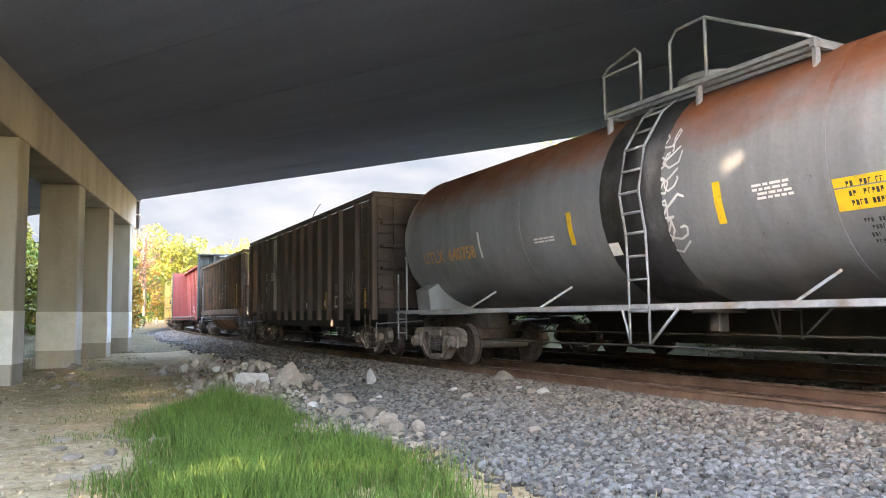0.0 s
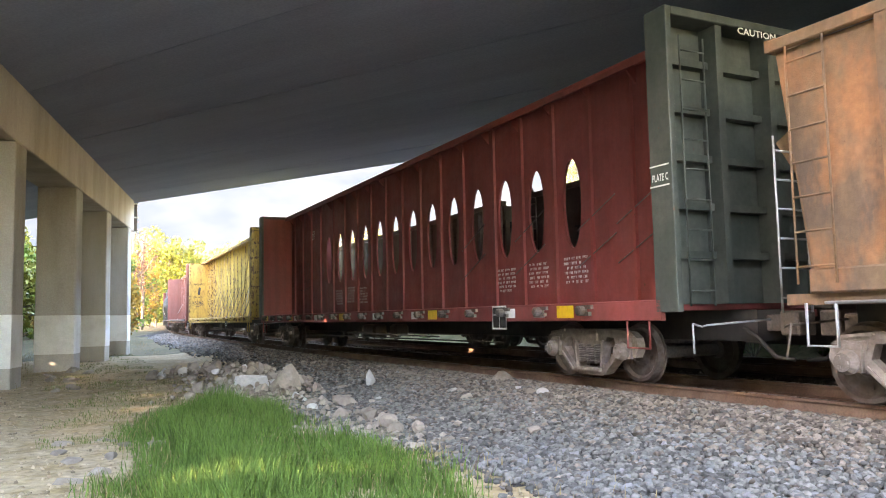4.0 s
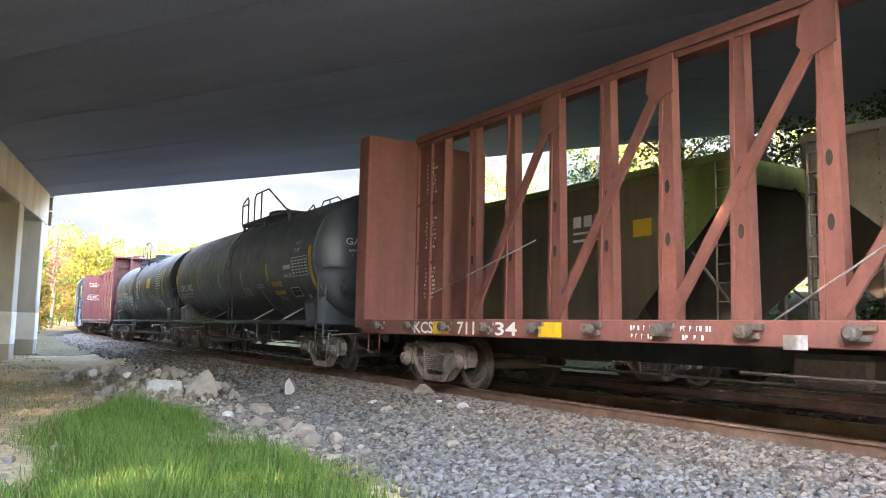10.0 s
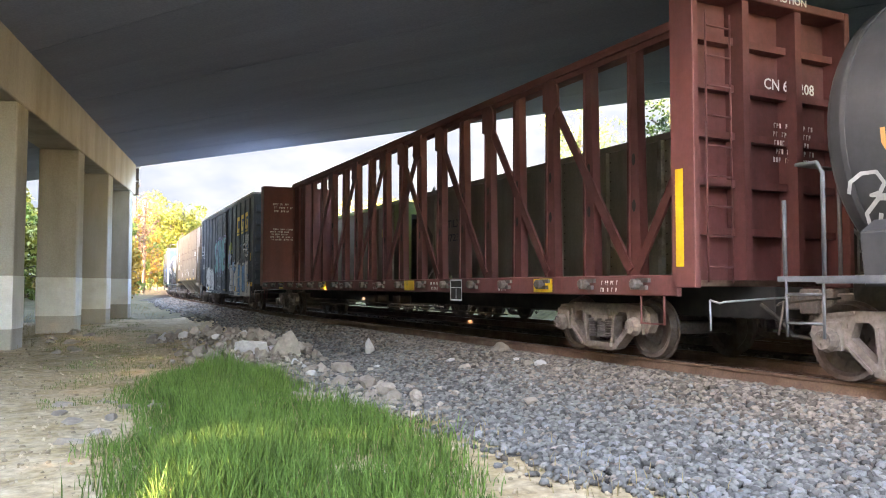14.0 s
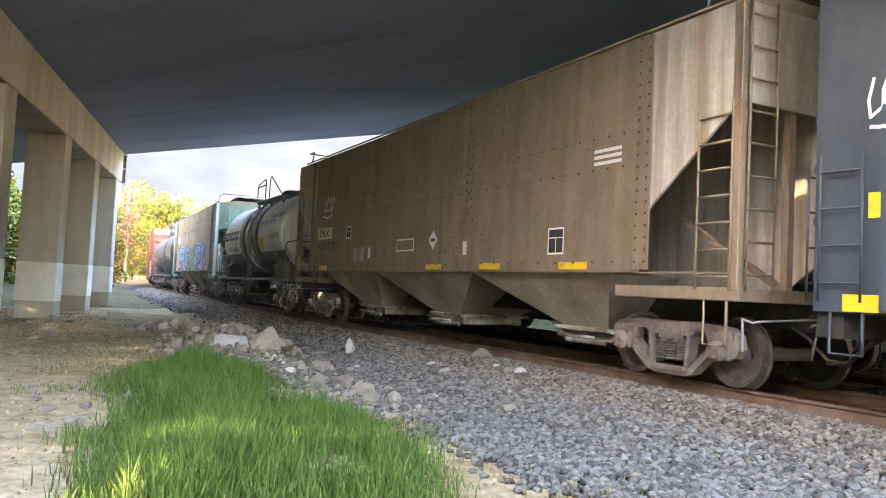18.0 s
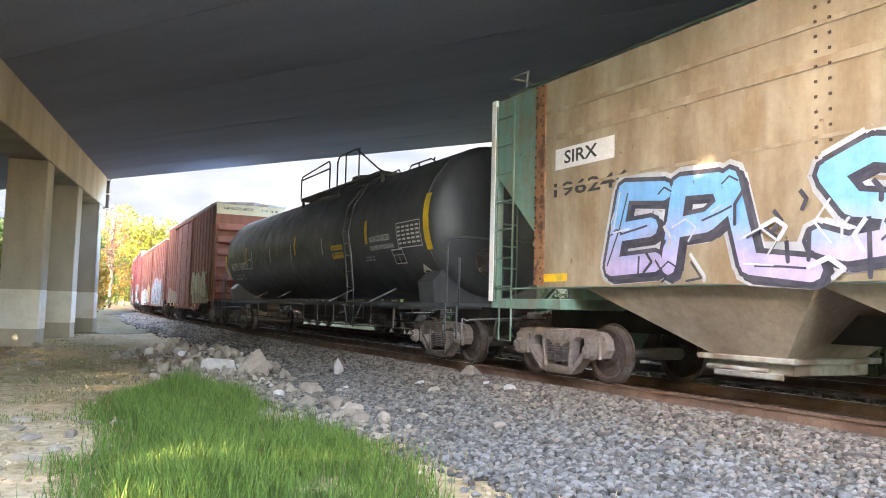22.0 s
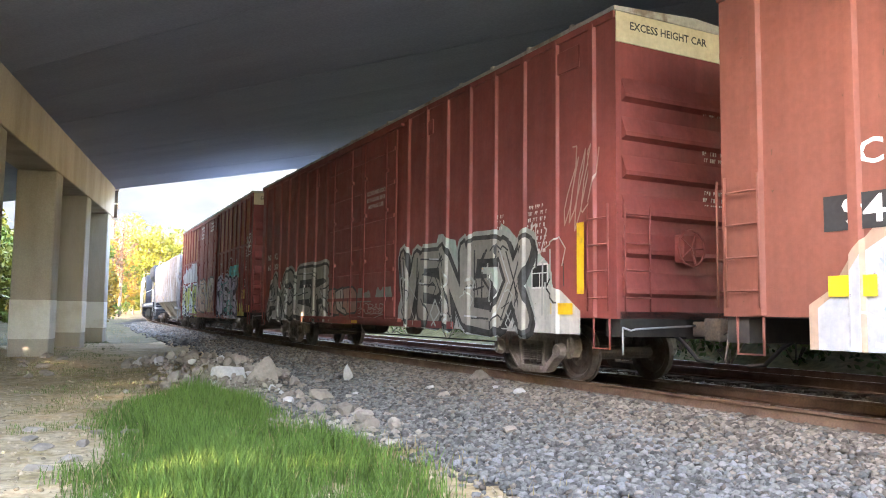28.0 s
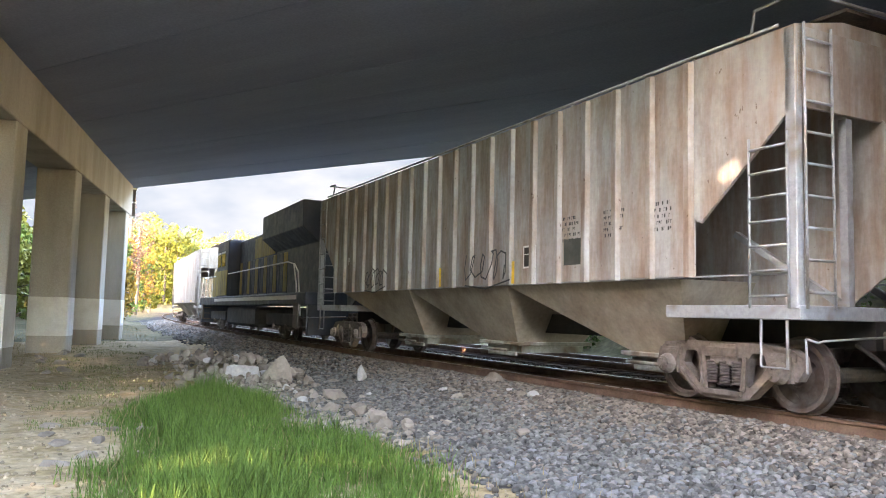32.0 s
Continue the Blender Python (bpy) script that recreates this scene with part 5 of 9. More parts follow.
lettering(car2, "SS", s2, -4.8, 2.42, 0.5, 0.3, M_white)
lettering(car2, "EX", s2, -3.92, 2.42, 0.5, 0.3, M_white)
lettering(car2, "81", s2, -4.75, 1.98, 0.32, 0.24, M_white)
reflectors(car2, flat_side(1.42), (-1.75, 1.2, 3.2, 6.6), 1.26, 1.78, 0.13)
plates(car2, "stencil_frame", [(3.96, 4.5, 1.3, 1.36), (3.96, 4.5, 1.58, 1.64), (3.96, 4.02, 1.36, 1.58), (4.44, 4.5, 1.36, 1.58)], s2, M_white)
small_print(car2, s2, 4.0, 1.95, 0.4, 3, 0.04, M_white)
scribble(car2, s2, 5.0, 5.7, 1.5, 2.3, (0.4, 0.38, 0.36), 0.02, 5, 4)
scribble(car2, s2, -5.8, -4.6, 1.3, 1.7, (0.5, 0.48, 0.46), 0.02, 6, 5)
plates(car2, "label", [(0.1, 0.25, 1.4, 1.52), (0.95, 1.08, 1.34, 1.5), (2.9, 3.05, 1.36, 1.52)], s2, M_white)
tubes("bent_bar", [[(0.6, -1.2, 4.1), (0.9, -1.1, 4.5), (1.15, -1.0, 4.72), (1.25, -1.0, 4.7)], [(2.0, -0.9, 4.1), (2.1, -0.9, 4.35), (2.5, -0.8, 4.32)]], 0.015, M_greyfit, car2)
underbody(car2, hl, 10.6)
couplers(car2, hl)

car3, hl = new_car("tub_gondola", "rust-brown coal gondola with rounded tubs below its sill", "gondola car", 34.4, 48.2, 11.1)
ribs3 = [-5.6, -4.7, -3.7, -2.7, -1.6, -0.6, 0.5, 1.4, 2.4, 3.3, 4.2, 5.1, 5.9]
gondola_side(car3, hl, ribs3, 1.3, 3.92, M_gonrust, taper=(0.35, 0.35))
for sgn in (-1, 1):
    boxpart("side_sill", (-hl + 0.35, hl - 0.35, min(sgn * 1.36, sgn * 1.54), max(sgn * 1.36, sgn * 1.54), 1.2, 1.46), M_gonrust, car3, bevel=0.02)
    x = sgn * hl
    bm = bmesh.new()
    beam(bm, (x, 0, 3.95), (x - sgn * 1.6, 0, 1.3), 2.7, 0.06, (0, 1, 0))
    part("slope_sheet", bm, M_gonrust, car3)
    bm = bmesh.new()
    for y in (-1.3, -0.45, 0.45, 1.3):
        beam(bm, (x - sgn * 0.04, y, 3.9), (x - sgn * 0.35, y, 1.3), 0.12, 0.14, (0, 1, 0))
    part("end_post", bm, M_gonrust, car3)
    boxpart("end_chord", (x - 0.07, x + 0.07, -1.5, 1.5, 3.93, 4.07), M_gonrust, car3)
    ladder(car3, x - sgn * 0.7, x - sgn * 0.25, -1.57, 1.3, 3.9, 7, M_gonrust)
    ladder(car3, x + sgn * 0.1, x + sgn * 0.1, -1.4, 1.0, 3.0, 6, M_greyfit, y1=-0.9)
    boxpart("end_platform", (min(x, x - sgn * 1.5), max(x, x - sgn * 1.5), -1.45, 1.45, 1.08, 1.2), M_gonrust, car3)
    stirrup(car3, x - sgn * 0.45, -1.5, 1.1, M_greyfit)
brake_wheel(car3, -hl - 0.1, 0.6, 2.2, M_gonrust)
for sgn in (-1, 1):
    for i in range(4):
        x0, x1 = -3.85 + i * 1.95, -3.85 + (i + 1) * 1.95 - 0.1
        bm = bmesh.new()
        rows = []
        for x in (x0, x0 + 0.25, (x0 + x1) / 2, x1 - 0.25, x1):
            k = 0.82 if x in (x0, x1) else 1.0
            rows.append([bm.verts.new((x, sgn * (0.3 + 1.1 * math.cos(a) * (0.4 + 0.6 * k)), 1.25 - 0.93 * k * math.sin(a))) for a in [j * math.pi / 2 / 7 for j in range(8)]])
        for a, b in zip(rows, rows[1:]):
            for j in range(7):
                bm.faces.new((a[j], a[j + 1], b[j + 1], b[j]))
        bmesh.ops.solidify(bm, geom=bm.faces[:], thickness=0.02)
        part("tub", bm, M_gonrust, car3, "rounded rusty tub bottom", flat=False)
tubes("pipe", [[(-hl + 0.5, -1.5, 1.1), (hl - 1.5, -1.5, 1.1)], [(-hl + 1.5, -1.45, 1.0), (hl - 2.5, -1.45, 0.98)]], 0.018, M_greyfit, car3)
POSTS[car3.name] = (1.4, ribs3, 0.11)
s3 = flat_side(1.4)
lettering(car3, "CM", s3, -5.35, 2.5, 0.45, 0.28, M_white)
lettering(car3, "HX", s3, -4.5, 2.5, 0.42, 0.28, M_white)
lettering(car3, "41", s3, -5.3, 2.08, 0.3, 0.26, M_white)
lettering(car3, "724", s3, -4.5, 2.08, 0.5, 0.26, M_white)
reflectors(car3, flat_side(1.42), (3.05, 0.25, -1.9, -4.1), 1.48, 1.95, 0.12)
plates(car3, "reflector", [(5.65, 5.8, 1.55, 2.6)], flat_side(1.53), M_yellow, 0.01)
plates(car3, "paint_dab", [(-0.65, -0.48, 3.2, 3.85)], s3, M_yellow, 0.006, "dab of yellow paint")
scribble(car3, s3, 0.35, 2.0, 2.1, 2.75, (0.72, 0.68, 0.62), 0.045, 4, 9)
data_box(car3, s3, 5.15, 1.65, 0.4, 0.35)
small_print(car3, s3, 4.45, 2.9, 0.2, 8, 0.05, M_white)
small_print(car3, s3, 4.3, 2.2, 0.5, 2, 0.05, M_white)
boxpart("centre_sill", (-hl, hl, -0.25, 0.25, 0.75, 1.2), M_black, car3)
couplers(car3, hl)


# ---- centre-beam lumber cars ----
M_cbred = mat("red_centrebeam_paint", (0.255, 0.052, 0.045), 0.6, 0, 0.1, 14, second=(0.17, 0.05, 0.042), amount=0.4, size=0.8, sharp=0.4, stretch=(1, 1, 0.3), bump=0.1)
M_cbgreen = mat("dark_green_bulkhead_paint", (0.045, 0.055, 0.045), 0.6, 0, 0.15, 14, second=(0.08, 0.085, 0.07), amount=0.35, size=1.5, sharp=0.3)
M_cbyellow = mat("yellow_centrebeam_paint", (0.58, 0.40, 0.085), 0.6, 0, 0.1, 14, second=(0.47, 0.31, 0.085), amount=0.4, size=0.8, sharp=0.4, stretch=(1, 1, 0.35), third=(0.12, 0.065, 0.04), third_amount=0.1, third_size=7.0, bump=0.12)
M_cbyrust = mat("chipped_yellow_flange", (0.52, 0.36, 0.10), 0.65, 0, 0.15, 14, second=(0.13, 0.065, 0.035), amount=0.44, size=6, sharp=0.1, bump=0.15)
M_cbbrown = mat("faded_boxcar_red_paint", (0.235, 0.085, 0.065), 0.7, 0, 0.12, 14, second=(0.16, 0.07, 0.055), amount=0.4, size=0.9, sharp=0.4, stretch=(1, 1, 0.35), bump=0.12)
M_cbbrown2 = mat("deep_boxcar_red_paint", (0.16, 0.05, 0.045), 0.65, 0, 0.12, 14, second=(0.11, 0.042, 0.036), amount=0.4, size=0.9, sharp=0.4, stretch=(1, 1, 0.35), bump=0.12)
M_wood = mat("worn_deck_boards", (0.16, 0.10, 0.07), 0.9, 0, 0.25, 18, second=(0.25, 0.16, 0.11), amount=0.4, size=2, sharp=0.3)
M_cable = mat("steel_cable", (0.14, 0.13, 0.12), 0.5, 0.5, 0.2, 30)


def bulkhead(car, x, way, z0, z1, face, edge, panels=3):
    """A full-width end wall; way points outwards."""
    a, b = min(x, x + way * 0.42), max(x, x + way * 0.42)
    inner = x
    joined("bulkhead_sheet", [(min(inner, inner + way * 0.05), max(inner, inner + way * 0.05), -1.44, 1.44, z0, z1)], face, car, bevel=0.0)
    joined("bulkhead_edge", [(a, b, s * 1.45 - 0.05, s * 1.45 + 0.05, z0 - 0.1, z1) for s in (-1, 1)], edge, car, bevel=0.012)
    boxpart("bulkhead_top", (a, b, -1.4, 1.4, z1 - 0.12, z1), edge, car, bevel=0.012)
    for k in range(1, 6):
        z = z0 + (z1 - z0) * k / 6
        boxpart("bulkhead_rib", (min(inner + way * 0.05, inner + way * 0.2), max(inner + way * 0.05, inner + way * 0.2), -1.4, 1.4, z - 0.05, z + 0.05), edge, car)
    for y in (-0.5, 0.5):
        boxpart("bulkhead_post", (min(inner + way * 0.05, inner + way * 0.36), max(inner + way * 0.05, inner + way * 0.36), y - 0.06, y + 0.06, z0, z1 - 0.12), edge, car)
    xl = x + way * 0.44
    ladder(car, xl, xl, -1.3, 1.1, z1 - 0.4, 9, edge, y1=-0.88)


def centrebeam(label, front, back, paint, edge, ztop, open_frame=True, bulk=None, post_x=None, wall=2.2, deck=None, chord=None):
    car, hl = new_car("centrebeam_car", label, "lumber car", front, back, back - front - 5.2)
    zb = ztop - 0.05
    bx = hl - 0.55
    # floor and side sills
    joined("floor", [(-bx, bx, -1.42, 1.42, 1.05, 1.13)], deck or paint, car)
    for s in (-1, 1):
        boxpart("side_sill", (-bx - 0.1, bx + 0.1, min(s * 1.42, s * 1.5), max(s * 1.42, s * 1.5), 0.92, 1.2), paint, car, bevel=0.012)
    for x in np.arange(-bx + 0.7, bx - 0.4, 1.18):
        bm = bmesh.new()
        lathe(bm, [(-0.16, 0.05), (-0.14, 0.075), (-0.02, 0.075), (0.0, 0.05)], "y", (x, -1.5, 1.08), 10)
        box(bm, x - 0.15, x + 0.15, -1.56, -1.5, 1.0, 1.06)
        box(bm, x - 0.03, x + 0.2, -1.55, -1.5, 1.1, 1.16)
        part("winch", bm, M_steel if edge is not M_cbyrust else M_cbyrust, car, "small load-strap winch")
    # spine
    boxpart("centre_sill", (-hl, hl, -0.26, 0.26, 0.62, 1.04), M_black, car)
    cw = 0.42 if chord is None else chord
    boxpart("top_chord", (-bx, bx, -cw, cw, ztop - 0.06, ztop), paint, car, bevel=0.01)
    boxpart("top_chord_lip", (-bx, bx, -cw - 0.015, -cw + 0.03, ztop - 0.15, ztop - 0.062), edge, car)
    for s in (1, -1):
        bulkhead(car, s * bx, s, 1.13, ztop - (0.12 if bulk is None else -0.02), paint if s < 0 or bulk is None else bulk, edge if bulk is None else bulk)
    couplers(car, hl)
    for s in (1, -1):
        stirrup(car, s * (bx - 0.4), -1.47, 0.95, paint, 0.4, 0.45)
    tubes("brake_rod", [[(-6, -0.8, 0.5), (6, -0.8, 0.5)], [(-2, -1.2, 0.62), (4, -1.2, 0.6)]], 0.018, M_steel, car)
    joined("brake_reservoir", [(-1.6, -0.7, -0.9, -0.5, 0.5, 0.85), (0.4, 0.8, -0.9, -0.5, 0.55, 0.85)], M_steel, car, bevel=0.06)
    return car, hl, bx


# solid wall with oval windows
car4, hl, bx = centrebeam("red lumber car with a solid centre wall of oval openings", 49.6, 73.0, M_cbred, M_cbred, 5.06, bulk=M_cbgreen, chord=0.55)
bm = bmesh.new()
ov_x = [-6.4 + 1.177 * i for i in range(13)]
edges, zw0, zw1 = [], 1.13, 5.0
outer = [bm.verts.new((x, -0.3, z)) for x, z in ((-bx, zw0), (bx, zw0), (bx, zw1), (-bx, zw1))]
edges += [bm.edges.new((outer[i], outer[(i + 1) % 4])) for i in range(4)]
OV = [(0.27 * math.cos(a) * (1.0 if math.sin(a) > 0 else 0.98), (3.05 + (0.78 if math.sin(a) > 0 else 0.84) * math.sin(a))) for a in [2 * math.pi * k / 24 for k in range(24)]]
for x in ov_x:
    ring = [bm.verts.new((x + u, -0.3, v)) for u, v in OV]
    edges += [bm.edges.new((ring[i], ring[(i + 1) % 24])) for i in range(24)]
bmesh.ops.triangle_fill(bm, use_beauty=True, use_dissolve=False, edges=edges)
ext = bmesh.ops.extrude_face_region(bm, geom=bm.faces[:])
for v in [g for g in ext["geom"] if isinstance(g, bmesh.types.BMVert)]:
    v.co.y += 0.05
part("centre_wall", bm, M_cbred, car4, "red steel wall with a row of oval openings")
for i in range(20):
    x = -bx + 0.6 + i * (2 * bx - 1.2) / 19
    near = min(abs(x - o) for o in ov_x)
    if near < 0.36:
        x = min(ov_x, key=lambda o: abs(x - o)) + (0.59 if x > min(ov_x, key=lambda o: abs(x - o)) else -0.59)
    bm = bmesh.new()
    prism(bm, [(x - 0.035, -0.302), (x - 0.03, -0.36), (x + 0.03, -0.36), (x + 0.035, -0.302)], "z", 1.14, 4.97)
    part("wall_rib", bm, M_cbred, car4)
for x in np.arange(-bx + 0.3, bx, 1.2):
    bm = bmesh.new()
    prism(bm, [(-0.56, 4.99), (-0.3, 4.71), (-0.3, 4.99)], "x", x - 0.02, x + 0.02)
    part("chord_bracket", bm, M_cbred, car4)
wl, sl = flat_side(0.3), flat_side(1.5)
for x, z in ((5.35, 1.98), (6.55, 2.02), (7.75, 2.05), (-4.2, 2.0), (-3.1, 1.95), (-5.3, 1.95)):
    small_print(car4, wl, x - 0.35, z, 0.75, 6, 0.05, M_white, int(x))
small_print(car4, wl, -8.6, 4.2, 0.6, 4, 0.05, M_white)
scribble(car4, wl, -10.2, -8.4, 2.2, 3.3, (0.10, 0.02, 0.02), 0.03, 9, 2)
for x in (-9.5, -8.6, -6.5, -4.2, 0.8, 3.2, 7.3, 8.2):
    plates(car4, "sill_label", [(x, x + 0.32, 0.98, 1.14)], sl, M_white)
reflectors(car4, sl, (9.1, 4.3, -1.6, -6.9, -10.3), 0.97, 1.16, 0.45)
data_box(car4, flat_side(1.51), 6.85, 0.78, 0.5, 0.42)
lettering(car4, "PLATE C", flat_side(1.501), 11.2, 2.75, 0.3, 0.1, M_white)
plates(car4, "plate_frame", [(11.15, 11.52, 2.68, 2.7), (11.15, 11.52, 2.95, 2.97)], flat_side(1.501), M_white)
lettering(car4, "CAUTION", front_end(bx + 0.421), -0.2, 4.86, 0.75, 0.1, M_white)
for ln in [[(x, -0.34, 1.2 + 1.3 * k), (x + 1.1, -0.36, 1.7 + 1.3 * k)] for x in (3.5, 5.8, 7.9, 9.0) for k in (0.5, 1.0)]:
    tubes("load_cable", [ln], 0.011, M_cable, car4)


def posts_and_braces(car, bx, ztop, paint, edge, xs, braces, hole=True, deep=0.17):
    """Uprights along the middle with pairs of flanges, and diagonal braces between them."""
    for x in xs:
        bm = bmesh.new()
        prism(bm, [(x - 0.16, 1.13), (x + 0.16, 1.13), (x + 0.075, ztop - 0.06), (x - 0.075, ztop - 0.06)], "y", -0.29, -0.13)
        p = part("post", bm, paint, car)
        if hole:
            bm = bmesh.new()
            for z in (2.35, 3.1):
                bm.faces.new([bm.verts.new((x + 0.045 * math.cos(k * math.pi / 5), -0.294, z + 0.1 * math.sin(k * math.pi / 5))) for k in range(10)])
            part("lifting_hole", bm, M_black, p)
        bm = bmesh.new()
        beam(bm, (x - 0.13, -0.3, 1.16), (x - 0.08, -0.3, ztop - 0.1), 0.03, 0.06)
        part("post_flange", bm, edge, p)
    for x0, x1, up in braces:
        z0, z1 = (1.3, ztop - 0.4) if up else (ztop - 0.4, 1.3)
        bm = bmesh.new()
        beam(bm, (x0, -0.3, z0), (x1, -0.3, z1), 0.05, deep)
        xt, way = (x1, -1) if up else (x0, 1)
        prism(bm, [(xt - way * 0.16, ztop - 0.08), (xt + way * 0.12, ztop - 0.08), (xt + way * 0.3, ztop - 0.3), (xt + way * 0.34, ztop - 0.62), (xt + way * 0.2, ztop - 0.82), (xt - way * 0.16, ztop - 0.7)], "y", -0.35, -0.31)
        if deep < 0.1:
            xf, fw = (x0, 1) if up else (x1, -1)
            prism(bm, [(xf - fw * 0.3, 1.15), (xf + fw * 0.14, 1.15), (xf + fw * 0.2, 1.4), (xf + fw * 0.08, 1.58), (xf - fw * 0.3, 1.5)], "y", -0.36, -0.31)
        part("brace", bm, paint, car, "diagonal steel brace")


def panels(car, a, b, ztop, paint, edge, n):
    """A closed stretch of centre wall with ribs."""
    boxpart("wall_panel", (a, b, -0.26, -0.1, 1.13, ztop - 0.06), paint, car)
    for i in range(n + 1):
        x = a + (b - a) * i / n
        boxpart("panel_rib", (x - 0.05, x + 0.05, -0.32, -0.262, 1.14, ztop - 0.07), edge, car)
    for z in (2.4, 3.65):
        boxpart("panel_rail", (a, b, -0.3, -0.262, z - 0.035, z + 0.035), paint, car)


car5, hl, bx = centrebeam("weathered yellow lumber car with open posts and warning panels", 74.2, 96.76, M_cbyellow, M_cbyrust, 5.0, deck=M_wood, chord=0.6)
for a, b in ((-bx, -7.3), (8.15, bx)):
    panels(car5, a, b, 5.0, M_cbyellow, M_cbyrust, 5)
posts_and_braces(car5, bx, 5.0, M_cbyellow, M_cbyrust, [-6.15, -5.0, -3.85, -2.65, -1.5, -0.35, 0.85, 2.0, 3.2, 4.4, 5.6, 6.85], [(-7.0, -4.2, False), (-3.4, -0.5, False), (1.7, 4.3, True), (5.1, 7.9, True)], deep=0.085)
wl = flat_side(0.263)
for x, z in ((-9.3, 4.6), (9.2, 4.6)):
    lettering(car5, "WARNING!", wl, x - 0.4, z - 0.05, 0.8, 0.15, M_ink)
    graffiti(car5, wl, "I", x - 0.25, x + 0.25, z - 0.75, z - 0.2, [(0.03, 0.03, 0.03)], (0.03, 0.03, 0.03), 0.13, 3, lean=0.9)
    lettering(car5, "AVOID TIPPING ACCIDENT", wl, x - 0.5, z - 0.95, 1.0, 0.1, M_ink)
    small_print(car5, wl, x - 0.35, z - 1.05, 0.7, 3, 0.035, M_ink)
    lettering(car5, "SAFETY FIRST", wl, x - 0.35, z - 1.55, 0.65, 0.09, M_ink)
    small_print(car5, wl, x - 0.35, z - 1.65, 0.7, 5, 0.045, M_ink)
    lettering(car5, "WARNING!", wl, x - 0.4, z - 2.55, 0.8, 0.14, M_ink)
    for k, txt in enumerate(("DO NOT MOVE CAR", "UNLESS TIEDOWNS", "ARE SECURED", "IN KEYSLOTS")):
        lettering(car5, txt, wl, x - 0.38, z - 2.75 - k * 0.17, 0.75, 0.09, M_ink)
bs = lambda u, v, d: (-bx + 0.004 + d, u, v)
lettering(car5, "WARNING!", bs, -1.25, 3.4, 0.75, 0.14, M_ink)
graffiti(car5, bs, "I", -1.15, -0.6, 2.75, 3.3, [(0.03, 0.03, 0.03)], (0.03, 0.03, 0.03), 0.15, 3, lean=0.9)
small_print(car5, bs, -1.3, 2.65, 0.9, 1, 0.07, M_ink)
scribble(car5, bs, -1.3, -0.6, 2.1, 2.35, (0.05, 0.05, 0.05), 0.025, 6, 3)
scribble(car5, wl, -10.4, -10.0, 2.7, 3.1, (0.05, 0.05, 0.05), 0.02, 3, 7)
sl = flat_side(1.5)
lettering(car5, "TTZX", sl, -7.9, 0.96, 0.75, 0.2, M_white)
lettering(car5, "87476", sl, -6.85, 0.96, 0.9, 0.2, M_white)
lettering(car5, "TSH 75", sl, 5.85, 0.98, 0.35, 0.14, M_ink)
reflectors(car5, sl, (-5.9, -2.0, 1.6, 5.6, 8.0, 8.9), 0.96, 1.17, 0.42)
data_box(car5, flat_side(1.52), 4.55, 0.78, 0.5, 0.42)
for x in (-8.6, -4.6, -3.0, 0.3, 2.8, 6.9, 9.7):
    small_print(car5, sl, x, 1.14, 0.5, 2, 0.06, M_ink)
for ln in [[(x, -0.5, 1.2), (x + 1.6, -0.42, 2.2), (x + 2.6, -0.4, 2.75)] for x in np.arange(-8.5, 9, 1.35)] + [[(x, -0.9, 1.2), (x - 1.3, -0.4, 2.5)] for x in (8.3, 9.4, 5.9)]:
    tubes("load_cable", [ln], 0.012, M_cable, car5, "loose steel load cable")
joined("deck_timber", [(x, x + 1.6, -0.75, -0.55, 1.14, 1.22) for x in (-6.6, -3.2, 1.0, 5.2)], M_wood, car5)


def x_frame(car, bx, ztop, paint, c, lo, hi):
    """The open frame of two cars: posts from lo to hi bays off the middle post at c, and braces over two bays, leaning to the middle."""
    p = 1.19
    xs = [c + p * i for i in range(lo, hi + 1)]
    br = [(c + p * i, c + p * (i + 2) - 0.08, False) for i in (0, 2, 4, 6)] + [(c + p * (i - 2) + 0.08, c + p * i, True) for i in (1, -1, -3, -5)]
    posts_and_braces(car, bx, ztop, paint, paint, xs, br)
    bm = bmesh.new()
    beam(bm, (c + p * 8 + 0.08, -0.3, 1.3), (min(bx - 0.1, c + p * 9.6), -0.3, ztop - 0.9), 0.05, 0.16)
    part("brace", bm, paint, car, "diagonal steel brace")
    boxpart("chord_flange", (-bx, bx, -0.31, -0.29, ztop - 0.24, ztop - 0.065), paint, car)


car6, hl, bx = centrebeam("faded brown-red lumber car with an open diagonal frame", 98.3, 120.7, M_cbbrown, M_cbbrown, 5.15, deck=M_wood, chord=0.36)
panels(car6, -bx, -9.6, 5.15, M_cbbrown, M_cbbrown, 2)
panels(car6, 9.6, bx, 5.15, M_cbbrown, M_cbbrown, 2)
x_frame(car6, bx, 5.15, M_cbbrown, -0.24, -7, 8)
lettering(car6, "KCS", sl, -8.65, 0.95, 0.65, 0.21, M_white)
lettering(car6, "711", sl, -7.25, 0.95, 0.5, 0.21, M_white)
lettering(car6, "134", sl, -6.4, 0.95, 0.75, 0.21, M_white)
reflectors(car6, sl, (-7.75, -4.9, 0.4, 4.4, 8.6), 0.95, 1.16, 0.5)
for z in (4.5, 3.35, 2.3):
    small_print(car6, wl, -10.35, z, 0.45, 8, 0.05, M_white, int(z * 10))
data_box(car6, flat_side(1.52), 2.6, 0.75, 0.5, 0.45)
plates(car6, "white_board", [(-1.25, -0.98, 0.9, 1.05)], flat_side(1.53), M_whitestreak, 0.01)
for x in (-3.4, -2.6, 1.2, 6.0, 7.0, 9.5):
    small_print(car6, sl, x, 1.13, 0.45, 2, 0.06, M_white)
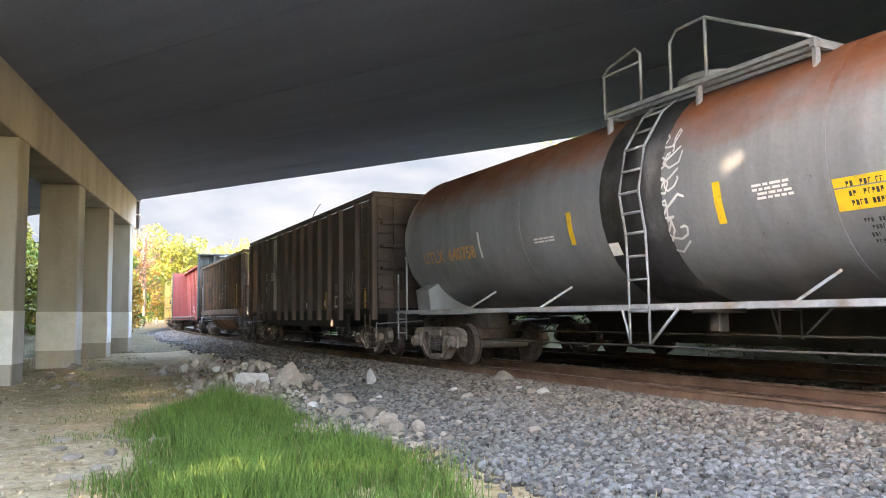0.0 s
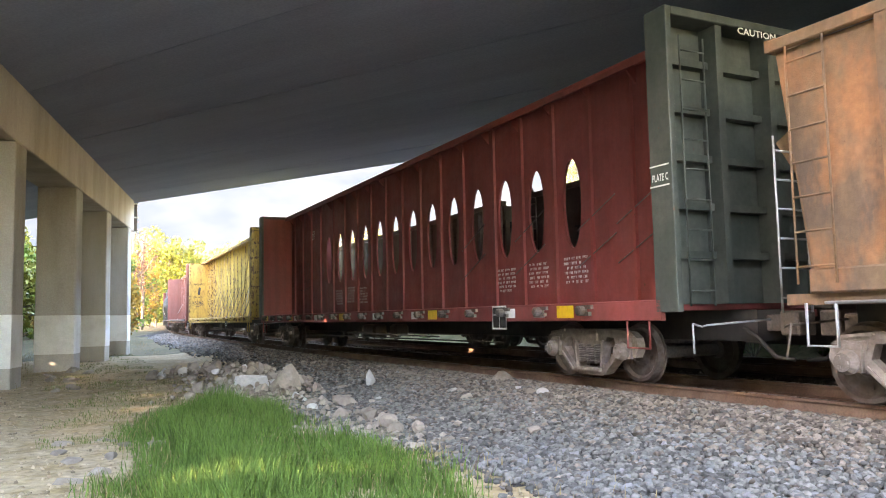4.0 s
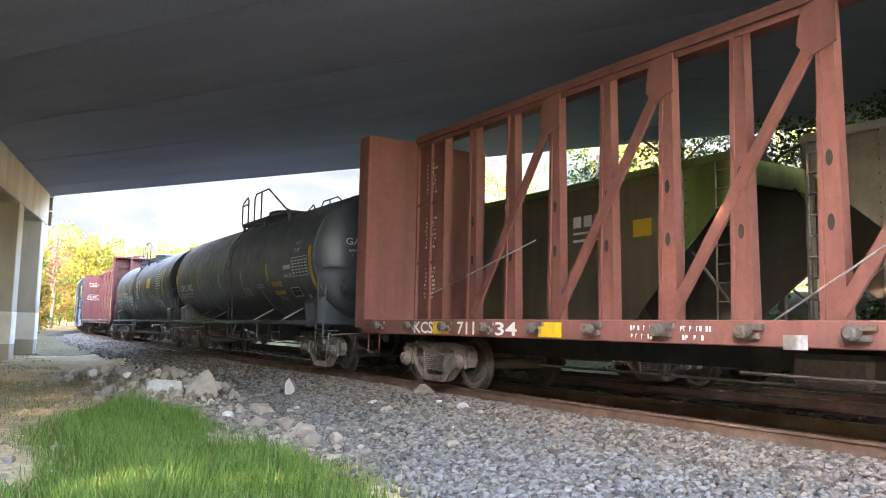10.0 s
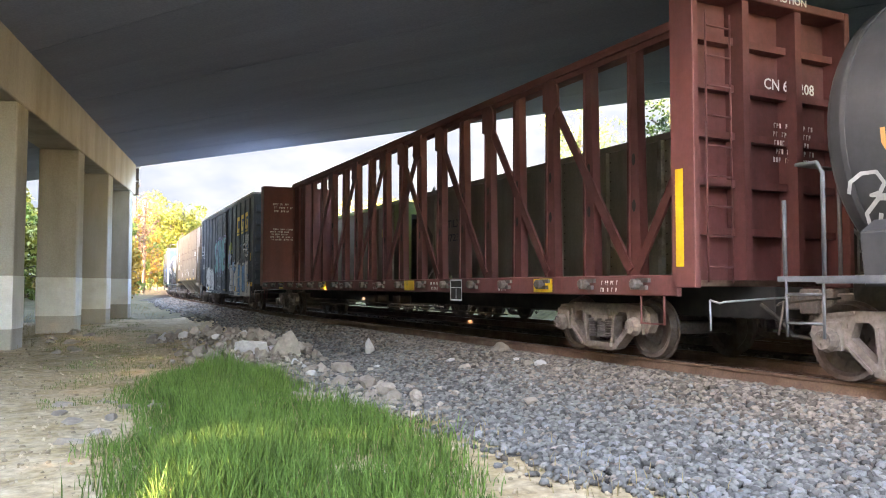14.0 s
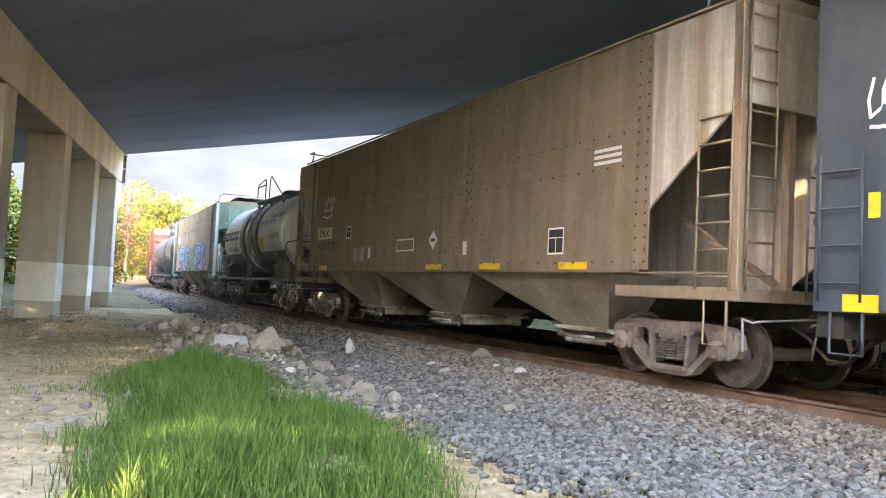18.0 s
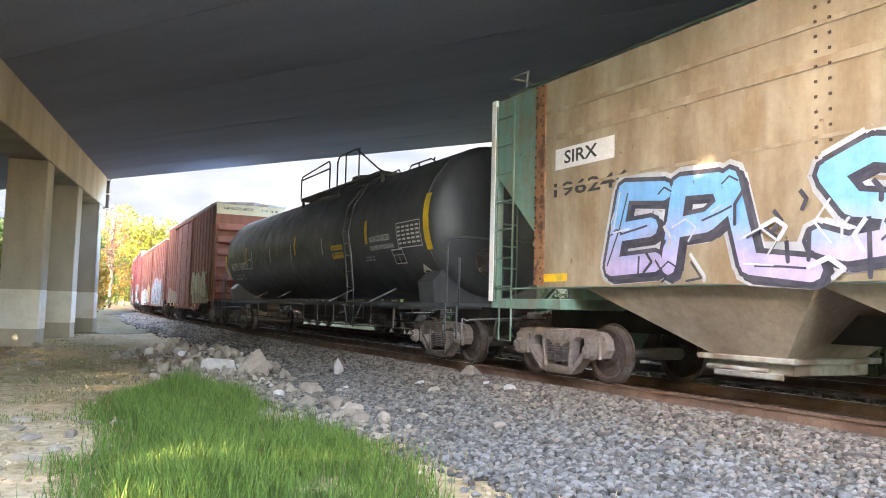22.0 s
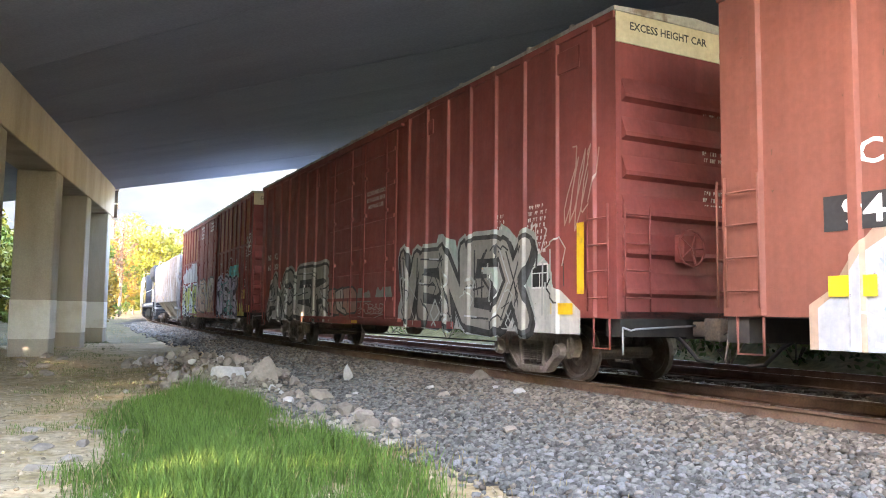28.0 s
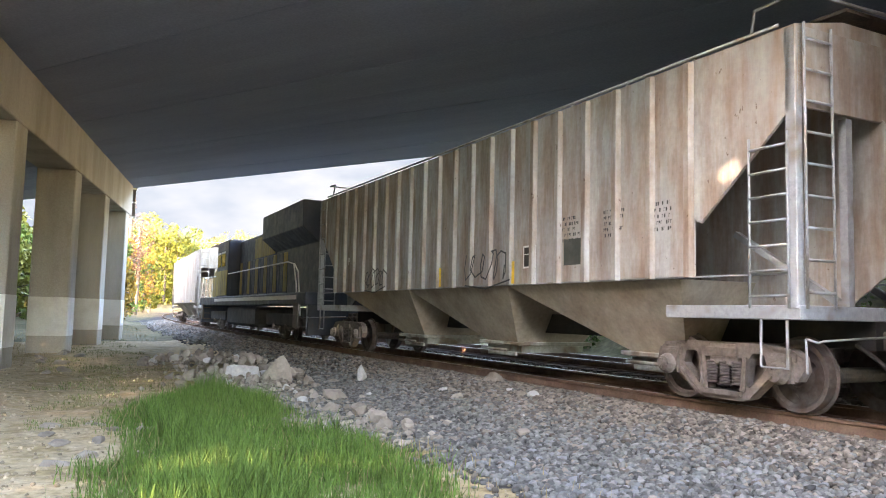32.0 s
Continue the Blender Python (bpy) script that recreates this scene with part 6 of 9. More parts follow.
for ln in [[(-9.4, -0.7, 1.7), (-6.5, -0.45, 2.55)], [(-2.0, -0.6, 1.2), (0.2, -0.4, 2.6)]]:
    tubes("load_cable", [ln], 0.012, M_greyfit, car6)

car9, hl, bx = centrebeam("deep red lumber car with an open diagonal frame", 155.3, 178.94, M_cbbrown2, M_cbbrown2, 5.08, deck=M_wood, chord=0.36)
panels(car9, -bx, -9.6, 5.08, M_cbbrown2, M_cbbrown2, 2)
x_frame(car9, bx, 5.08, M_cbbrown2, -0.4, -7, 9)
reflectors(car9, sl, (8.3, 2.9, -3.5, -8.4), 0.95, 1.17, 0.55)
plates(car9, "reflector", [(11.36, 11.5, 1.3, 2.55)], flat_side(1.502), M_yellow, 0.004)
lettering(car9, "CN 626208", front_end(bx + 0.2), 0.0, 3.75, 1.0, 0.16, M_white)
lettering(car9, "CAUTION", front_end(bx + 0.421), -0.1, 4.9, 0.7, 0.1, M_white)
small_print(car9, front_end(bx + 0.2), 0.1, 3.3, 0.9, 5, 0.07, M_white)
data_box(car9, flat_side(1.52), 5.0, 0.76, 0.5, 0.42)
small_print(car9, lambda u, v, d: (-bx + 0.004 + d, u, v), -1.2, 4.3, 0.9, 3, 0.08, M_white)
small_print(car9, lambda u, v, d: (-bx + 0.004 + d, u, v), -1.25, 3.3, 1.0, 5, 0.06, M_white)
for x in (-6.5, -2.0, 0.6, 4.0, 6.8, 9.8):
    small_print(car9, sl, x, 1.13, 0.4, 2, 0.06, M_white)


# ---- box cars ----
M_boxblue = mat("dark_blue_boxcar_paint", (0.035, 0.048, 0.065), 0.55, 0, 0.1, 14, second=(0.055, 0.062, 0.065), amount=0.45, size=0.8, sharp=0.4, stretch=(1, 1, 0.3), bump=0.1)
M_boxrust = mat("rust_orange_boxcar_paint", (0.26, 0.085, 0.045), 0.7, 0, 0.12, 14, second=(0.19, 0.065, 0.04), amount=0.45, size=0.8, sharp=0.4, stretch=(1, 1, 0.3), bump=0.12)
M_boxred = mat("red_brown_boxcar_paint", (0.24, 0.076, 0.05), 0.65, 0, 0.1, 14, second=(0.18, 0.06, 0.041), amount=0.4, size=0.8, sharp=0.4, stretch=(1, 1, 0.3), bump=0.1)
M_boxred2 = mat("red_boxcar_paint", (0.27, 0.062, 0.052), 0.6, 0, 0.1, 14, second=(0.20, 0.052, 0.045), amount=0.4, size=0.7, sharp=0.4, stretch=(1, 1, 0.3), bump=0.1)
M_boxred3 = mat("streaked_red_boxcar_paint", (0.24, 0.04, 0.033), 0.55, 0, 0.12, 14, second=(0.17, 0.036, 0.03), amount=0.4, size=0.7, sharp=0.4, stretch=(1, 1, 0.3), bump=0.1)
M_boxfade = mat("orange_faded_paint", (0.31, 0.10, 0.035), 0.65, 0, 0.1, 12, second=(0.26, 0.06, 0.03), amount=0.5, size=1.2, sharp=0.3, stretch=(3, 1, 0.18), third=(0.40, 0.18, 0.05), third_amount=0.2, third_size=1.6, bump=0.1)
M_cream = mat("cream_end_panel", (0.62, 0.55, 0.38), 0.6, 0, 0.1, 14, second=(0.45, 0.38, 0.26), amount=0.3, size=1.2, sharp=0.3)
M_roof = mat("galvanised_roof", (0.45, 0.45, 0.44), 0.5, 0.4, 0.2, 14, second=(0.25, 0.2, 0.17), amount=0.35, size=1.5)


def boxcar(label, front, back, centres, h, z0, paint, door, ribs, drop=None, name="boxcar", end_panel=None, fade=None, door_rows=(), corrugated=False, w=1.5):
    """door: (x0, x1[, xmid]); drop: how far the side skirt hangs between the bogies."""
    car, hl = new_car(name, label, "boxcar", front, back, centres)
    xk = centres / 2 - 1.9
    POSTS[car.name] = (w, list(ribs), 0.05)
    bm = bmesh.new()
    out = [(-hl, z0), (-xk - 0.7, z0), (-xk, z0 - (drop or 0)), (xk, z0 - (drop or 0)), (xk + 0.7, z0), (hl, z0), (hl, h - 0.06), (-hl, h - 0.06)]
    for s in (-1, 1):
        b2 = bmesh.new()
        prism(b2, out, "y", min(s * (w - 0.06), s * w), max(s * (w - 0.06), s * w))
        part("side_wall", b2, paint, car)
    bm.free()
    boxpart("floor", (-hl, hl, -w + 0.06, w - 0.06, z0 - 0.02, z0 + 0.1), M_black, car)
    bm = bmesh.new()
    prism(bm, [(-w - 0.05, h - 0.06), (w + 0.05, h - 0.06), (w + 0.05, h), (0, h + 0.1), (-w - 0.05, h)], "x", -hl - 0.04, hl + 0.04)
    part("roof", bm, M_roof, car, "galvanised ribbed roof")
    for x in np.arange(-hl + 0.6, hl, 1.15):
        joined("roof_rib", [(x - 0.04, x + 0.04, -w - 0.055, w + 0.055, h - 0.03, h + 0.035)], M_roof, car)
    for x in ribs:
        bm = bmesh.new()
        zb = z0 - (drop or 0) * (1 if abs(x) < xk - 0.1 else 0)
        prism(bm, [(x - 0.08, -w - 0.001), (x - 0.05, -w - 0.05), (x + 0.05, -w - 0.05), (x + 0.08, -w - 0.001)], "z", zb + 0.02, h - 0.1)
        prism(bm, [(x - 0.08, w + 0.001), (x - 0.05, w + 0.05), (x + 0.05, w + 0.05), (x + 0.08, w + 0.001)], "z", zb + 0.02, h - 0.1)
        sides("side_post", bm, paint, car)
    boxpart("top_rail", (-hl, hl, -w - 0.04, -w - 0.001, h - 0.16, h - 0.06), paint, car)
    boxpart("bottom_rail", (-xk + 0.1, xk - 0.1, -w - 0.035, -w - 0.001, z0 - (drop or 0), z0 - (drop or 0) + 0.14), paint, car)
    # ends with pressed ribs
    for s in (1, -1):
        x = s * hl
        boxpart("end_wall", (min(x, x - s * 0.06), max(x, x - s * 0.06), -w + 0.06, w - 0.06, z0, h - 0.06), paint, car)
        zz = z0 + 0.3
        while zz < h - (0.95 if end_panel else 0.35):
            bm = bmesh.new()
            prism(bm, [(zz, x), (zz + 0.05, x + s * 0.09), (zz + 0.11, x + s * 0.09), (zz + 0.34, x)][::1], "y", -w + 0.1, w - 0.1)
            for v in bm.verts:
                v.co.x, v.co.z = v.co.z, v.co.x
            part("end_rib", bm, paint, car)
            zz += 0.55
        if end_panel:
            boxpart("end_panel", (min(x, x + s * 0.02), max(x, x + s * 0.02), -w, w, h - 0.5, h - 0.02), end_panel, car, "pale painted panel under the roof")
        ladder(car, x + s * 0.12, x + s * 0.12, -w + 0.05, z0 + 0.1, z0 + 1.6, 4, paint, y1=-w + 0.5)
        ladder(car, x - s * 0.55, x - s * 0.1, -w - 0.07, z0 + 0.1, z0 + 1.6, 4, paint)
        stirrup(car, x - s * 0.35, -w + 0.02, z0, paint, 0.42)
        joined("end_sill", [(min(x, x - s * 0.3), max(x, x - s * 0.3), -w + 0.06, w - 0.06, 0.75, z0 - 0.02)], M_black, car)
    brake_wheel(car, hl + 0.3, -0.4, 2.0, paint)
    # door
    dx0, dx1 = door[0], door[1]
    dz0 = z0 - (drop or 0) + 0.2
    dl = [boxpart("door", (dx0, dx1 if len(door) == 2 else door[2] - 0.01, -w - 0.09, -w - 0.04, dz0, h - 0.28), fade or paint, car, bevel=0.01)]
    if len(door) == 3:
        dl.append(boxpart("door", (door[2] + 0.01, dx1, -w - 0.09, -w - 0.04, dz0, h - 0.28), fade or paint, car, bevel=0.01))
    if corrugated:
        zz = dz0 + 0.2
        while zz < h - 0.45:
            boxpart("door_rib", (dx0 + 0.08, dx1 - 0.08, -w - 0.115, -w - 0.09, zz, zz + 0.07), paint, dl[0], bevel=0.01)
            zz += 0.24
    for z in door_rows:
        boxpart("door_bar", (dx0 + 0.02, dx1 - 0.02, -w - 0.12, -w - 0.09, z - 0.04, z + 0.04), paint, dl[0])
    joined("door_track", [(dx0 - 2.2, dx1 + 0.3, -w - 0.13, -w - 0.03, dz0 - 0.1, dz0 - 0.03), (dx0 - 2.2, dx1 + 0.3, -w - 0.12, -w - 0.03, h - 0.26, h - 0.2)], paint, car)
    for k in ((0.25, 0.75) if len(door) == 2 else (0.1, 0.4, 0.6, 0.9)):
        x = dx0 + (dx1 - dx0) * k
        tubes("locking_rod", [[(x, -w - 0.13, dz0 - 0.05), (x, -w - 0.13, h - 0.3)]], 0.018, paint, car)
        joined("rod_bracket", [(x - 0.07, x + 0.07, -w - 0.14, -w - 0.09, z - 0.04, z + 0.04) for z in (dz0 + 0.4, dz0 + 1.3, dz0 + 2.4, dz0 + 3.3)], paint, car)
    underbody(car, hl, centres)
    couplers(car, hl)
    return car, hl, flat_side(w)


ribs = lambda a, b, c, d, n, m: [a + (b - a) * i / n for i in range(n + 1)] + [c + (d - c) * i / m for i in range(m + 1)]
car10, hl, sf = boxcar("dark blue boxcar covered in graffiti along its lower side", 180.25, 196.0, 10.9, 4.92, 1.02, M_boxblue, (-1.75, 1.45), ribs(-7.1, -2.45, 2.75, 7.15, 4, 4), drop=0.36, corrugated=True)
# big yellow owner's mark: plain slabs
for x, z in ((4.45, 3.42), (5.42, 3.45), (6.4, 3.48)):
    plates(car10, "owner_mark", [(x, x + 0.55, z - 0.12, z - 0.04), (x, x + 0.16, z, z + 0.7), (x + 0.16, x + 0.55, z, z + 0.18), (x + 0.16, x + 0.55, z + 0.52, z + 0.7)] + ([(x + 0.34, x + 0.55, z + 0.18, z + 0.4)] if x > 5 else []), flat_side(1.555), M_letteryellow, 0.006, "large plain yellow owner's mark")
lettering(car10, "C S X T", sf, -6.95, 2.6, 1.15, 0.26, M_white)
lettering(car10, "135 075", sf, -6.95, 2.0, 1.15, 0.26, M_white)
plates(car10, "reflector", [(-7.3, -7.1, 1.95, 2.2)], sf, M_yellow, 0.006)
plates(car10, "reflector", [(7.2, 7.5, 2.1, 2.45)], sf, M_yellow, 0.006)
reflectors(car10, flat_side(1.535), (-4.6, 0.9, 3.9), 0.8, 0.98, 0.5)
reflectors(car10, sf, (6.9, 7.55, -7.3), 1.03, 1.2, 0.5)
blotch(car10, sf, -5.6, -2.5, 0.68, 2.2, (0.62, 0.62, 0.58), 4, label="pale sprayed background")
blotch(car10, sf, 2.1, 7.3, 0.6, 2.3, (0.55, 0.57, 0.57), 7, label="pale sprayed background")
throwup(car10, sf, 7, -5.4, -2.8, 0.85, 2.05, [(0.66, 0.66, 0.62), (0.58, 0.58, 0.54)], (0.10, 0.10, 0.10), None, 5, 0.01, 0.035)
graffiti(car10, flat_side(1.618), "SIMWE", -1.6, 1.6, 1.7, 3.4, [(0.11, 0.36, 0.35), (0.14, 0.40, 0.38), (0.10, 0.33, 0.36)], (0.03, 0.03, 0.04), 0.38, 3, (0.23, 0.19, 0.34), lean=0.5)
blotch(car10, sf, 1.8, 2.95, 2.55, 3.15, (0.45, 0.50, 0.08), 21, 0.0045, 0.5)
throwup(car10, sf, 3, 1.75, 2.7, 1.75, 2.65, [(0.14, 0.50, 0.50), (0.3, 0.36, 0.5)], (0.62, 0.62, 0.62), None, 9, 0.008, 0.04)
throwup(car10, sf, 10, 2.6, 7.0, 0.72, 2.1, [(0.60, 0.62, 0.62), (0.50, 0.52, 0.52), (0.14, 0.28, 0.52)], (0.2, 0.2, 0.22), None, 8, 0.012, 0.03)
slashes(car10, flat_side(1.618), -1.5, 1.5, 1.7, 3.3, [(0.03, 0.03, 0.035), (0.24, 0.19, 0.36), (0.4, 0.55, 0.55)], 12, 71)
slashes(car10, sf, 2.0, 7.2, 0.75, 2.9, [(0.06, 0.06, 0.07), (0.5, 0.5, 0.48), (0.12, 0.24, 0.44)], 10, 72)
slashes(car10, sf, -5.5, -2.6, 0.75, 2.1, [(0.08, 0.08, 0.08), (0.48, 0.48, 0.45)], 14, 73)
scribble(car10, sf, 2.6, 3.5, 0.65, 1.1, (0.05, 0.05, 0.05), 0.03, 6, 33, 2)
scribble(car10, flat_side(1.619), -1.0, 1.0, 1.45, 1.85, (0.45, 0.42, 0.55), 0.025, 8, 34)
scribble(car10, sf, 5.9, 7.1, 2.7, 3.3, (0.75, 0.75, 0.74), 0.05, 6, 3)
scribble(car10, sf, 5.9, 7.1, 2.3, 2.7, (0.75, 0.75, 0.74), 0.04, 5, 13)
scribble(car10, sf, -7.3, -6.4, 2.9, 3.4, (0.7, 0.7, 0.7), 0.04, 4, 4)
scribble(car10, sf, -3.2, -2.6, 0.9, 1.4, (0.75, 0.75, 0.74), 0.03, 4, 5)
scribble(car10, flat_side(1.6), -1.3, 0.5, 0.75, 1.05, (0.5, 0.5, 0.5), 0.025, 6, 6)
plates(car10, "paint_patch", [(3.05, 3.7, 1.75, 2.15)], sf, spray((0.25, 0.42, 0.62)), 0.03)
data_box(car10, sf, 4.2, 1.72, 0.5, 0.38)

car15, hl, sf = boxcar("rust-orange high boxcar with a cream panel on its end", 267.1, 282.5, 11.8, 5.42, 1.12, M_boxrust, (-2.35, 1.7), ribs(-7.0, -2.8, 2.2, 7.1, 5, 6), drop=0.42, end_panel=M_cream, corrugated=True)
reflectors(car15, flat_side(1.54), (-5.3, -3.9, -2.4, -0.8, 1.2, 3.4), 0.82, 0.96, 0.32)
plates(car15, "reflector", [(7.3, 7.5, 1.2, 2.5)], sf, M_yellow, 0.02)
blotch(car15, sf, 1.9, 6.6, 1.0, 2.7, (0.30, 0.24, 0.12), 5, label="faded olive sprayed background")
throwup(car15, sf, 8, 2.0, 6.3, 1.3, 2.5, [(0.50, 0.40, 0.24), (0.42, 0.36, 0.22)], (0.25, 0.20, 0.11), None, 6, 0.01, 0.05)
blotch(car15, sf, -6.9, -2.8, 0.95, 1.9, (0.30, 0.20, 0.12), 8)
lettering(car15, "CAR EXCESS HEIGHT", front_end(hl + 0.022), -1.2, 5.12, 1.3, 0.12, M_ink)
small_print(car15, front_end(hl + 0.022), 0.4, 5.22, 0.8, 1, 0.1, M_ink)
data_box(car15, sf, 3.3, 1.45, 0.4, 0.35)
small_print(car15, sf, 5.7, 1.6, 0.6, 4, 0.06, M_white)
small_print(car15, sf, -6.9, 2.4, 0.8, 2, 0.06, M_white)

M_glass0 = mat("dark_blue_patch", (0.05, 0.07, 0.10), 0.5, 0, 0.4, 14, bump=0)
car16, hl, sf = boxcar("long red-brown boxcar with a whitewashed graffiti-covered lower half", 283.5, 303.1, 14.0, 4.95, 1.05, M_boxred, (-2.1, 0.9), ribs(-9.3, -2.5, 1.3, 9.3, 6, 7), drop=0.35, corrugated=True)
blotch(car16, sf, -8.7, -2.0, 0.72, 2.35, (0.40, 0.27, 0.19), 25, 0.0038, 0.12, label="tan overspray along the whitewash")
blotch(car16, sf, -8.6, -2.0, 0.72, 2.15, (0.42, 0.44, 0.47), 5, 0.0045, 0.1, label="pale whitewashed background")
blotch(car16, sf, 0.85, 9.6, 0.72, 2.85, (0.30, 0.16, 0.10), 29, 0.0038, 0.2, label="tan overspray along the whitewash")
blotch(car16, sf, 0.85, 9.6, 0.72, 2.55, (0.22, 0.17, 0.13, 0.11, 0.15, 0.19, 0.85, 1.6), 9, label="pale sprayed background")
blotch(car16, flat_side(1.6), -2.0, 0.85, 0.95, 2.35, (0.27, 0.15, 0.10), 14, 0.02, 0.3)
for x0, x1, z0, z1, rgb, k in ((-1.95, -0.9, 0.95, 1.7, (0.46, 0.40, 0.33), 51), (-1.3, -0.3, 1.55, 2.3, (0.42, 0.35, 0.10), 52), (-0.5, 0.8, 0.95, 1.5, (0.44, 0.30, 0.22), 53), (-1.1, -0.5, 0.95, 1.6, (0.40, 0.36, 0.08), 54), (0.0, 0.8, 1.5, 2.2, (0.38, 0.30, 0.22), 55)):
    blotch(car16, flat_side(1.6), x0, x1, z0, z1, rgb, k, 0.03 + 0.001 * (k - 50), 0.5)
for k in range(7):
    scribble(car16, flat_side(1.6), -1.9 + 0.37 * k, -1.4 + 0.37 * k, 1.0 + 0.1 * (k % 3), 1.7 + 0.15 * (k % 4), ((0.12, 0.07, 0.045), (0.5, 0.46, 0.4))[k % 2], 0.025, 2, 60 + k)
graffiti(car16, sf, "AZK", 1.2, 7.4, 0.85, 2.5, [(0.13, 0.19, 0.26, 0.20, 0.26, 0.32, 1.3, 2.0)], (0.33, 0.30, 0.26), 0.6, 4, (0.34, 0.24, 0.2), lean=0.4, base=0.008)
for k in range(6):
    scribble(car16, sf, -8.0 + 1.0 * k, -7.2 + 1.0 * k, 0.85, 1.6 + 0.1 * (k % 3), ((0.66, 0.67, 0.68), (0.34, 0.42, 0.52))[k % 2], 0.05, 2, 80 + k)
plates(car16, "dark_patch", [(-4.9, -4.3, 1.35, 1.85)], sf, M_glass0, 0.012)
slashes(car16, sf, -8.3, -2.1, 0.8, 2.0, [(0.30, 0.36, 0.44), (0.55, 0.56, 0.57), (0.28, 0.15, 0.09)], 16, 76, 0.012)
slashes(car16, sf, 1.2, 9.0, 0.8, 2.4, [(0.14, 0.19, 0.26), (0.36, 0.36, 0.35)], 9, 77)
slashes(car16, flat_side(1.6), -1.9, 0.8, 1.0, 2.3, [(0.12, 0.07, 0.045), (0.46, 0.42, 0.36), (0.40, 0.34, 0.09)], 14, 78)
lettering(car16, "CI", sf, -8.12, 2.55, 0.35, 0.26, M_white)
lettering(car16, "RR", sf, -7.5, 2.55, 0.38, 0.26, M_white)
plates(car16, "number_ground", [(-8.5, -6.8, 1.92, 2.28)], sf, M_ink, 0.012)
lettering(car16, "94", sf, -8.3, 1.97, 0.45, 0.28, M_white, 0.018)
lettering(car16, "014", sf, -7.55, 1.97, 0.62, 0.28, M_white, 0.018)
plates(car16, "reflector", [(-8.46, -7.95, 1.26, 1.47)], sf, M_yellow, 0.03)
plates(car16, "reflector", [(7.75, 8.25, 1.2, 1.5)], sf, M_yellow, 0.03)
reflectors(car16, sf, (-6.6, 2.6, 5.0, -3.3), 1.05, 1.2, 0.5)
data_box(car16, sf, 6.0, 1.5, 0.5, 0.4)
small_print(car16, sf, 8.3, 2.3, 0.6, 4, 0.07, M_white)
scribble(car16, sf, 7.8, 9.2, 3.0, 3.7, (0.42, 0.25, 0.2), 0.03, 4, 6)

car17, hl, sf = boxcar("red high boxcar with large silver and black graffiti", 304.9, 323.7, 13.5, 5.4, 1.0, M_boxred2, (-2.1, 2.15, 0.1), ribs(-8.9, -2.6, 2.65, 8.9, 7, 7), drop=0.25, end_panel=M_cream, door_rows=(1.35, 2.0, 2.6, 3.2, 3.95, 4.7))
blotch(car17, sf, 2.2, 8.6, 0.76, 1.7, (0.58, 0.57, 0.53), 6, label="silver sprayed background")
blotch(car17, sf, -8.5, -2.1, 0.78, 1.9, (0.50, 0.48, 0.45), 41, 0.0045, 0.2)
graffiti(car17, sf, "ACER", -8.4, -2.05, 0.78, 2.35, [(0.40, 0.385, 0.35), (0.34, 0.325, 0.295)], (0.02, 0.02, 0.02), 0.5, 3, (0.46, 0.45, 0.43), lean=0.3, base=0.008)
blotch(car17, sf, 2.2, 8.3, 0.78, 2.6, (0.46, 0.56, 0.50), 43, 0.0042, 0.35)
graffiti(car17, sf, "VENEX", 2.25, 7.3, 0.74, 2.4, [(0.36, 0.335, 0.29), (0.30, 0.275, 0.24)], (0.02, 0.02, 0.02), 0.5, 5, (0.42, 0.45, 0.42), lean=0.3, base=0.008)
throwup(car17, flat_side(1.6), 3, -1.9, -0.2, 0.95, 1.75, [(0.40, 0.22, 0.18), (0.48, 0.42, 0.38)], (0.05, 0.04, 0.04), None, 8, 0.006, 0.05)
slashes(car17, sf, -8.4, -2.1, 0.8, 2.2, [(0.02, 0.02, 0.02), (0.5, 0.49, 0.46)], 20, 79)
slashes(car17, sf, 2.3, 8.3, 0.8, 2.3, [(0.02, 0.02, 0.02), (0.48, 0.50, 0.47)], 22, 80)
blotch(car17, flat_side(1.6), 0.0, 0.9, 1.28, 1.62, (0.25, 0.24, 0.21), 46, 0.006, 0.5, label="pale green-grey paint remnant")
blotch(car17, flat_side(1.6), 1.15, 2.1, 1.32, 1.62, (0.25, 0.29, 0.26), 47, 0.006, 0.5, label="pale green-grey paint remnant")
scribble(car17, flat_side(1.6), 0.1, 1.7, 1.0, 1.25, (0.40, 0.34, 0.31), 0.018, 5, 8, 2)
lettering(car17, "NO", sf, -8.55, 2.75, 0.42, 0.2, M_white)
lettering(car17, "KL", sf, -7.75, 2.75, 0.4, 0.2, M_white)
lettering(car17, "601", sf, -8.55, 2.4, 0.5, 0.2, M_white)
lettering(car17, "378", sf, -7.75, 2.4, 0.5, 0.2, M_white)
dsf = flat_side(1.59)
for k, txt in enumerate(("CLOSE AND LOCK", "BOTH DOORS BEFORE", "MOVING CAR")):
    lettering(car17, txt, dsf, 0.55 + 0.1 * (k == 2), 3.8 - k * 0.16, 1.15 - 0.25 * (k == 2), 0.1, M_white, 0.02)
small_print(car17, sf, 6.25, 2.75, 0.3, 8, 0.06, M_white)
small_print(car17, sf, 7.2, 2.8, 0.6, 8, 0.06, M_white)
plates(car17, "reflector", [(8.55, 8.72, 1.35, 2.4)], sf, M_yellow, 0.03)
reflectors(car17, sf, (2.9, 5.75), 1.35, 1.9, 0.14)
plates(car17, "reflector", [(7.9, 8.45, 1.05, 1.22)], sf, M_yellow, 0.03)
reflectors(car17, flat_side(1.54), (-0.3,), 0.78, 0.9, 0.4)
data_box(car17, sf, 7.35, 1.45, 0.45, 0.4)
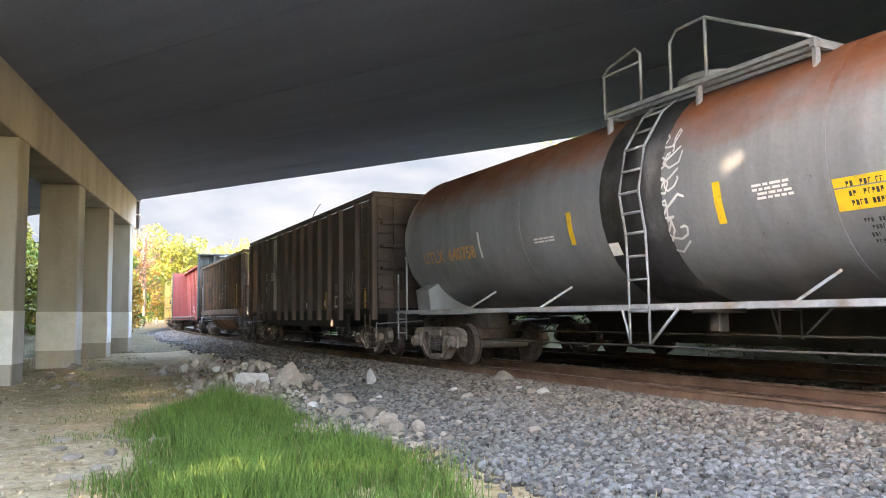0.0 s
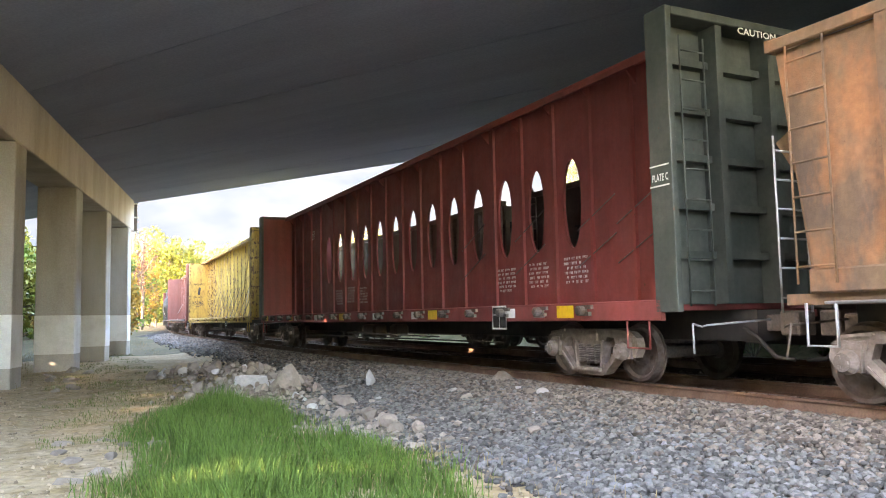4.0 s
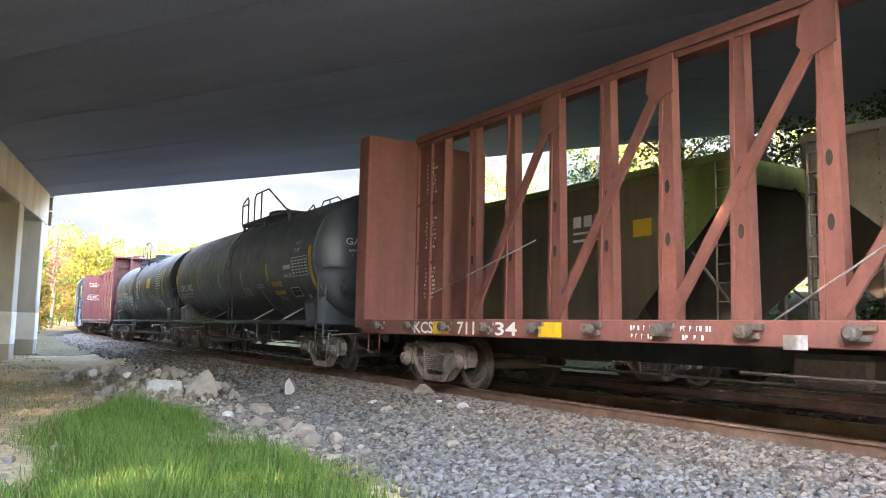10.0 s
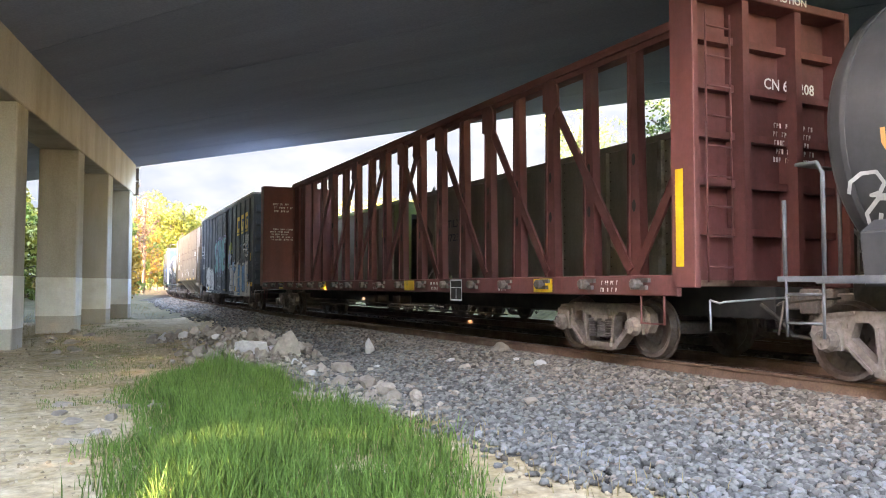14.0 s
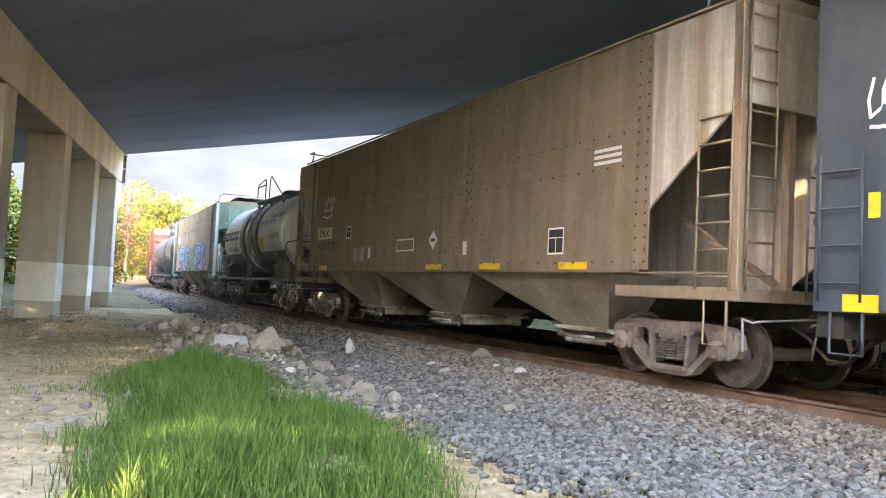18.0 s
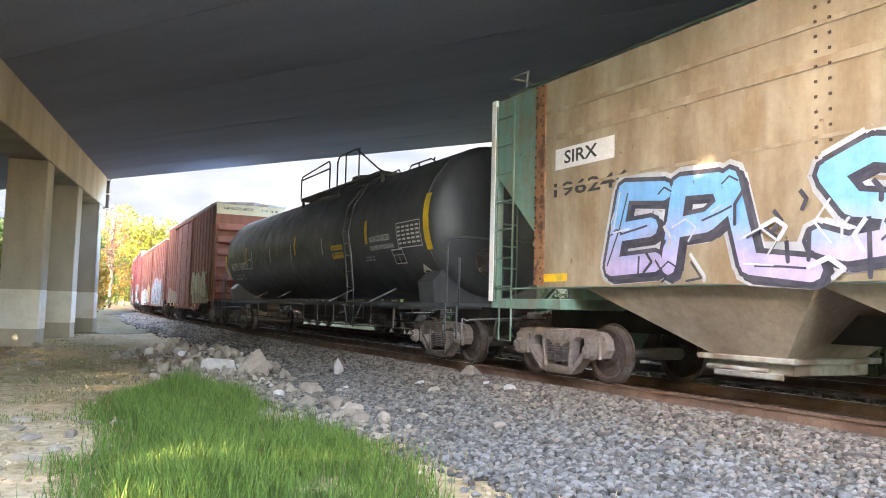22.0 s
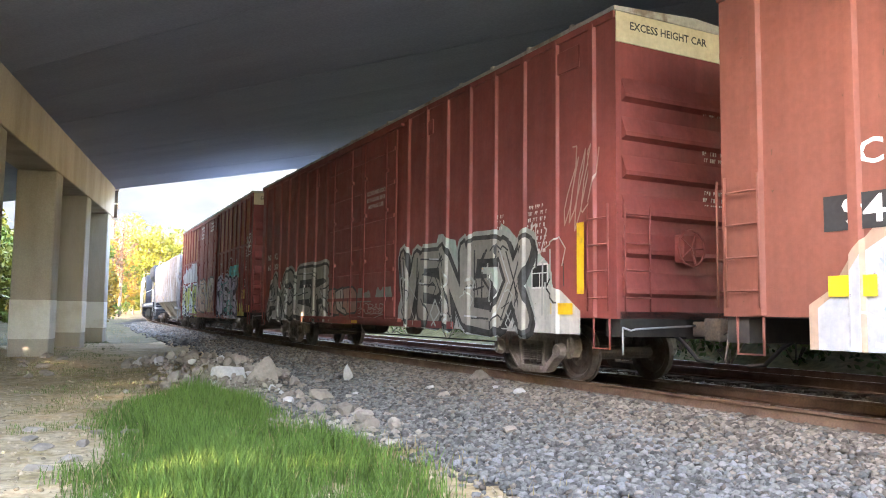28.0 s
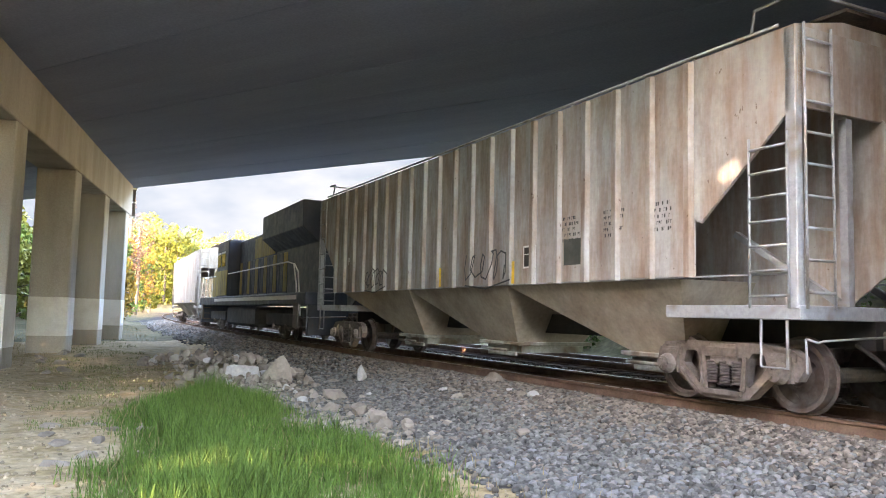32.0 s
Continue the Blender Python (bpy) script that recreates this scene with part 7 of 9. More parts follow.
for x0, x1, z0, z1 in ((7.9, 8.6, 4.75, 5.1), (3.3, 3.8, 4.7, 5.0), (-4.0, -3.3, 4.6, 4.95)):
    joined("vent_plate", [(x0, x1, -1.53, -1.5, z0, z1)], M_boxred2, car17, bevel=0.008)
lettering(car17, "EXCESS HEIGHT CAR", front_end(hl + 0.022), -1.25, 5.1, 1.5, 0.12, M_ink)
for z in (4.3, 3.6, 2.9):
    small_print(car17, front_end(hl + 0.02), 0.1, z, 0.7, 3, 0.06, M_white)
scribble(car17, sf, 7.1, 7.7, 1.9, 2.5, (0.6, 0.58, 0.55), 0.03, 3, 9)
scribble(car17, sf, 8.3, 8.9, 2.3, 3.6, (0.45, 0.3, 0.25), 0.03, 4, 10)

car18, hl, sf = boxcar("red and orange-faded high boxcar with bright layered graffiti", 325.2, 343.3, 13.0, 5.5, 0.98, M_boxred3, (-2.85, 2.15, -0.62), ribs(-8.7, -3.3, 2.7, 8.7, 6, 7), drop=0.28, end_panel=M_cream, door_rows=(1.2, 3.0, 3.6, 4.6))
for a, b in ((-8.6, -3.35), (2.75, 8.6)):
    n = 6
    for i in range(n):
        x0, x1 = a + (b - a) * i / n + 0.1, a + (b - a) * (i + 1) / n - 0.1
        plates(car18, "faded_panel", [(x0, x1, 3.62, 5.25)], sf, M_boxfade, 0.004, "orange sun-faded panel")
joined("belt_rail", [(-8.9, -3.0, -1.545, -1.5, 3.5, 3.58), (2.3, 8.9, -1.545, -1.5, 3.5, 3.58)], M_boxred3, car18)
blotch(car18, sf, -8.3, -3.0, 0.75, 2.5, (0.42, 0.42, 0.40), 4, label="sprayed background")
blotch(car18, flat_side(1.6), -2.8, 2.1, 0.95, 2.5, (0.42, 0.20, 0.10), 6, 0.025, label="orange sprayed background")
blotch(car18, sf, 2.2, 6.6, 0.72, 2.2, (0.42, 0.38, 0.50), 8, label="lilac sprayed background")
blotch(car18, sf, -8.3, -3.2, 2.5, 3.55, (0.42, 0.40, 0.40), 15, 0.004, 0.35)
graffiti(car18, sf, "KONE", -8.2, -3.2, 0.74, 2.4, [(0.46, 0.54, 0.56, 0.40, 0.44, 0.10, 1.3, 2.0), (0.38, 0.42, 0.09)], (0.04, 0.04, 0.05), 0.5, 9, (0.60, 0.63, 0.66), lean=0.35, base=0.008)
graffiti(car18, flat_side(1.62), "NEVR", -2.7, 2.1, 0.95, 2.55, [(0.40, 0.17, 0.09, 0.40, 0.33, 0.28, 1.4, 2.1), (0.44, 0.26, 0.17), (0.36, 0.30, 0.26)], (0.05, 0.035, 0.035), 0.5, 11, lean=0.35, base=0.02)
graffiti(car18, sf, "OSK", 2.35, 6.5, 0.8, 2.5, [(0.42, 0.40, 0.54), (0.46, 0.45, 0.56)], (0.05, 0.04, 0.08), 0.56, 4, (0.42, 0.40, 0.50), lean=0.3, base=0.008)
for txt, x0, x1, z0, z1 in (("V", 3.0, 3.55, 1.15, 1.9), ("Z", 4.5, 5.15, 0.95, 1.45), ("L", 5.5, 6.3, 1.05, 1.6)):
    graffiti(car18, sf, txt, x0, x1, z0, z1, [(0.07, 0.30, 0.31)], (0.04, 0.04, 0.06), 0.2, 24, lean=0.4, base=0.034)
blotch(car18, sf, 4.9, 7.05, 2.35, 2.95, (0.16, 0.40, 0.38), 12, 0.004, 0.15)
graffiti(car18, sf, "BEAGER", 4.95, 7.0, 2.4, 2.88, [(0.10, 0.48, 0.55)], (0.16, 0.40, 0.30), 0.14, 3, base=0.01)
blotch(car18, sf, 6.7, 8.0, 0.85, 1.5, (0.48, 0.40, 0.09), 17, 0.004, 0.4)
scribble(car18, sf, 8.1, 9.0, 3.2, 4.0, (0.6, 0.56, 0.52), 0.03, 6, 5)
slashes(car18, sf, -8.2, -3.2, 0.78, 2.5, [(0.03, 0.03, 0.035), (0.5, 0.52, 0.54), (0.38, 0.42, 0.1)], 18, 81)
slashes(car18, flat_side(1.62), -2.7, 2.1, 1.0, 2.5, [(0.05, 0.035, 0.035), (0.42, 0.30, 0.24), (0.44, 0.38, 0.1), (0.2, 0.12, 0.1)], 18, 82)
slashes(car18, sf, 2.3, 6.6, 0.78, 2.4, [(0.05, 0.04, 0.08), (0.08, 0.32, 0.33), (0.5, 0.48, 0.56)], 14, 83)
slashes(car18, sf, 2.4, 6.4, 2.2, 3.3, [(0.42, 0.40, 0.44)], 26, 84, 0.006)
lettering(car18, "LW", sf, -8.75, 2.75, 0.42, 0.24, M_white)
lettering(car18, "150", sf, -8.8, 2.3, 0.5, 0.24, M_white)
lettering(car18, "109", sf, -8.1, 2.3, 0.5, 0.24, M_white)
for k, txt in enumerate(("-IMPORTANT-", "CLOSE THIS DOOR", "BEFORE CLOSING", "MAIN DOOR")):
    lettering(car18, txt, dsf, -1.8, 5.0 - k * 0.16, 0.9, 0.1, M_white, 0.03)
for k, txt in enumerate(("CLOSE AND LOCK", "BOTH DOORS BEFORE", "MOVING CAR")):
    lettering(car18, txt, dsf, 0.7, 5.0 - k * 0.16, 1.1, 0.1, M_white, 0.03)
small_print(car18, sf, 7.55, 3.35, 0.3, 8, 0.06, M_white)
small_print(car18, sf, 8.0, 3.35, 0.18, 8, 0.06, M_white)
data_box(car18, sf, 7.6, 1.95, 0.45, 0.3)
plates(car18, "height_notice", [(7.6, 8.1, 1.5, 1.85)], sf, M_yellow, 0.03, "yellow height notice")
for k, txt in enumerate(("THIS CAR", "EXCESS HEIGHT")):
    lettering(car18, txt, sf, 7.65, 1.7 - k * 0.12, 0.4, 0.08, M_ink, 0.036)
plates(car18, "reflector", [(8.5, 9.0, 1.0, 1.25)], sf, M_yellow, 0.03)
plates(car18, "reflector", [(-8.85, -8.55, 1.25, 1.5)], sf, M_yellow, 0.03)
reflectors(car18, sf, (3.0, 5.9, -0.9), 1.0, 1.12, 0.4)
lettering(car18, "EXCESS HEIGHT CAR", front_end(hl + 0.022), -1.25, 5.2, 1.5, 0.12, M_ink)


# ---- covered hoppers ----
M_hoptan = mat("tan_hopper_paint", (0.225, 0.16, 0.098), 0.65, 0, 0.12, 14, second=(0.165, 0.118, 0.075), amount=0.45, size=0.7, sharp=0.45, stretch=(1, 1, 0.3), third=(0.27, 0.21, 0.145), third_amount=0.25, third_size=2.5, bump=0.1)
M_hoptan2 = mat("pale_tan_hopper_paint", (0.275, 0.21, 0.125), 0.65, 0, 0.1, 14, second=(0.23, 0.15, 0.078), amount=0.4, size=0.8, sharp=0.45, stretch=(1, 1, 0.35), third=(0.40, 0.34, 0.24), third_amount=0.3, third_size=2.5, bump=0.1)
M_hopteal = mat("faded_teal_hopper_paint", (0.17, 0.30, 0.24), 0.65, 0, 0.1, 14, second=(0.13, 0.22, 0.17), amount=0.4, size=1.0, sharp=0.4, stretch=(1, 1, 0.35), third=(0.25, 0.15, 0.08), third_amount=0.14, third_size=5)
M_hopgrey = mat("grey_hopper_paint", (0.40, 0.405, 0.395), 0.65, 0, 0.12, 14, second=(0.33, 0.25, 0.19), amount=0.42, size=1.3, sharp=0.4, stretch=(1.6, 1, 0.3), third=(0.22, 0.135, 0.085), third_amount=0.2, third_size=2.6, bump=0.12, chip=0.1)
M_hopdirty = mat("grimy_hopper_bay", (0.40, 0.35, 0.275), 0.75, 0, 0.15, 14, second=(0.22, 0.18, 0.14), amount=0.4, size=1.2, sharp=0.35, bump=0.15)
M_hopend = mat("bleached_end_sheet", (0.50, 0.46, 0.40), 0.7, 0, 0.12, 14, second=(0.30, 0.23, 0.16), amount=0.45, size=1.4, sharp=0.25, stretch=(3, 1, 0.2), bump=0.1)
M_rivet = mat("dark_rivets", (0.075, 0.05, 0.032), 0.8, 0, 0.1, 20, bump=0)
M_gate = mat("pale_outlet_gate", (0.36, 0.355, 0.31), 0.7, 0.1, 0.25, 16, second=(0.19, 0.145, 0.105), amount=0.45, size=2)


def covered_hopper(label, front, back, centres, h, paint, bays, endpaint=None, ribs=None, seam=6.95, z0=1.42, name="covered_hopper", w=1.52, lip=True, frame=None):
    car, hl = new_car(name, label, "hopper car", front, back, centres)
    frame = frame or paint
    endpaint = endpaint or paint
    for s in (-1, 1):
        bm = bmesh.new()
        prism(bm, [(-seam, z0), (seam, z0), (seam, h - 0.12), (-seam, h - 0.12)], "y", min(s * (w - 0.05), s * w), max(s * (w - 0.05), s * w))
        part("side_sheet", bm, paint, car)
        for e in (-1, 1):
            bm = bmesh.new()
            prism(bm, [(e * (seam + 0.01), 2.3), (e * (seam + 0.12), 2.25), (e * hl, 3.45), (e * hl, h - 0.12), (e * (seam + 0.01), h - 0.12)], "y", min(s * (w - 0.05), s * (w - 0.01)), max(s * (w - 0.05), s * (w - 0.01)))
            part("end_gusset", bm, endpaint, car)
        boxpart("side_sill", (-hl, hl, min(s * (w - 0.16), s * (w - 0.02)), max(s * (w - 0.16), s * (w - 0.02)), z0 - 0.2 if not lip else z0 - 0.02, z0 + 0.0), frame, car)
    bm = bmesh.new()
    prism(bm, [(-w, h - 0.12), (w, h - 0.12), (0.7, h + 0.05), (-0.7, h + 0.05)], "x", -hl, hl)
    part("roof", bm, paint, car)
    joined("roof_walk", [(-hl, hl, -0.62, 0.62, h + 0.2, h + 0.24)], M_steel, car, "grated roof walkway")
    tubes("roof_rail", [[(-hl + 0.3, s * (w - 0.12), h - 0.02), (hl - 0.3, s * (w - 0.12), h - 0.02)] for s in (-1, 1)], 0.022, frame, car)
    for x in np.arange(-hl + 0.6, hl - 0.3, 1.3):
        joined("rail_bracket", [(x - 0.02, x + 0.02, s * (w - 0.14) - 0.02, s * (w - 0.14) + 0.02, h - 0.12, h + 0.0) for s in (-1, 1)], frame, car)
    # slope sheets and end frames
    for e in (-1, 1):
        bm = bmesh.new()
        beam(bm, (e * hl, 0, 3.45), (e * (seam - 1.3), 0, 1.3), 2 * w - 0.12, 0.03, (0, 1, 0))
        part("slope_sheet", bm, endpaint, car)
        boxpart("end_sheet", (min(e * hl, e * (hl - 0.05)), max(e * hl, e * (hl - 0.05)), -w + 0.06, w - 0.06, 3.42, h - 0.12), endpaint, car)
        for y in (-w + 0.07, w - 0.07):
            boxpart("corner_post", (min(e * hl, e * (hl - 0.14)), max(e * hl, e * (hl - 0.14)), y - 0.06, y + 0.06, 1.2, h - 0.13), frame, car, bevel=0.01)
        for y in (-0.55, 0.55):
            bm = bmesh.new()
            beam(bm, (e * (hl - 0.1), y, 3.4), (e * (hl - 0.1), y, 1.2), 0.1, 0.1)
            beam(bm, (e * (hl - 0.15), y, 1.25), (e * (seam - 0.2), y, 2.2), 0.08, 0.08)
            part("end_brace", bm, frame, car)
        boxpart("end_platform", (min(e * (seam - 0.5), e * (hl + 0.02)), max(e * (seam - 0.5), e * (hl + 0.02)), -w + 0.02, w - 0.02, 1.08, 1.24), frame, car, bevel=0.01)
        ladder(car, e * (hl + 0.05), e * (hl + 0.05), -w + 0.1, 1.2, h - 0.1, 9, frame, y1=-w + 0.55, r=0.017)
        ladder(car, e * (hl - 0.1), e * (hl - 0.62), -w - 0.01, 1.2, h - 1.3 if e > 0 else h - 0.2, 7, frame, r=0.017)
        stirrup(car, e * (hl - 0.35), -w + 0.05, 1.1, frame, 0.55)
        tubes("roof_handrail", [[(e * (hl - 0.7), -w + 0.15, h), (e * (hl - 0.7), -w + 0.2, h + 0.3), (e * (hl - 0.1), -w + 0.25, h + 0.34), (e * (hl - 0.05), 0.9, h + 0.34)]], 0.022, M_greyfit, car)
    brake_wheel(car, hl - 0.35, 0.3, 2.0, frame)
    # bays
    for x0, x1, c in bays:
        bm = bmesh.new()
        top = [bm.verts.new(p) for p in ((x0, -w + 0.12, z0 - 0.02), (x1, -w + 0.12, z0 - 0.02), (x1, w - 0.12, z0 - 0.02), (x0, w - 0.12, z0 - 0.02))]
        bot = [bm.verts.new(p) for p in ((c - 0.55, -0.75, 0.56), (c + 0.55, -0.75, 0.56), (c + 0.55, 0.75, 0.56), (c - 0.55, 0.75, 0.56))]
        for i in range(4):
            bm.faces.new((top[i], top[(i + 1) % 4], bot[(i + 1) % 4], bot[i]))
        bm.faces.new(bot)
        bm.faces.new(top)
        part("hopper_bay", bm, M_hopdirty, car, "grimy sloping hopper bay")
        joined("outlet_gate", [(c - 0.72, c + 0.72, -0.85, 0.85, 0.5, 0.57), (c - 0.62, c + 0.62, -0.72, 0.72, 0.36, 0.5), (c - 0.5, c + 0.5, -0.78, -0.72, 0.3, 0.38)], M_gate, car, bevel=0.012)
        tubes("gate_shaft", [[(c - 0.45, -0.95, 0.42), (c + 0.45, -0.95, 0.42)]], 0.03, M_gate, car)
    if ribs:
        for x in ribs:
            bm = bmesh.new()
            for s in (-1, 1):
                prism(bm, [(x - 0.075, s * (w + 0.001)), (x - 0.045, s * (w + 0.07)), (x + 0.045, s * (w + 0.07)), (x + 0.075, s * (w + 0.001))], "z", z0 - 0.02, h - 0.14)
            sides("side_post", bm, paint, car)
    boxpart("centre_sill", (-hl, hl, -0.22, 0.22, 0.75, 1.1), M_black, car)
    couplers(car, hl)
    return car, hl, flat_side(w)


def rivets(car, pts, w):
    bm = bmesh.new()
    for x, z in pts:
        box(bm, x - 0.015, x + 0.015, -w - 0.012, -w - 0.001, z - 0.015, z + 0.015)
    part("rivet_row", bm, M_rivet, car, kind="stuff")


car11, hl, sf = covered_hopper("tan flat-sided covered hopper with riveted seams", 196.95, 214.1, 14.2, 4.75, M_hoptan, [(-6.2, -2.3, -3.9), (-2.3, 2.3, 0.2), (2.3, 6.2, 4.9)], endpaint=M_hopend, frame=M_hoptan)
for s in (-1, 1):
    joined("belt", [(-6.95, 6.95, min(s * 1.521, s * 1.535), max(s * 1.521, s * 1.535), 2.98, 3.06), (-6.95, 6.95, min(s * 1.521, s * 1.53), max(s * 1.521, s * 1.53), 3.2, 3.24)], M_hoptan, car11)
    joined("seam_strip", [(x - 0.14, x + 0.14, min(s * 1.521, s * 1.545), max(s * 1.521, s * 1.545), 1.45, 4.6) for x in (-6.98, 6.98)], M_hoptan, car11)
rivets(car11, [(x, z) for x in np.arange(-6.6, 6.7, 0.33) for z in (2.88, 3.34)] + [(x + d, z) for x in (-6.98, 6.98) for d in (-0.09, 0.09) for z in np.arange(1.55, 4.6, 0.16)] + [(x + d, z) for x in (-2.35, 2.3) for d in (-0.09, 0.09) for z in np.arange(2.6, 4.6, 0.16)] + [(x + k * 0.17, 2.5 - abs(k) * 0.14) for x in (-2.35, 2.3) for k in range(-5, 6)] + [(x, 1.55) for x in np.arange(-6.6, 6.7, 0.45)], 1.55)
plates(car11, "number_ground", [(-6.5, -5.3, 2.3, 2.62)], sf, M_cream, 0.006, "pale stencilled panel")
lettering(car11, "SIRX", sf, -6.35, 2.36, 0.85, 0.2, M_ink, 0.012)
lettering(car11, "95073", sf, -6.45, 1.98, 1.35, 0.24, M_ink)
data_box(car11, sf, -4.15, 2.25, 0.3, 0.32)
plates(car11, "sticker", [(-2.55, -2.4, 1.72, 1.98), (2.15, 2.3, 1.72, 1.98)], flat_side(1.55), M_white)
data_box(car11, sf, 4.85, 1.68, 0.42, 0.42)
plates(car11, "notice", [(-0.95, -0.05, 1.85, 2.12)], sf, M_white, 0.006)
plates(car11, "notice", [(-0.92, -0.08, 1.88, 2.09)], sf, M_hoptan, 0.010)
small_print(car11, sf, -0.85, 2.06, 0.7, 2, 0.05, M_white)
placard(car11, sf, 0.85, 2.05, 0.2)
plates(car11, "number_plate_bars", [(5.95, 6.55, 2.95, 3.0), (5.95, 6.55, 3.04, 3.09), (5.95, 6.55, 3.13, 3.18)], flat_side(1.54), M_white)
reflectors(car11, sf, (-5.9, 0.9, 3.1, 5.5), 1.45, 1.56, 0.7)
scribble(car11, sf, -6.1, -5.2, 3.0, 3.5, (0.68, 0.66, 0.6), 0.05, 4, 3)
plates(car11, "scuff", [(-3.6, -2.9, 1.65, 2.0)], sf, M_hopend, 0.006)

car13, hl, sf = covered_hopper("tan covered hopper with teal ends and blue graffiti", 227.85, 244.3, 13.9, 4.75, M_hoptan2, [(-5.9, -2.2, -3.6), (-2.2, 2.2, 0.1), (2.2, 5.9, 4.5)], endpaint=M_hopteal, seam=6.86, frame=M_hopteal)
flat13 = sf
sf = lambda u, v, d: flat13(u - 0.37, v, d)
for s in (-1, 1):
    joined("belt", [(-6.86, 6.86, min(s * 1.521, s * 1.535), max(s * 1.521, s * 1.535), 3.66, 3.76), (-6.86, 6.86, min(s * 1.521, s * 1.535), max(s * 1.521, s * 1.535), 4.1, 4.16), (-6.86, 6.86, min(s * 1.521, s * 1.53), max(s * 1.521, s * 1.53), 2.9, 2.94)], M_hoptan2, car13)
    joined("seam_strip", [(x - 0.12, x + 0.12, min(s * 1.521, s * 1.545), max(s * 1.521, s * 1.545), 1.45, 4.6) for x in (-6.86, 6.86)], M_rustpanel, car13)
boxpart("white_post", (hl - 0.14, hl + 0.02, -1.56, -1.42, 1.2, 4.65), M_white, car13, "white-painted corner post")
boxpart("white_post", (-hl - 0.02, -hl + 0.1, -1.56, -1.46, 1.2, 4.65), M_white, car13, "white-painted corner post")
rivets(car13, [(x + d, z) for x in (-6.86, 6.86) for d in (-0.08, 0.08) for z in np.arange(1.55, 4.6, 0.16)] + [(x + d, z) for x in (-2.0, 2.0) for d in (-0.08, 0.08) for z in np.arange(2.7, 4.6, 0.16)] + [(hl - 0.06 + d, z) for d in (-0.04, 0.05) for z in np.arange(1.4, 4.6, 0.2)], 1.56)
plates(car13, "number_ground", [(-6.12, -4.8, 3.2, 3.52)], sf, M_white, 0.006)
lettering(car13, "SIRX", sf, -5.9, 3.27, 0.75, 0.2, M_ink, 0.012)
lettering(car13, "196246", sf, -6.15, 2.78, 1.65, 0.22, M_ink)
graffiti(car13, sf, "EPLS", -4.85, -0.75, 1.44, 2.85, [(0.50, 0.42, 0.66, 0.16, 0.42, 0.72, 1.7, 2.3)], (0.03, 0.03, 0.05), 0.37, 2, (0.45, 0.47, 0.49), lean=0.3)
graffiti(car13, sf, "AAK", -0.7, 1.8, 1.44, 2.75, [(0.26, 0.36, 0.10)], (0.03, 0.03, 0.03), 0.36, 5, (0.5, 0.54, 0.46), lean=0.1)
blotch(car13, sf, 1.75, 5.4, 1.44, 2.95, (0.42, 0.40, 0.58), 31, 0.0045, 0.2)
graffiti(car13, sf, "TPZ", 1.9, 5.3, 1.44, 2.85, [(0.40, 0.34, 0.54, 0.18, 0.33, 0.56, 1.8, 2.4)], (0.04, 0.04, 0.06), 0.5, 8, (0.42, 0.42, 0.48), lean=0.25)
slashes(car13, sf, -4.8, 1.7, 1.46, 2.7, [(0.03, 0.03, 0.05), (0.5, 0.52, 0.54)], 22, 74)
slashes(car13, sf, 1.9, 5.3, 1.46, 2.8, [(0.05, 0.05, 0.08), (0.30, 0.36, 0.58), (0.5, 0.5, 0.56)], 14, 75)
reflectors(car13, sf, (-6.1, -4.3, 1.2, 3.7), 1.5, 1.62, 0.6)
plates(car13, "reflector", [(5.9, 6.4, 1.45, 1.6)], sf, M_yellow, 0.03)
data_box(car13, sf, 4.95, 1.72, 0.35, 0.42)

car19, hl, sf = covered_hopper("rust-streaked grey covered hopper with ribbed sides", 344.7, 361.2, 13.6, 4.45, M_hopgrey, [(-6.3, -2.0, -3.0), (-2.0, 2.2, 1.0), (2.2, 6.4, 5.3)], ribs=[-6.6 + 0.7 * i for i in range(20)], seam=6.75, z0=1.6, frame=M_greyfit)
small_print(car19, sf, -6.3, 2.5, 1.5, 1, 0.2, M_white)
lettering(car19, "5", flat_side(1.52), 5.2, 2.05, 0.1, 0.18, M_ink)
plates(car19, "reflector", [(6.62, 6.74, 1.6, 2.75)], flat_side(1.525), M_yellow, 0.012)
reflectors(car19, flat_side(1.6), (-0.05, 2.7), 1.6, 1.98, 0.09)
data_box(car19, flat_side(1.525), 2.9, 1.85, 0.38, 0.38)
plates(car19, "dark_panel", [(4.05, 4.5, 1.85, 2.25)], flat_side(1.525), M_cbgreen)
scribble(car19, flat_side(1.6), 1.0, 2.6, 1.65, 2.25, (0.04, 0.04, 0.04), 0.03, 5, 4)
scribble(car19, flat_side(1.6), -4.2, -2.9, 1.65, 2.1, (0.05, 0.04, 0.04), 0.025, 5, 6)
for x in (4.0, 5.0, 5.9):
    small_print(car19, flat_side(1.525), x, 2.6, 0.5, 5, 0.05, M_ink, int(x * 7))

car21, hl, sf = covered_hopper("pale grey covered hopper with smooth sides", 385.5, 402.0, 13.4, 4.6, M_hopend, [(-6.3, -2.0, -3.5), (-2.0, 2.2, 0.2), (2.2, 6.4, 4.5)], seam=6.75)
reflectors(car21, sf, (-5, 0, 5), 1.45, 1.56, 0.6)


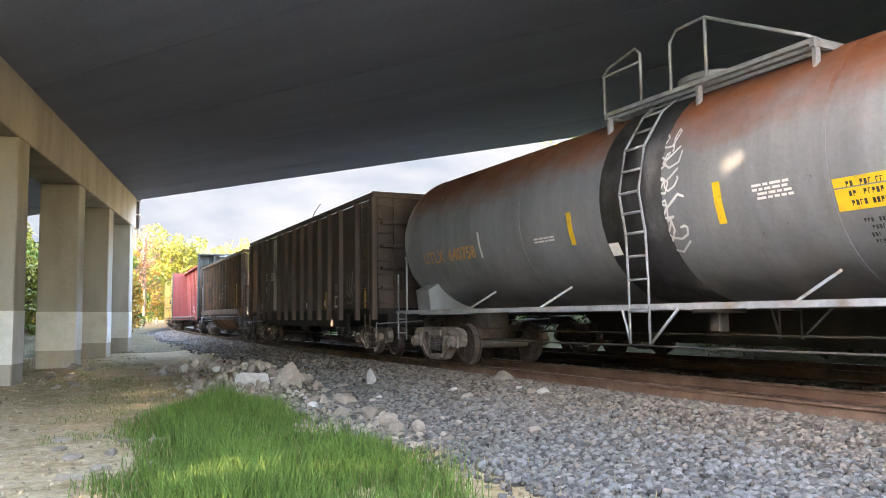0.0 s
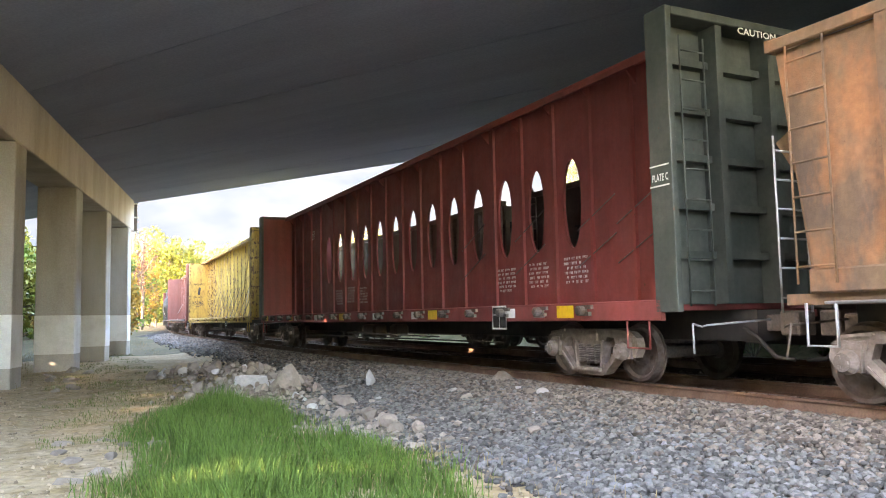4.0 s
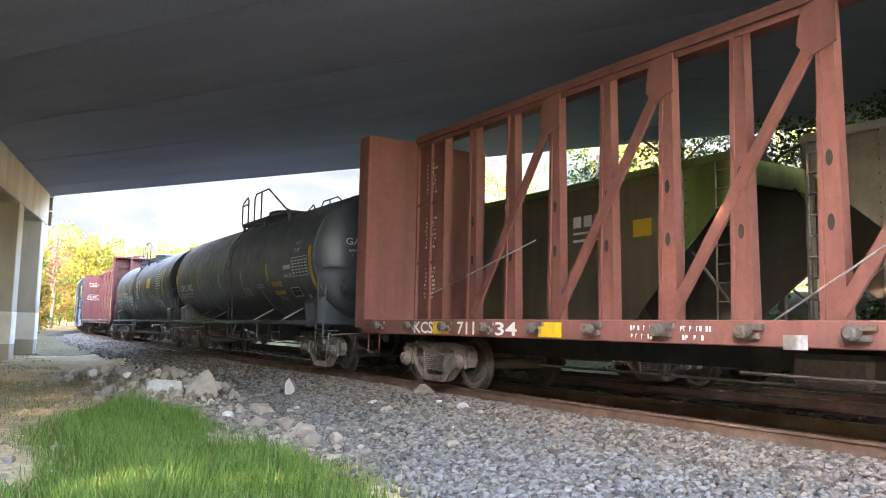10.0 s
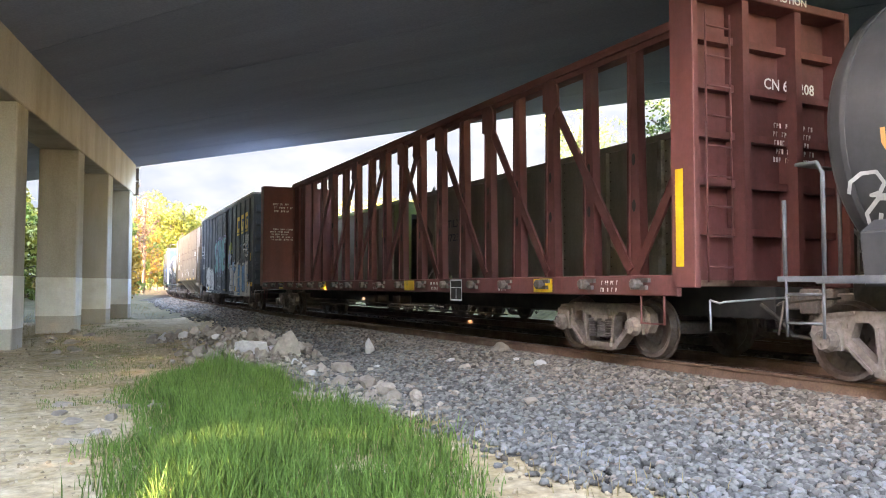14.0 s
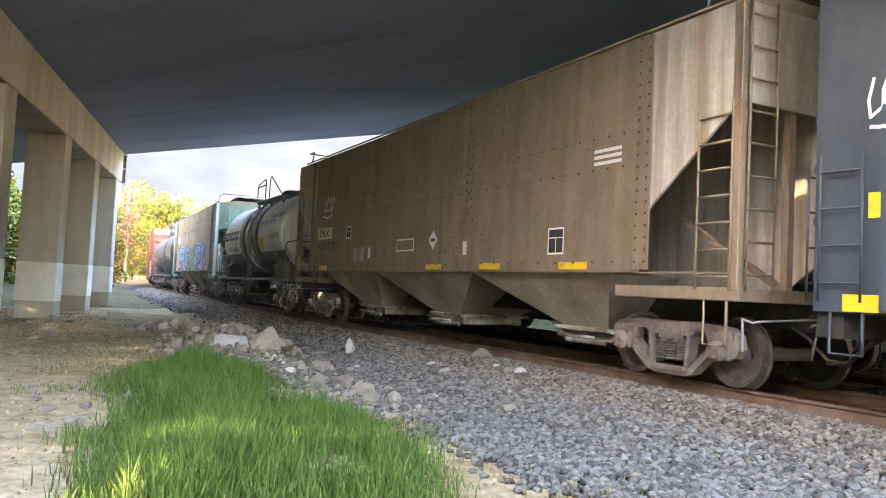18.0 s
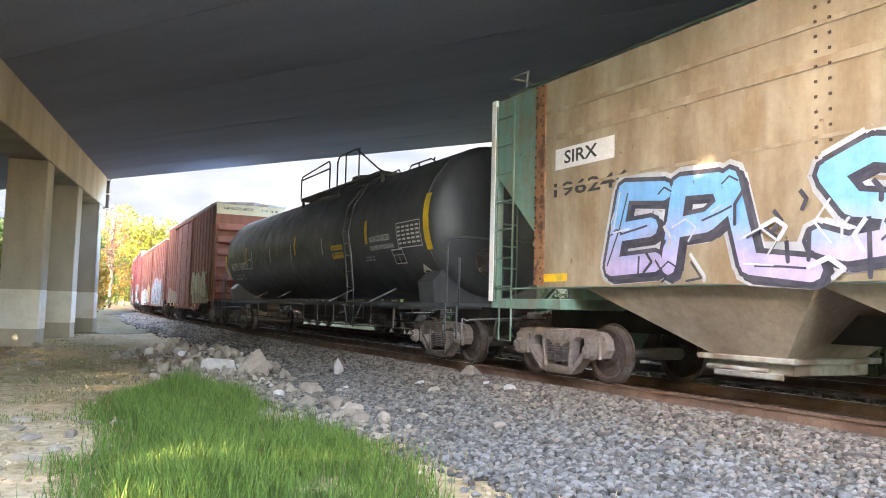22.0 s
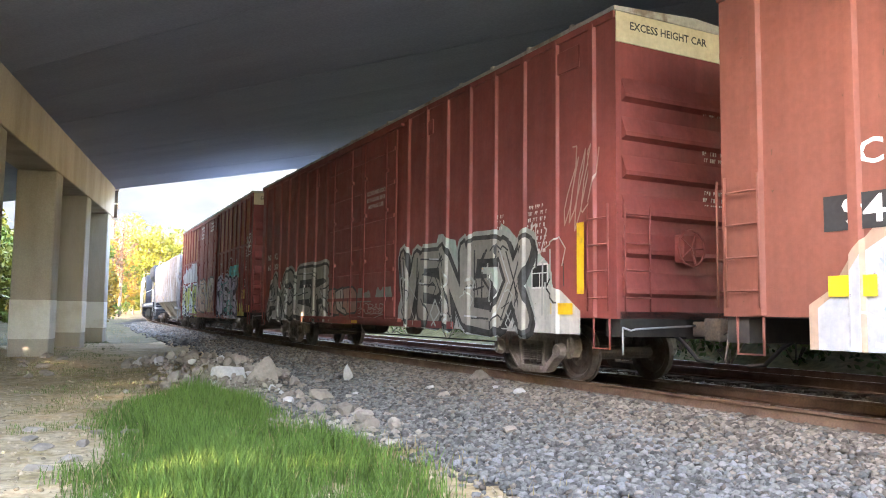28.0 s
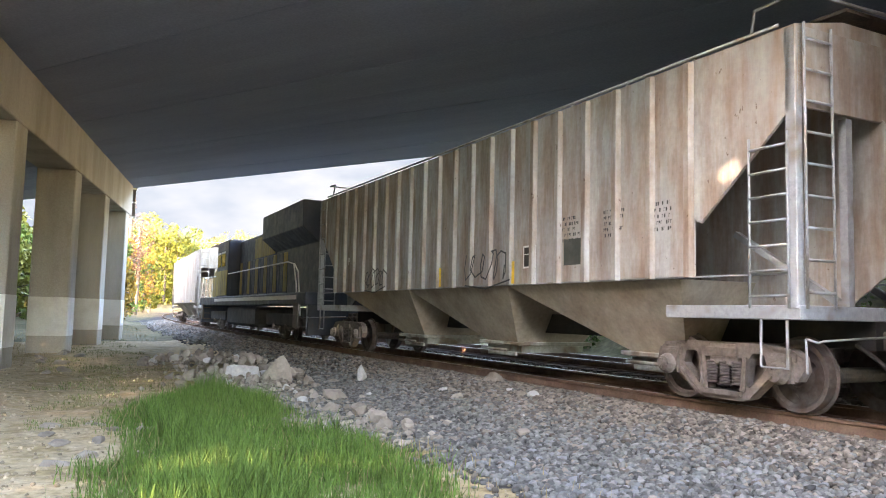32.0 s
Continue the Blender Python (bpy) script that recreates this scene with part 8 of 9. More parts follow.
# ---- the locomotive ----
M_locoblue = mat("dark_blue_locomotive_paint", (0.025, 0.035, 0.06), 0.5, 0, 0.12, 14, second=(0.05, 0.052, 0.055), amount=0.45, size=1.0, sharp=0.4, stretch=(1, 1, 0.3))
M_locoyellow = mat("grimy_yellow_locomotive_paint", (0.44, 0.32, 0.06), 0.55, 0, 0.12, 14, second=(0.16, 0.12, 0.05), amount=0.45, size=1.2, sharp=0.3, stretch=(2, 1, 0.3))
M_glass = mat("dark_window_glass", (0.02, 0.022, 0.025), 0.08, 0, 0.02, 5, bump=0)


def locomotive(front, back):
    car, hl = new_car("locomotive", "grimy dark blue and yellow diesel locomotive", "locomotive", front, back, 13.2)
    joined("underframe", [(-hl, hl, -1.5, 1.5, 1.25, 1.65)], M_locoblue, car, bevel=0.02)
    joined("sill_stripe", [(-6.0, hl - 1.0, -1.51, -1.503, 1.42, 1.56)], M_white, car)
    joined("long_hood", [(-2.6, 4.6, -0.95, 0.95, 1.65, 4.25)], M_locoblue, car, bevel=0.04)
    bm = bmesh.new()
    prism(bm, [(-0.95, 1.65), (0.95, 1.65), (0.95, 3.3), (1.52, 3.75), (1.52, 4.62), (-1.52, 4.62), (-1.52, 3.75), (-0.95, 3.3)], "x", 4.6, hl - 0.5)
    part("radiator_hood", bm, M_locoblue, car, "flared radiator hood", 0.02)
    for i in range(16):
        x = -2.3 + 0.55 * i
        boxpart("hood_door", (x, x + 0.48, -0.99, -0.955, 1.75, 3.2), M_locoblue if i % 3 else M_locoyellow, car, bevel=0.01)
    boxpart("hood_panel", (0.8, 4.4, -0.985, -0.955, 3.25, 4.1), M_locoyellow, car, "grimy yellow hood panel", 0.01)
    joined("exhaust", [(0.5, 1.6, -0.4, 0.4, 4.25, 4.5)], M_black, car)
    cab = joined("cab", [(-5.6, -2.62, -1.5, 1.5, 1.65, 4.35)], M_locoblue, car, "dark blue cab", 0.05)
    joined("cab_lower", [(-5.62, -2.7, -1.53, -1.5, 1.7, 2.9)], M_locoyellow, cab, "yellow lower cab side", 0.01)
    for x0, x1 in ((-5.3, -4.5), (-4.2, -3.3)):
        boxpart("cab_window", (x0, x1, -1.53, -1.5, 3.1, 3.75), M_glass, cab)
        boxpart("window_frame", (x0 - 0.05, x1 + 0.05, -1.545, -1.53, 3.72, 3.8), M_white, cab)
    bm = bmesh.new()
    prism(bm, [(-9.3, 1.65), (-5.6, 1.65), (-5.6, 3.5), (-8.6, 3.1), (-9.3, 2.7)], "y", -1.1, 1.1)
    part("nose", bm, M_locoyellow, car, "grimy yellow nose", 0.04)
    joined("fuel_tank", [(-3.2, 3.2, -1.35, 1.35, 0.35, 1.2)], M_black, car, bevel=0.12)
    joined("pilot", [(-hl - 0.05, -hl + 0.15, -1.4, 1.4, 0.3, 1.25), (hl - 0.15, hl + 0.05, -1.4, 1.4, 0.3, 1.25)], M_locoblue, car, bevel=0.02)
    tubes("handrail", [[(-2.6, -1.47, 2.7), (8.5, -1.47, 2.7), (9.3, -1.47, 2.6), (9.7, -1.47, 1.9), (9.9, -1.47, 1.0)], [(9.4, -1.47, 2.6), (9.9, -1.47, 2.3), (10.3, -1.47, 0.9)], [(-9.6, -1.47, 1.65), (-9.6, -1.47, 2.7), (-5.7, -1.47, 2.7)]], 0.025, M_white, car, "white handrail")
    for x in np.arange(-2.0, 9.0, 1.5):
        tubes("handrail_post", [[(x, -1.47, 1.6), (x, -1.47, 2.7)]], 0.02, M_locoblue, car)
    for x in (9.9, -9.9):
        joined("step_well", [(x - 0.3, x + 0.3, -1.52, -1.45, 0.5, 1.3)] + [(x - 0.28, x + 0.28, -1.5, -1.1, z, z + 0.04) for z in (0.5, 0.8, 1.1)], M_steel, car)
    couplers(car, hl)
    for x in (-6.6, 6.6):
        joined("truck_frame", [(x - 2.2, x + 2.2, -1.2, -1.08, 0.5, 0.95), (x - 2.2, x + 2.2, 1.08, 1.2, 0.5, 0.95)], M_black, car, bevel=0.04)
    return car


locomotive(362.4, 384.2)

# ---- coal hoppers on the second track ----
SPEED2 = 4.4
M_coal = mat("dusty_olive_coal_car_paint", (0.19, 0.155, 0.095), 0.75, 0, 0.12, 14, second=(0.13, 0.105, 0.07), amount=0.45, size=0.8, sharp=0.4, stretch=(1, 1, 0.3), bump=0.12)
M_coaldark = mat("dark_coal_car_paint", (0.08, 0.07, 0.06), 0.75, 0, 0.12, 14, second=(0.09, 0.075, 0.055), amount=0.4, size=0.9, sharp=0.4, stretch=(1, 1, 0.3))
M_coalgrey = mat("dusty_grey_coal_car_paint", (0.27, 0.25, 0.205), 0.75, 0, 0.12, 14, second=(0.20, 0.17, 0.12), amount=0.45, size=0.8, sharp=0.4, stretch=(1, 1, 0.3))
M_coalgreen = mat("green_end_paint", (0.16, 0.22, 0.05), 0.7, 0, 0.12, 14, second=(0.10, 0.14, 0.04), amount=0.4, size=1.2, sharp=0.3)
M_coalpost = mat("dusty_pale_post", (0.30, 0.28, 0.24), 0.75, 0, 0.15, 14, second=(0.18, 0.15, 0.11), amount=0.4, size=1.5)


def coal_hopper(front, back, paint, endpaint, mark, label):
    car = thing("coal_hopper", label, "hopper car", "coal cars on the second track")
    hl, centres = (back - front) / 2, back - front - 5.0
    spins = []
    for sx in (centres / 2, -centres / 2):
        add_bogie(car, sx, spins)
    CARS.append((car, (front + back) / 2, centres, spins, -1))
    h, w = 4.15, 1.5
    for s in (-1, 1):
        bm = bmesh.new()
        prism(bm, [(-hl + 2.6, 1.25), (hl - 2.6, 1.25), (hl - 2.4, 1.5), (hl - 1.3, 2.6), (hl - 1.3, h), (-hl + 1.3, h), (-hl + 1.3, 2.6), (-hl + 2.4, 1.5)], "y", min(s * (w - 0.05), s * w), max(s * (w - 0.05), s * w))
        part("side_sheet", bm, paint, car)
        for e in (-1, 1):
            bm = bmesh.new()
            prism(bm, [(e * (hl - 1.29), 2.6), (e * hl, 3.75), (e * hl, h), (e * (hl - 1.29), h)], "y", min(s * (w - 0.05), s * w), max(s * (w - 0.05), s * w))
            part("end_gusset", bm, endpaint, car)
        boxpart("top_chord", (-hl, hl, min(s * (w - 0.08), s * (w + 0.06)), max(s * (w - 0.08), s * (w + 0.06)), h, h + 0.14), endpaint, car)
        boxpart("side_sill", (-hl, hl, min(s * (w - 0.12), s * w), max(s * (w - 0.12), s * w), 1.05, 1.24), paint, car)
    for x in np.linspace(-hl + 1.35, hl - 1.35, 9):
        joined("side_post", [(x - 0.06, x + 0.06, s * 1.55 - 0.05, s * 1.55 + 0.05, 1.25, h) for s in (-1, 1)], M_coalpost if random.random() < 0.45 else paint, car)
        rivets(car, [(x + d, z) for d in (-0.11, 0.11) for z in np.arange(1.5, h, 0.22)], w)
    for e in (-1, 1):
        bm = bmesh.new()
        beam(bm, (e * hl, 0, 3.75), (e * (hl - 3.4), 0, 1.2), 2 * w - 0.12, 0.04, (0, 1, 0))
        part("slope_sheet", bm, M_coaldark, car)
        boxpart("end_sheet", (min(e * hl, e * (hl - 0.05)), max(e * hl, e * (hl - 0.05)), -w + 0.06, w - 0.06, 3.7, h), endpaint, car)
        boxpart("end_sill", (min(e * hl, e * (hl - 1.6)), max(e * hl, e * (hl - 1.6)), -w, w, 1.0, 1.2), M_coaldark, car)
        ladder(car, e * (hl - 0.1), e * (hl - 0.55), -w - 0.02, 1.1, h, 9, M_coalpost, r=0.02)
        for y in (-1.38, 1.38):
            boxpart("corner_post", (min(e * hl, e * (hl - 0.1)), max(e * hl, e * (hl - 0.1)), y - 0.06, y + 0.06, 1.2, 3.75), endpaint, car)
        tubes("end_brace", [[(e * (hl - 0.1), y, 1.2), (e * (hl - 1.5), y * 0.8, 2.6)] for y in (-1.3, 1.3)], 0.03, M_coalpost, car)
    boxpart("hopper_bottom", (-hl + 3.3, hl - 3.3, -1.2, 1.2, 0.4, 1.25), M_coaldark, car)
    couplers(car, hl)
    boxpart("coal_load", (-hl + 1.2, hl - 1.2, -w + 0.06, w - 0.06, h - 0.5, h - 0.3), M_black, car)
    sf = flat_side(w)
    a, b = mark
    lettering(car, a, sf, -hl + 2.2, 2.95, 1.0, 0.25, M_ink)
    lettering(car, b, sf, -hl + 2.1, 2.5, 1.2, 0.24, M_ink)
    plates(car, "owner_mark", [(hl - 4.4 + k * 0.34, hl - 4.4 + k * 0.34 + 0.26, 3.3, 3.55) for k in range(3)] + [(hl - 4.4, hl - 3.45, 3.15, 3.2), (hl - 4.4, hl - 3.3, 2.98, 3.04)], sf, M_white, 0.006, "plain pale owner's mark")
    plates(car, "notice", [(hl - 2.6, hl - 2.1, 2.95, 3.3)], sf, M_letteryellow)
    return car


edges2 = [75.0, 56.2, 37.6, 19.0, 0.6, -17.8, -36.2, -54.8, -73.2]
marks2 = [("TILX", "48102"), ("TILX", "48340"), ("TILX", "47519"), ("TILX", "49051"), ("TILX", "48277"), ("TILX", "49343"), ("TILX", "47233"), ("TILX", "47610")]
for i in range(8):
    b, a = edges2[i] - 0.6, edges2[i + 1] + 0.6
    p, e = ((M_coal, M_coalgreen), (M_coal, M_coal), (M_coaldark, M_coaldark), (M_coal, M_coal), (M_coaldark, M_coaldark), (M_coal, M_coalgreen), (M_coalgrey, M_coalgrey), (M_coal, M_coalgreen))[i]
    lab = "dusty olive coal hopper with a green end" if e is M_coalgreen else ("dark grimy coal hopper with riveted posts" if p is M_coaldark else ("dusty pale grey coal hopper" if p is M_coalgrey else "dusty olive brown coal hopper"))
    coal_hopper(a, b, p, e, marks2[i], lab)

add_wheels()


# ---- plants ----
def quads_mesh(name, pts, material):
    """A mesh of separate four-cornered faces; pts is (n, 4, 3)."""
    n = len(pts)
    me = bpy.data.meshes.new(name)
    me.vertices.add(n * 4)
    me.vertices.foreach_set("co", np.asarray(pts, dtype=np.float32).ravel())
    me.loops.add(n * 4)
    me.loops.foreach_set("vertex_index", np.arange(n * 4, dtype=np.int32))
    me.polygons.add(n)
    me.polygons.foreach_set("loop_start", np.arange(0, n * 4, 4, dtype=np.int32))
    me.update(calc_edges=True)
    me.materials.append(material)
    return me


def leaf_cloud(rng, centres, radii, count, size):
    """Leaves scattered in clumps, more towards each clump's outside."""
    k = rng.integers(0, len(centres), count)
    d = rng.normal(size=(count, 3))
    d /= np.linalg.norm(d, axis=1)[:, None]
    r = radii[k] * rng.uniform(0.35, 1.0, count) ** 0.5
    c = centres[k] + d * r[:, None] * np.array([1, 1, 0.8])
    u = rng.normal(size=(count, 3))
    u /= np.linalg.norm(u, axis=1)[:, None]
    v = np.cross(u, rng.normal(size=(count, 3)))
    v /= np.linalg.norm(v, axis=1)[:, None]
    s = size * rng.uniform(0.6, 1.3, count)[:, None]
    return np.stack([c - u * s * 0.5, c + v * s * 0.28, c + u * s * 0.5, c - v * s * 0.28], axis=1)


def tree(x, y, h, spread, leaf, material, seed, label, count=1800, bare=0.25, name="tree", group="trees", fill=14):
    rng = np.random.default_rng(seed)
    z0 = ground_z(x, y) - 0.1
    t = thing(name, label, "tree", group)
    t.location = (x, y, z0)
    bm = bmesh.new()
    tube(bm, [(0, 0, 0), (0.1, 0.05, h * 0.3), (-0.05, 0.1, h * 0.6), (0.05, 0.0, h * 0.92)], 0.09 + h * 0.008, 7)
    tips = []
    for i in range(11):
        a = rng.uniform(0, 6.28)
        zb = h * rng.uniform(bare, 0.8)
        l = spread * rng.uniform(0.5, 1.0) * (1.15 - 0.6 * (zb / h))
        tip = (l * math.cos(a), l * math.sin(a), zb + h * rng.uniform(0.05, 0.2))
        mid = (tip[0] * 0.5, tip[1] * 0.5, (zb + tip[2]) / 2 + 0.1)
        tube(bm, [(0, 0, zb), mid, tip], 0.025 + 0.003 * h, 5)
        tips += [tip, mid]
    part("trunk", bm, M_bark, t)
    cen = np.array(tips + [(rng.uniform(-0.5, 0.5) * spread, rng.uniform(-0.5, 0.5) * spread, h * rng.uniform(max(bare, 0.3 if fill < 20 else 0.1), 1.0)) for _ in range(fill)])
    rad = rng.uniform(0.16, 0.38, len(cen)) * spread
    pts = leaf_cloud(rng, cen, rad, count, leaf)
    # leaves on the sun's ray to SPOT are left out, to let a spot through
    q = pts.mean(axis=1) + np.array([x, y, z0]) - np.array(SPOT)
    off = q - np.outer(q @ np.array(SUN_DIR), np.array(SUN_DIR))
    pts = pts[np.linalg.norm(off, axis=1) > 0.48]
    part("crown", quads_mesh("crown", pts, material), None, t)
    return t


M_leafdark = mat("leaf_dark_green", (0.05, 0.085, 0.02), 0.6, 0, 0.15, 2, island=0.7, bump=0, spec=0.2)
M_leaf2 = mat("leaf_yellow_green", (0.14, 0.14, 0.02), 0.55, 0, 0.15, 2, island=0.6, bump=0, spec=0.2)
M_leafred = mat("leaf_russet", (0.12, 0.05, 0.022), 0.6, 0, 0.15, 2, island=0.6, bump=0)
rt = random.Random(5)
TREES = []
KINDS = ((M_leafy, "small roadside tree turning yellow and orange"), (M_leaf2, "yellow-green broad-leaved tree beside the railway"), (M_leafy, "small roadside tree turning yellow and orange"), (M_leaf, "green broad-leaved tree beside the railway"))
for i in range(40):                      # along the inside of the bend, beyond the bridge
    s, o = 56 + 3.5 * i, 7.5 + rt.uniform(-0.6, 1.0) + 5.0 * (i % 2)
    x, y, _ = rail_at(s, o)
    m, lab = KINDS[(i + i // 4) % 4]
    tree(x, y, min(13.5, math.hypot(x, y) * rt.uniform(0.085, 0.105)), rt.uniform(2.4, 3.2) + 0.6 * (i % 2), 0.42, m, 100 + i, lab, 3200, 0.02, fill=24)
for i in range(22):                      # the wood that closes the view
    b, dist = radians(-24 + 0.75 * i), rt.uniform(212, 250)
    x, y = dist * math.sin(b), dist * math.cos(b)
    m, lab = KINDS[1 if i % 3 else 3]
    if not -8 < along(x, y)[1] < 5:
        tree(x, y, dist * rt.uniform(0.085, 0.108), rt.uniform(6.5, 8.5), 0.8, m, 150 + i, lab, 3200, 0.02, fill=24)
for i, (b, dist, h) in enumerate(((-21.1, 118, 17.5), (-20.5, 124, 15.5))):
    tree(dist * math.sin(radians(b)), dist * math.cos(radians(b)), h, 3.2, 0.32, M_leafred, 90 + i, "thin half-bare russet tree beside the track", 1100, 0.3)
for i in range(84):                      # unseen wood, added on the left bank to block the low sun
    row = i % 3
    s, o = -24 + i * 1.5 + rt.uniform(-1, 1), (18.5, 23, 28)[row] + rt.uniform(-1.5, 1.5)
    x, y, _ = rail_at(s, o)
    tree(x, y, rt.uniform(8.8, 10.8), rt.uniform(3.8, 4.8), 0.64, M_leaf2 if i % 4 else M_leaf, 200 + i, "unseen leafy tree added on the left bank to block the low sun", 4400, 0.02, fill=36)
for i in range(8):                       # beyond the second track
    s, o = 6 + i * 4.0 + rt.uniform(-1.5, 1.5), -15.5 - rt.uniform(0, 6)
    x, y, _ = rail_at(s, o)
    tree(x, y, rt.uniform(8.5, 11.5), rt.uniform(2.6, 3.6), 0.14, M_leaf if i % 2 else M_leaf2, 400 + i, "open-crowned green tree beyond the tracks", 4600, 0.25)


for i in range(13):                      # close to the second track, under the far edge of the bridge
    x, y, _ = rail_at(-6 + i * 2.3 + rt.uniform(-0.7, 0.7), -10.8 - rt.uniform(0, 1.6))
    tree(x, y, rt.uniform(5.2, 6.8), rt.uniform(2.2, 2.9), 0.15, M_leafdark if i % 2 else M_leaf, 440 + i, "low leafy tree close to the second track", 6000, 0.05, fill=24)


def shrub(x, y, h, w, material, seed, count, leaf, label, group):
    rng = np.random.default_rng(seed)
    t = thing("shrub", label, "shrub", group)
    t.location = (x, y, ground_z(x, y) - 0.05)
    bm = bmesh.new()
    for k in range(6):
        a = rng.uniform(0, 6.28)
        tube(bm, [(0, 0, 0), (w * 0.3 * math.cos(a), w * 0.3 * math.sin(a), h * 0.5), (w * 0.5 * math.cos(a), w * 0.5 * math.sin(a), h * 0.85)], 0.015, 4)
    part("stem", bm, M_bark, t)
    cen = np.stack([rng.uniform(-0.5, 0.5, 9) * w, rng.uniform(-0.5, 0.5, 9) * w, rng.uniform(0.2, 0.85, 9) * h], axis=1)
    part("crown", quads_mesh("crown", leaf_cloud(rng, cen, rng.uniform(0.2, 0.35, 9) * w, count, leaf), material), None, t)


for i in range(52):
    s, o = -6 + i * 1.3 + rt.uniform(-0.8, 0.8), -7.9 - rt.uniform(0, 2.0)
    x, y, _ = rail_at(s, o)
    shrub(x, y, rt.uniform(1.2, 2.4), rt.uniform(1.6, 2.6), M_leafdark if i % 3 else M_leaf, 500 + i, 520, 0.17, "leafy shrub at the edge of the second track", "shrubs beyond the tracks")
for i in range(8):
    s, o = 60 + i * 4.0, 6.2 + rt.uniform(-0.5, 1.2)
    x, y, _ = rail_at(s, o)
    shrub(x, y, rt.uniform(0.7, 1.4), rt.uniform(1.4, 2.4), M_leafy if i % 2 else M_leaf2, 540 + i, 320, 0.16, "low shrub beside the track", "shrubs beside the track")


# shrubs out of view, added to block sunlight from the second column's foot
for i, (x, y, h) in enumerate(((-17.8, 23.2, 2.6), (-16.4, 24.0, 1.9), (-19.5, 22.4, 3.0), (-18.6, 24.6, 2.6))):
    shrub(x, y, h, 2.6, M_leaf, 560 + i, 900, 0.16, "unseen leafy shrub added to keep the sun off a column foot", "shrubs behind the piers")


def far_woods():
    rng = np.random.default_rng(77)
    cen, rad = [], []
    while len(cen) < 620:
        x, y = rng.uniform(-260, 330), rng.uniform(165, 420)
        s, o = along(x, y)
        if abs(o) < 9:
            continue
        z = 38 * smooth(170, 420, y) * (0.7 + 0.5 * noise.noise((x * 0.006, y * 0.004, 0)))
        h = rng.uniform(7, 12)
        cen.append((x, y, z + h * 0.6))
        rad.append(h * 0.5)
    pts = leaf_cloud(rng, np.array(cen), np.array(rad), 26000, 1.5)
    tagged(new("far_woods", quads_mesh("far_woods", pts, M_leaf2)), "distant wooded hillside in late sun", "woods", kind="stuff")


far_woods()

# ---- stones, rocks and grass ----
def stone_shapes(rng, n):
    """Lumpy angular pebbles: corners of an icosahedron pushed about."""
    t = (1 + 5 ** 0.5) / 2
    v = np.array([(-1, t, 0), (1, t, 0), (-1, -t, 0), (1, -t, 0), (0, -1, t), (0, 1, t), (0, -1, -t), (0, 1, -t), (t, 0, -1), (t, 0, 1), (-t, 0, -1), (-t, 0, 1)]) / 1.902
    f = np.array([(0, 11, 5), (0, 5, 1), (0, 1, 7), (0, 7, 10), (0, 10, 11), (1, 5, 9), (5, 11, 4), (11, 10, 2), (10, 7, 6), (7, 1, 8), (3, 9, 4), (3, 4, 2), (3, 2, 6), (3, 6, 8), (3, 8, 9), (4, 9, 5), (2, 4, 11), (6, 2, 10), (8, 6, 7), (9, 8, 1)])
    out = []
    for _ in range(n):
        out.append(v * rng.uniform(0.72, 1.25, (12, 1)) * np.array([1.0, rng.uniform(0.6, 0.95), rng.uniform(0.45, 0.8)]))
    return out, f


def stones_mesh(name, places, sizes, rng, material):
    shapes, f = stone_shapes(rng, 24)
    n = len(places)
    vs = np.empty((n, 12, 3), dtype=np.float32)
    for i in range(n):
        a, b = rng.uniform(0, 6.28), rng.uniform(-1.1, 1.1)
        ca, sa, cb, sb = math.cos(a), math.sin(a), math.cos(b), math.sin(b)
        m = np.array([[ca, -sa, 0], [sa, ca, 0], [0, 0, 1]]) @ np.array([[1, 0, 0], [0, cb, -sb], [0, sb, cb]])
        vs[i] = shapes[i % 24] @ m.T * sizes[i] + places[i]
    fs = (f[None] + (np.arange(n) * 12)[:, None, None]).astype(np.int32)
    me = bpy.data.meshes.new(name)
    me.vertices.add(n * 12)
    me.vertices.foreach_set("co", vs.ravel())
    me.loops.add(n * 60)
    me.loops.foreach_set("vertex_index", fs.ravel())
    me.polygons.add(n * 20)
    me.polygons.foreach_set("loop_start", np.arange(0, n * 60, 3, dtype=np.int32))
    me.update(calc_edges=True)
    me.materials.append(material)
    return me


def ballast_edge(s):
    return 4.75 + 0.5 * noise.noise((s * 0.3, 0.0, 2.0)) + 0.35 * noise.noise((s * 1.3, 0.0, 5.0)) - 1.6 * smooth(12, 26, s)


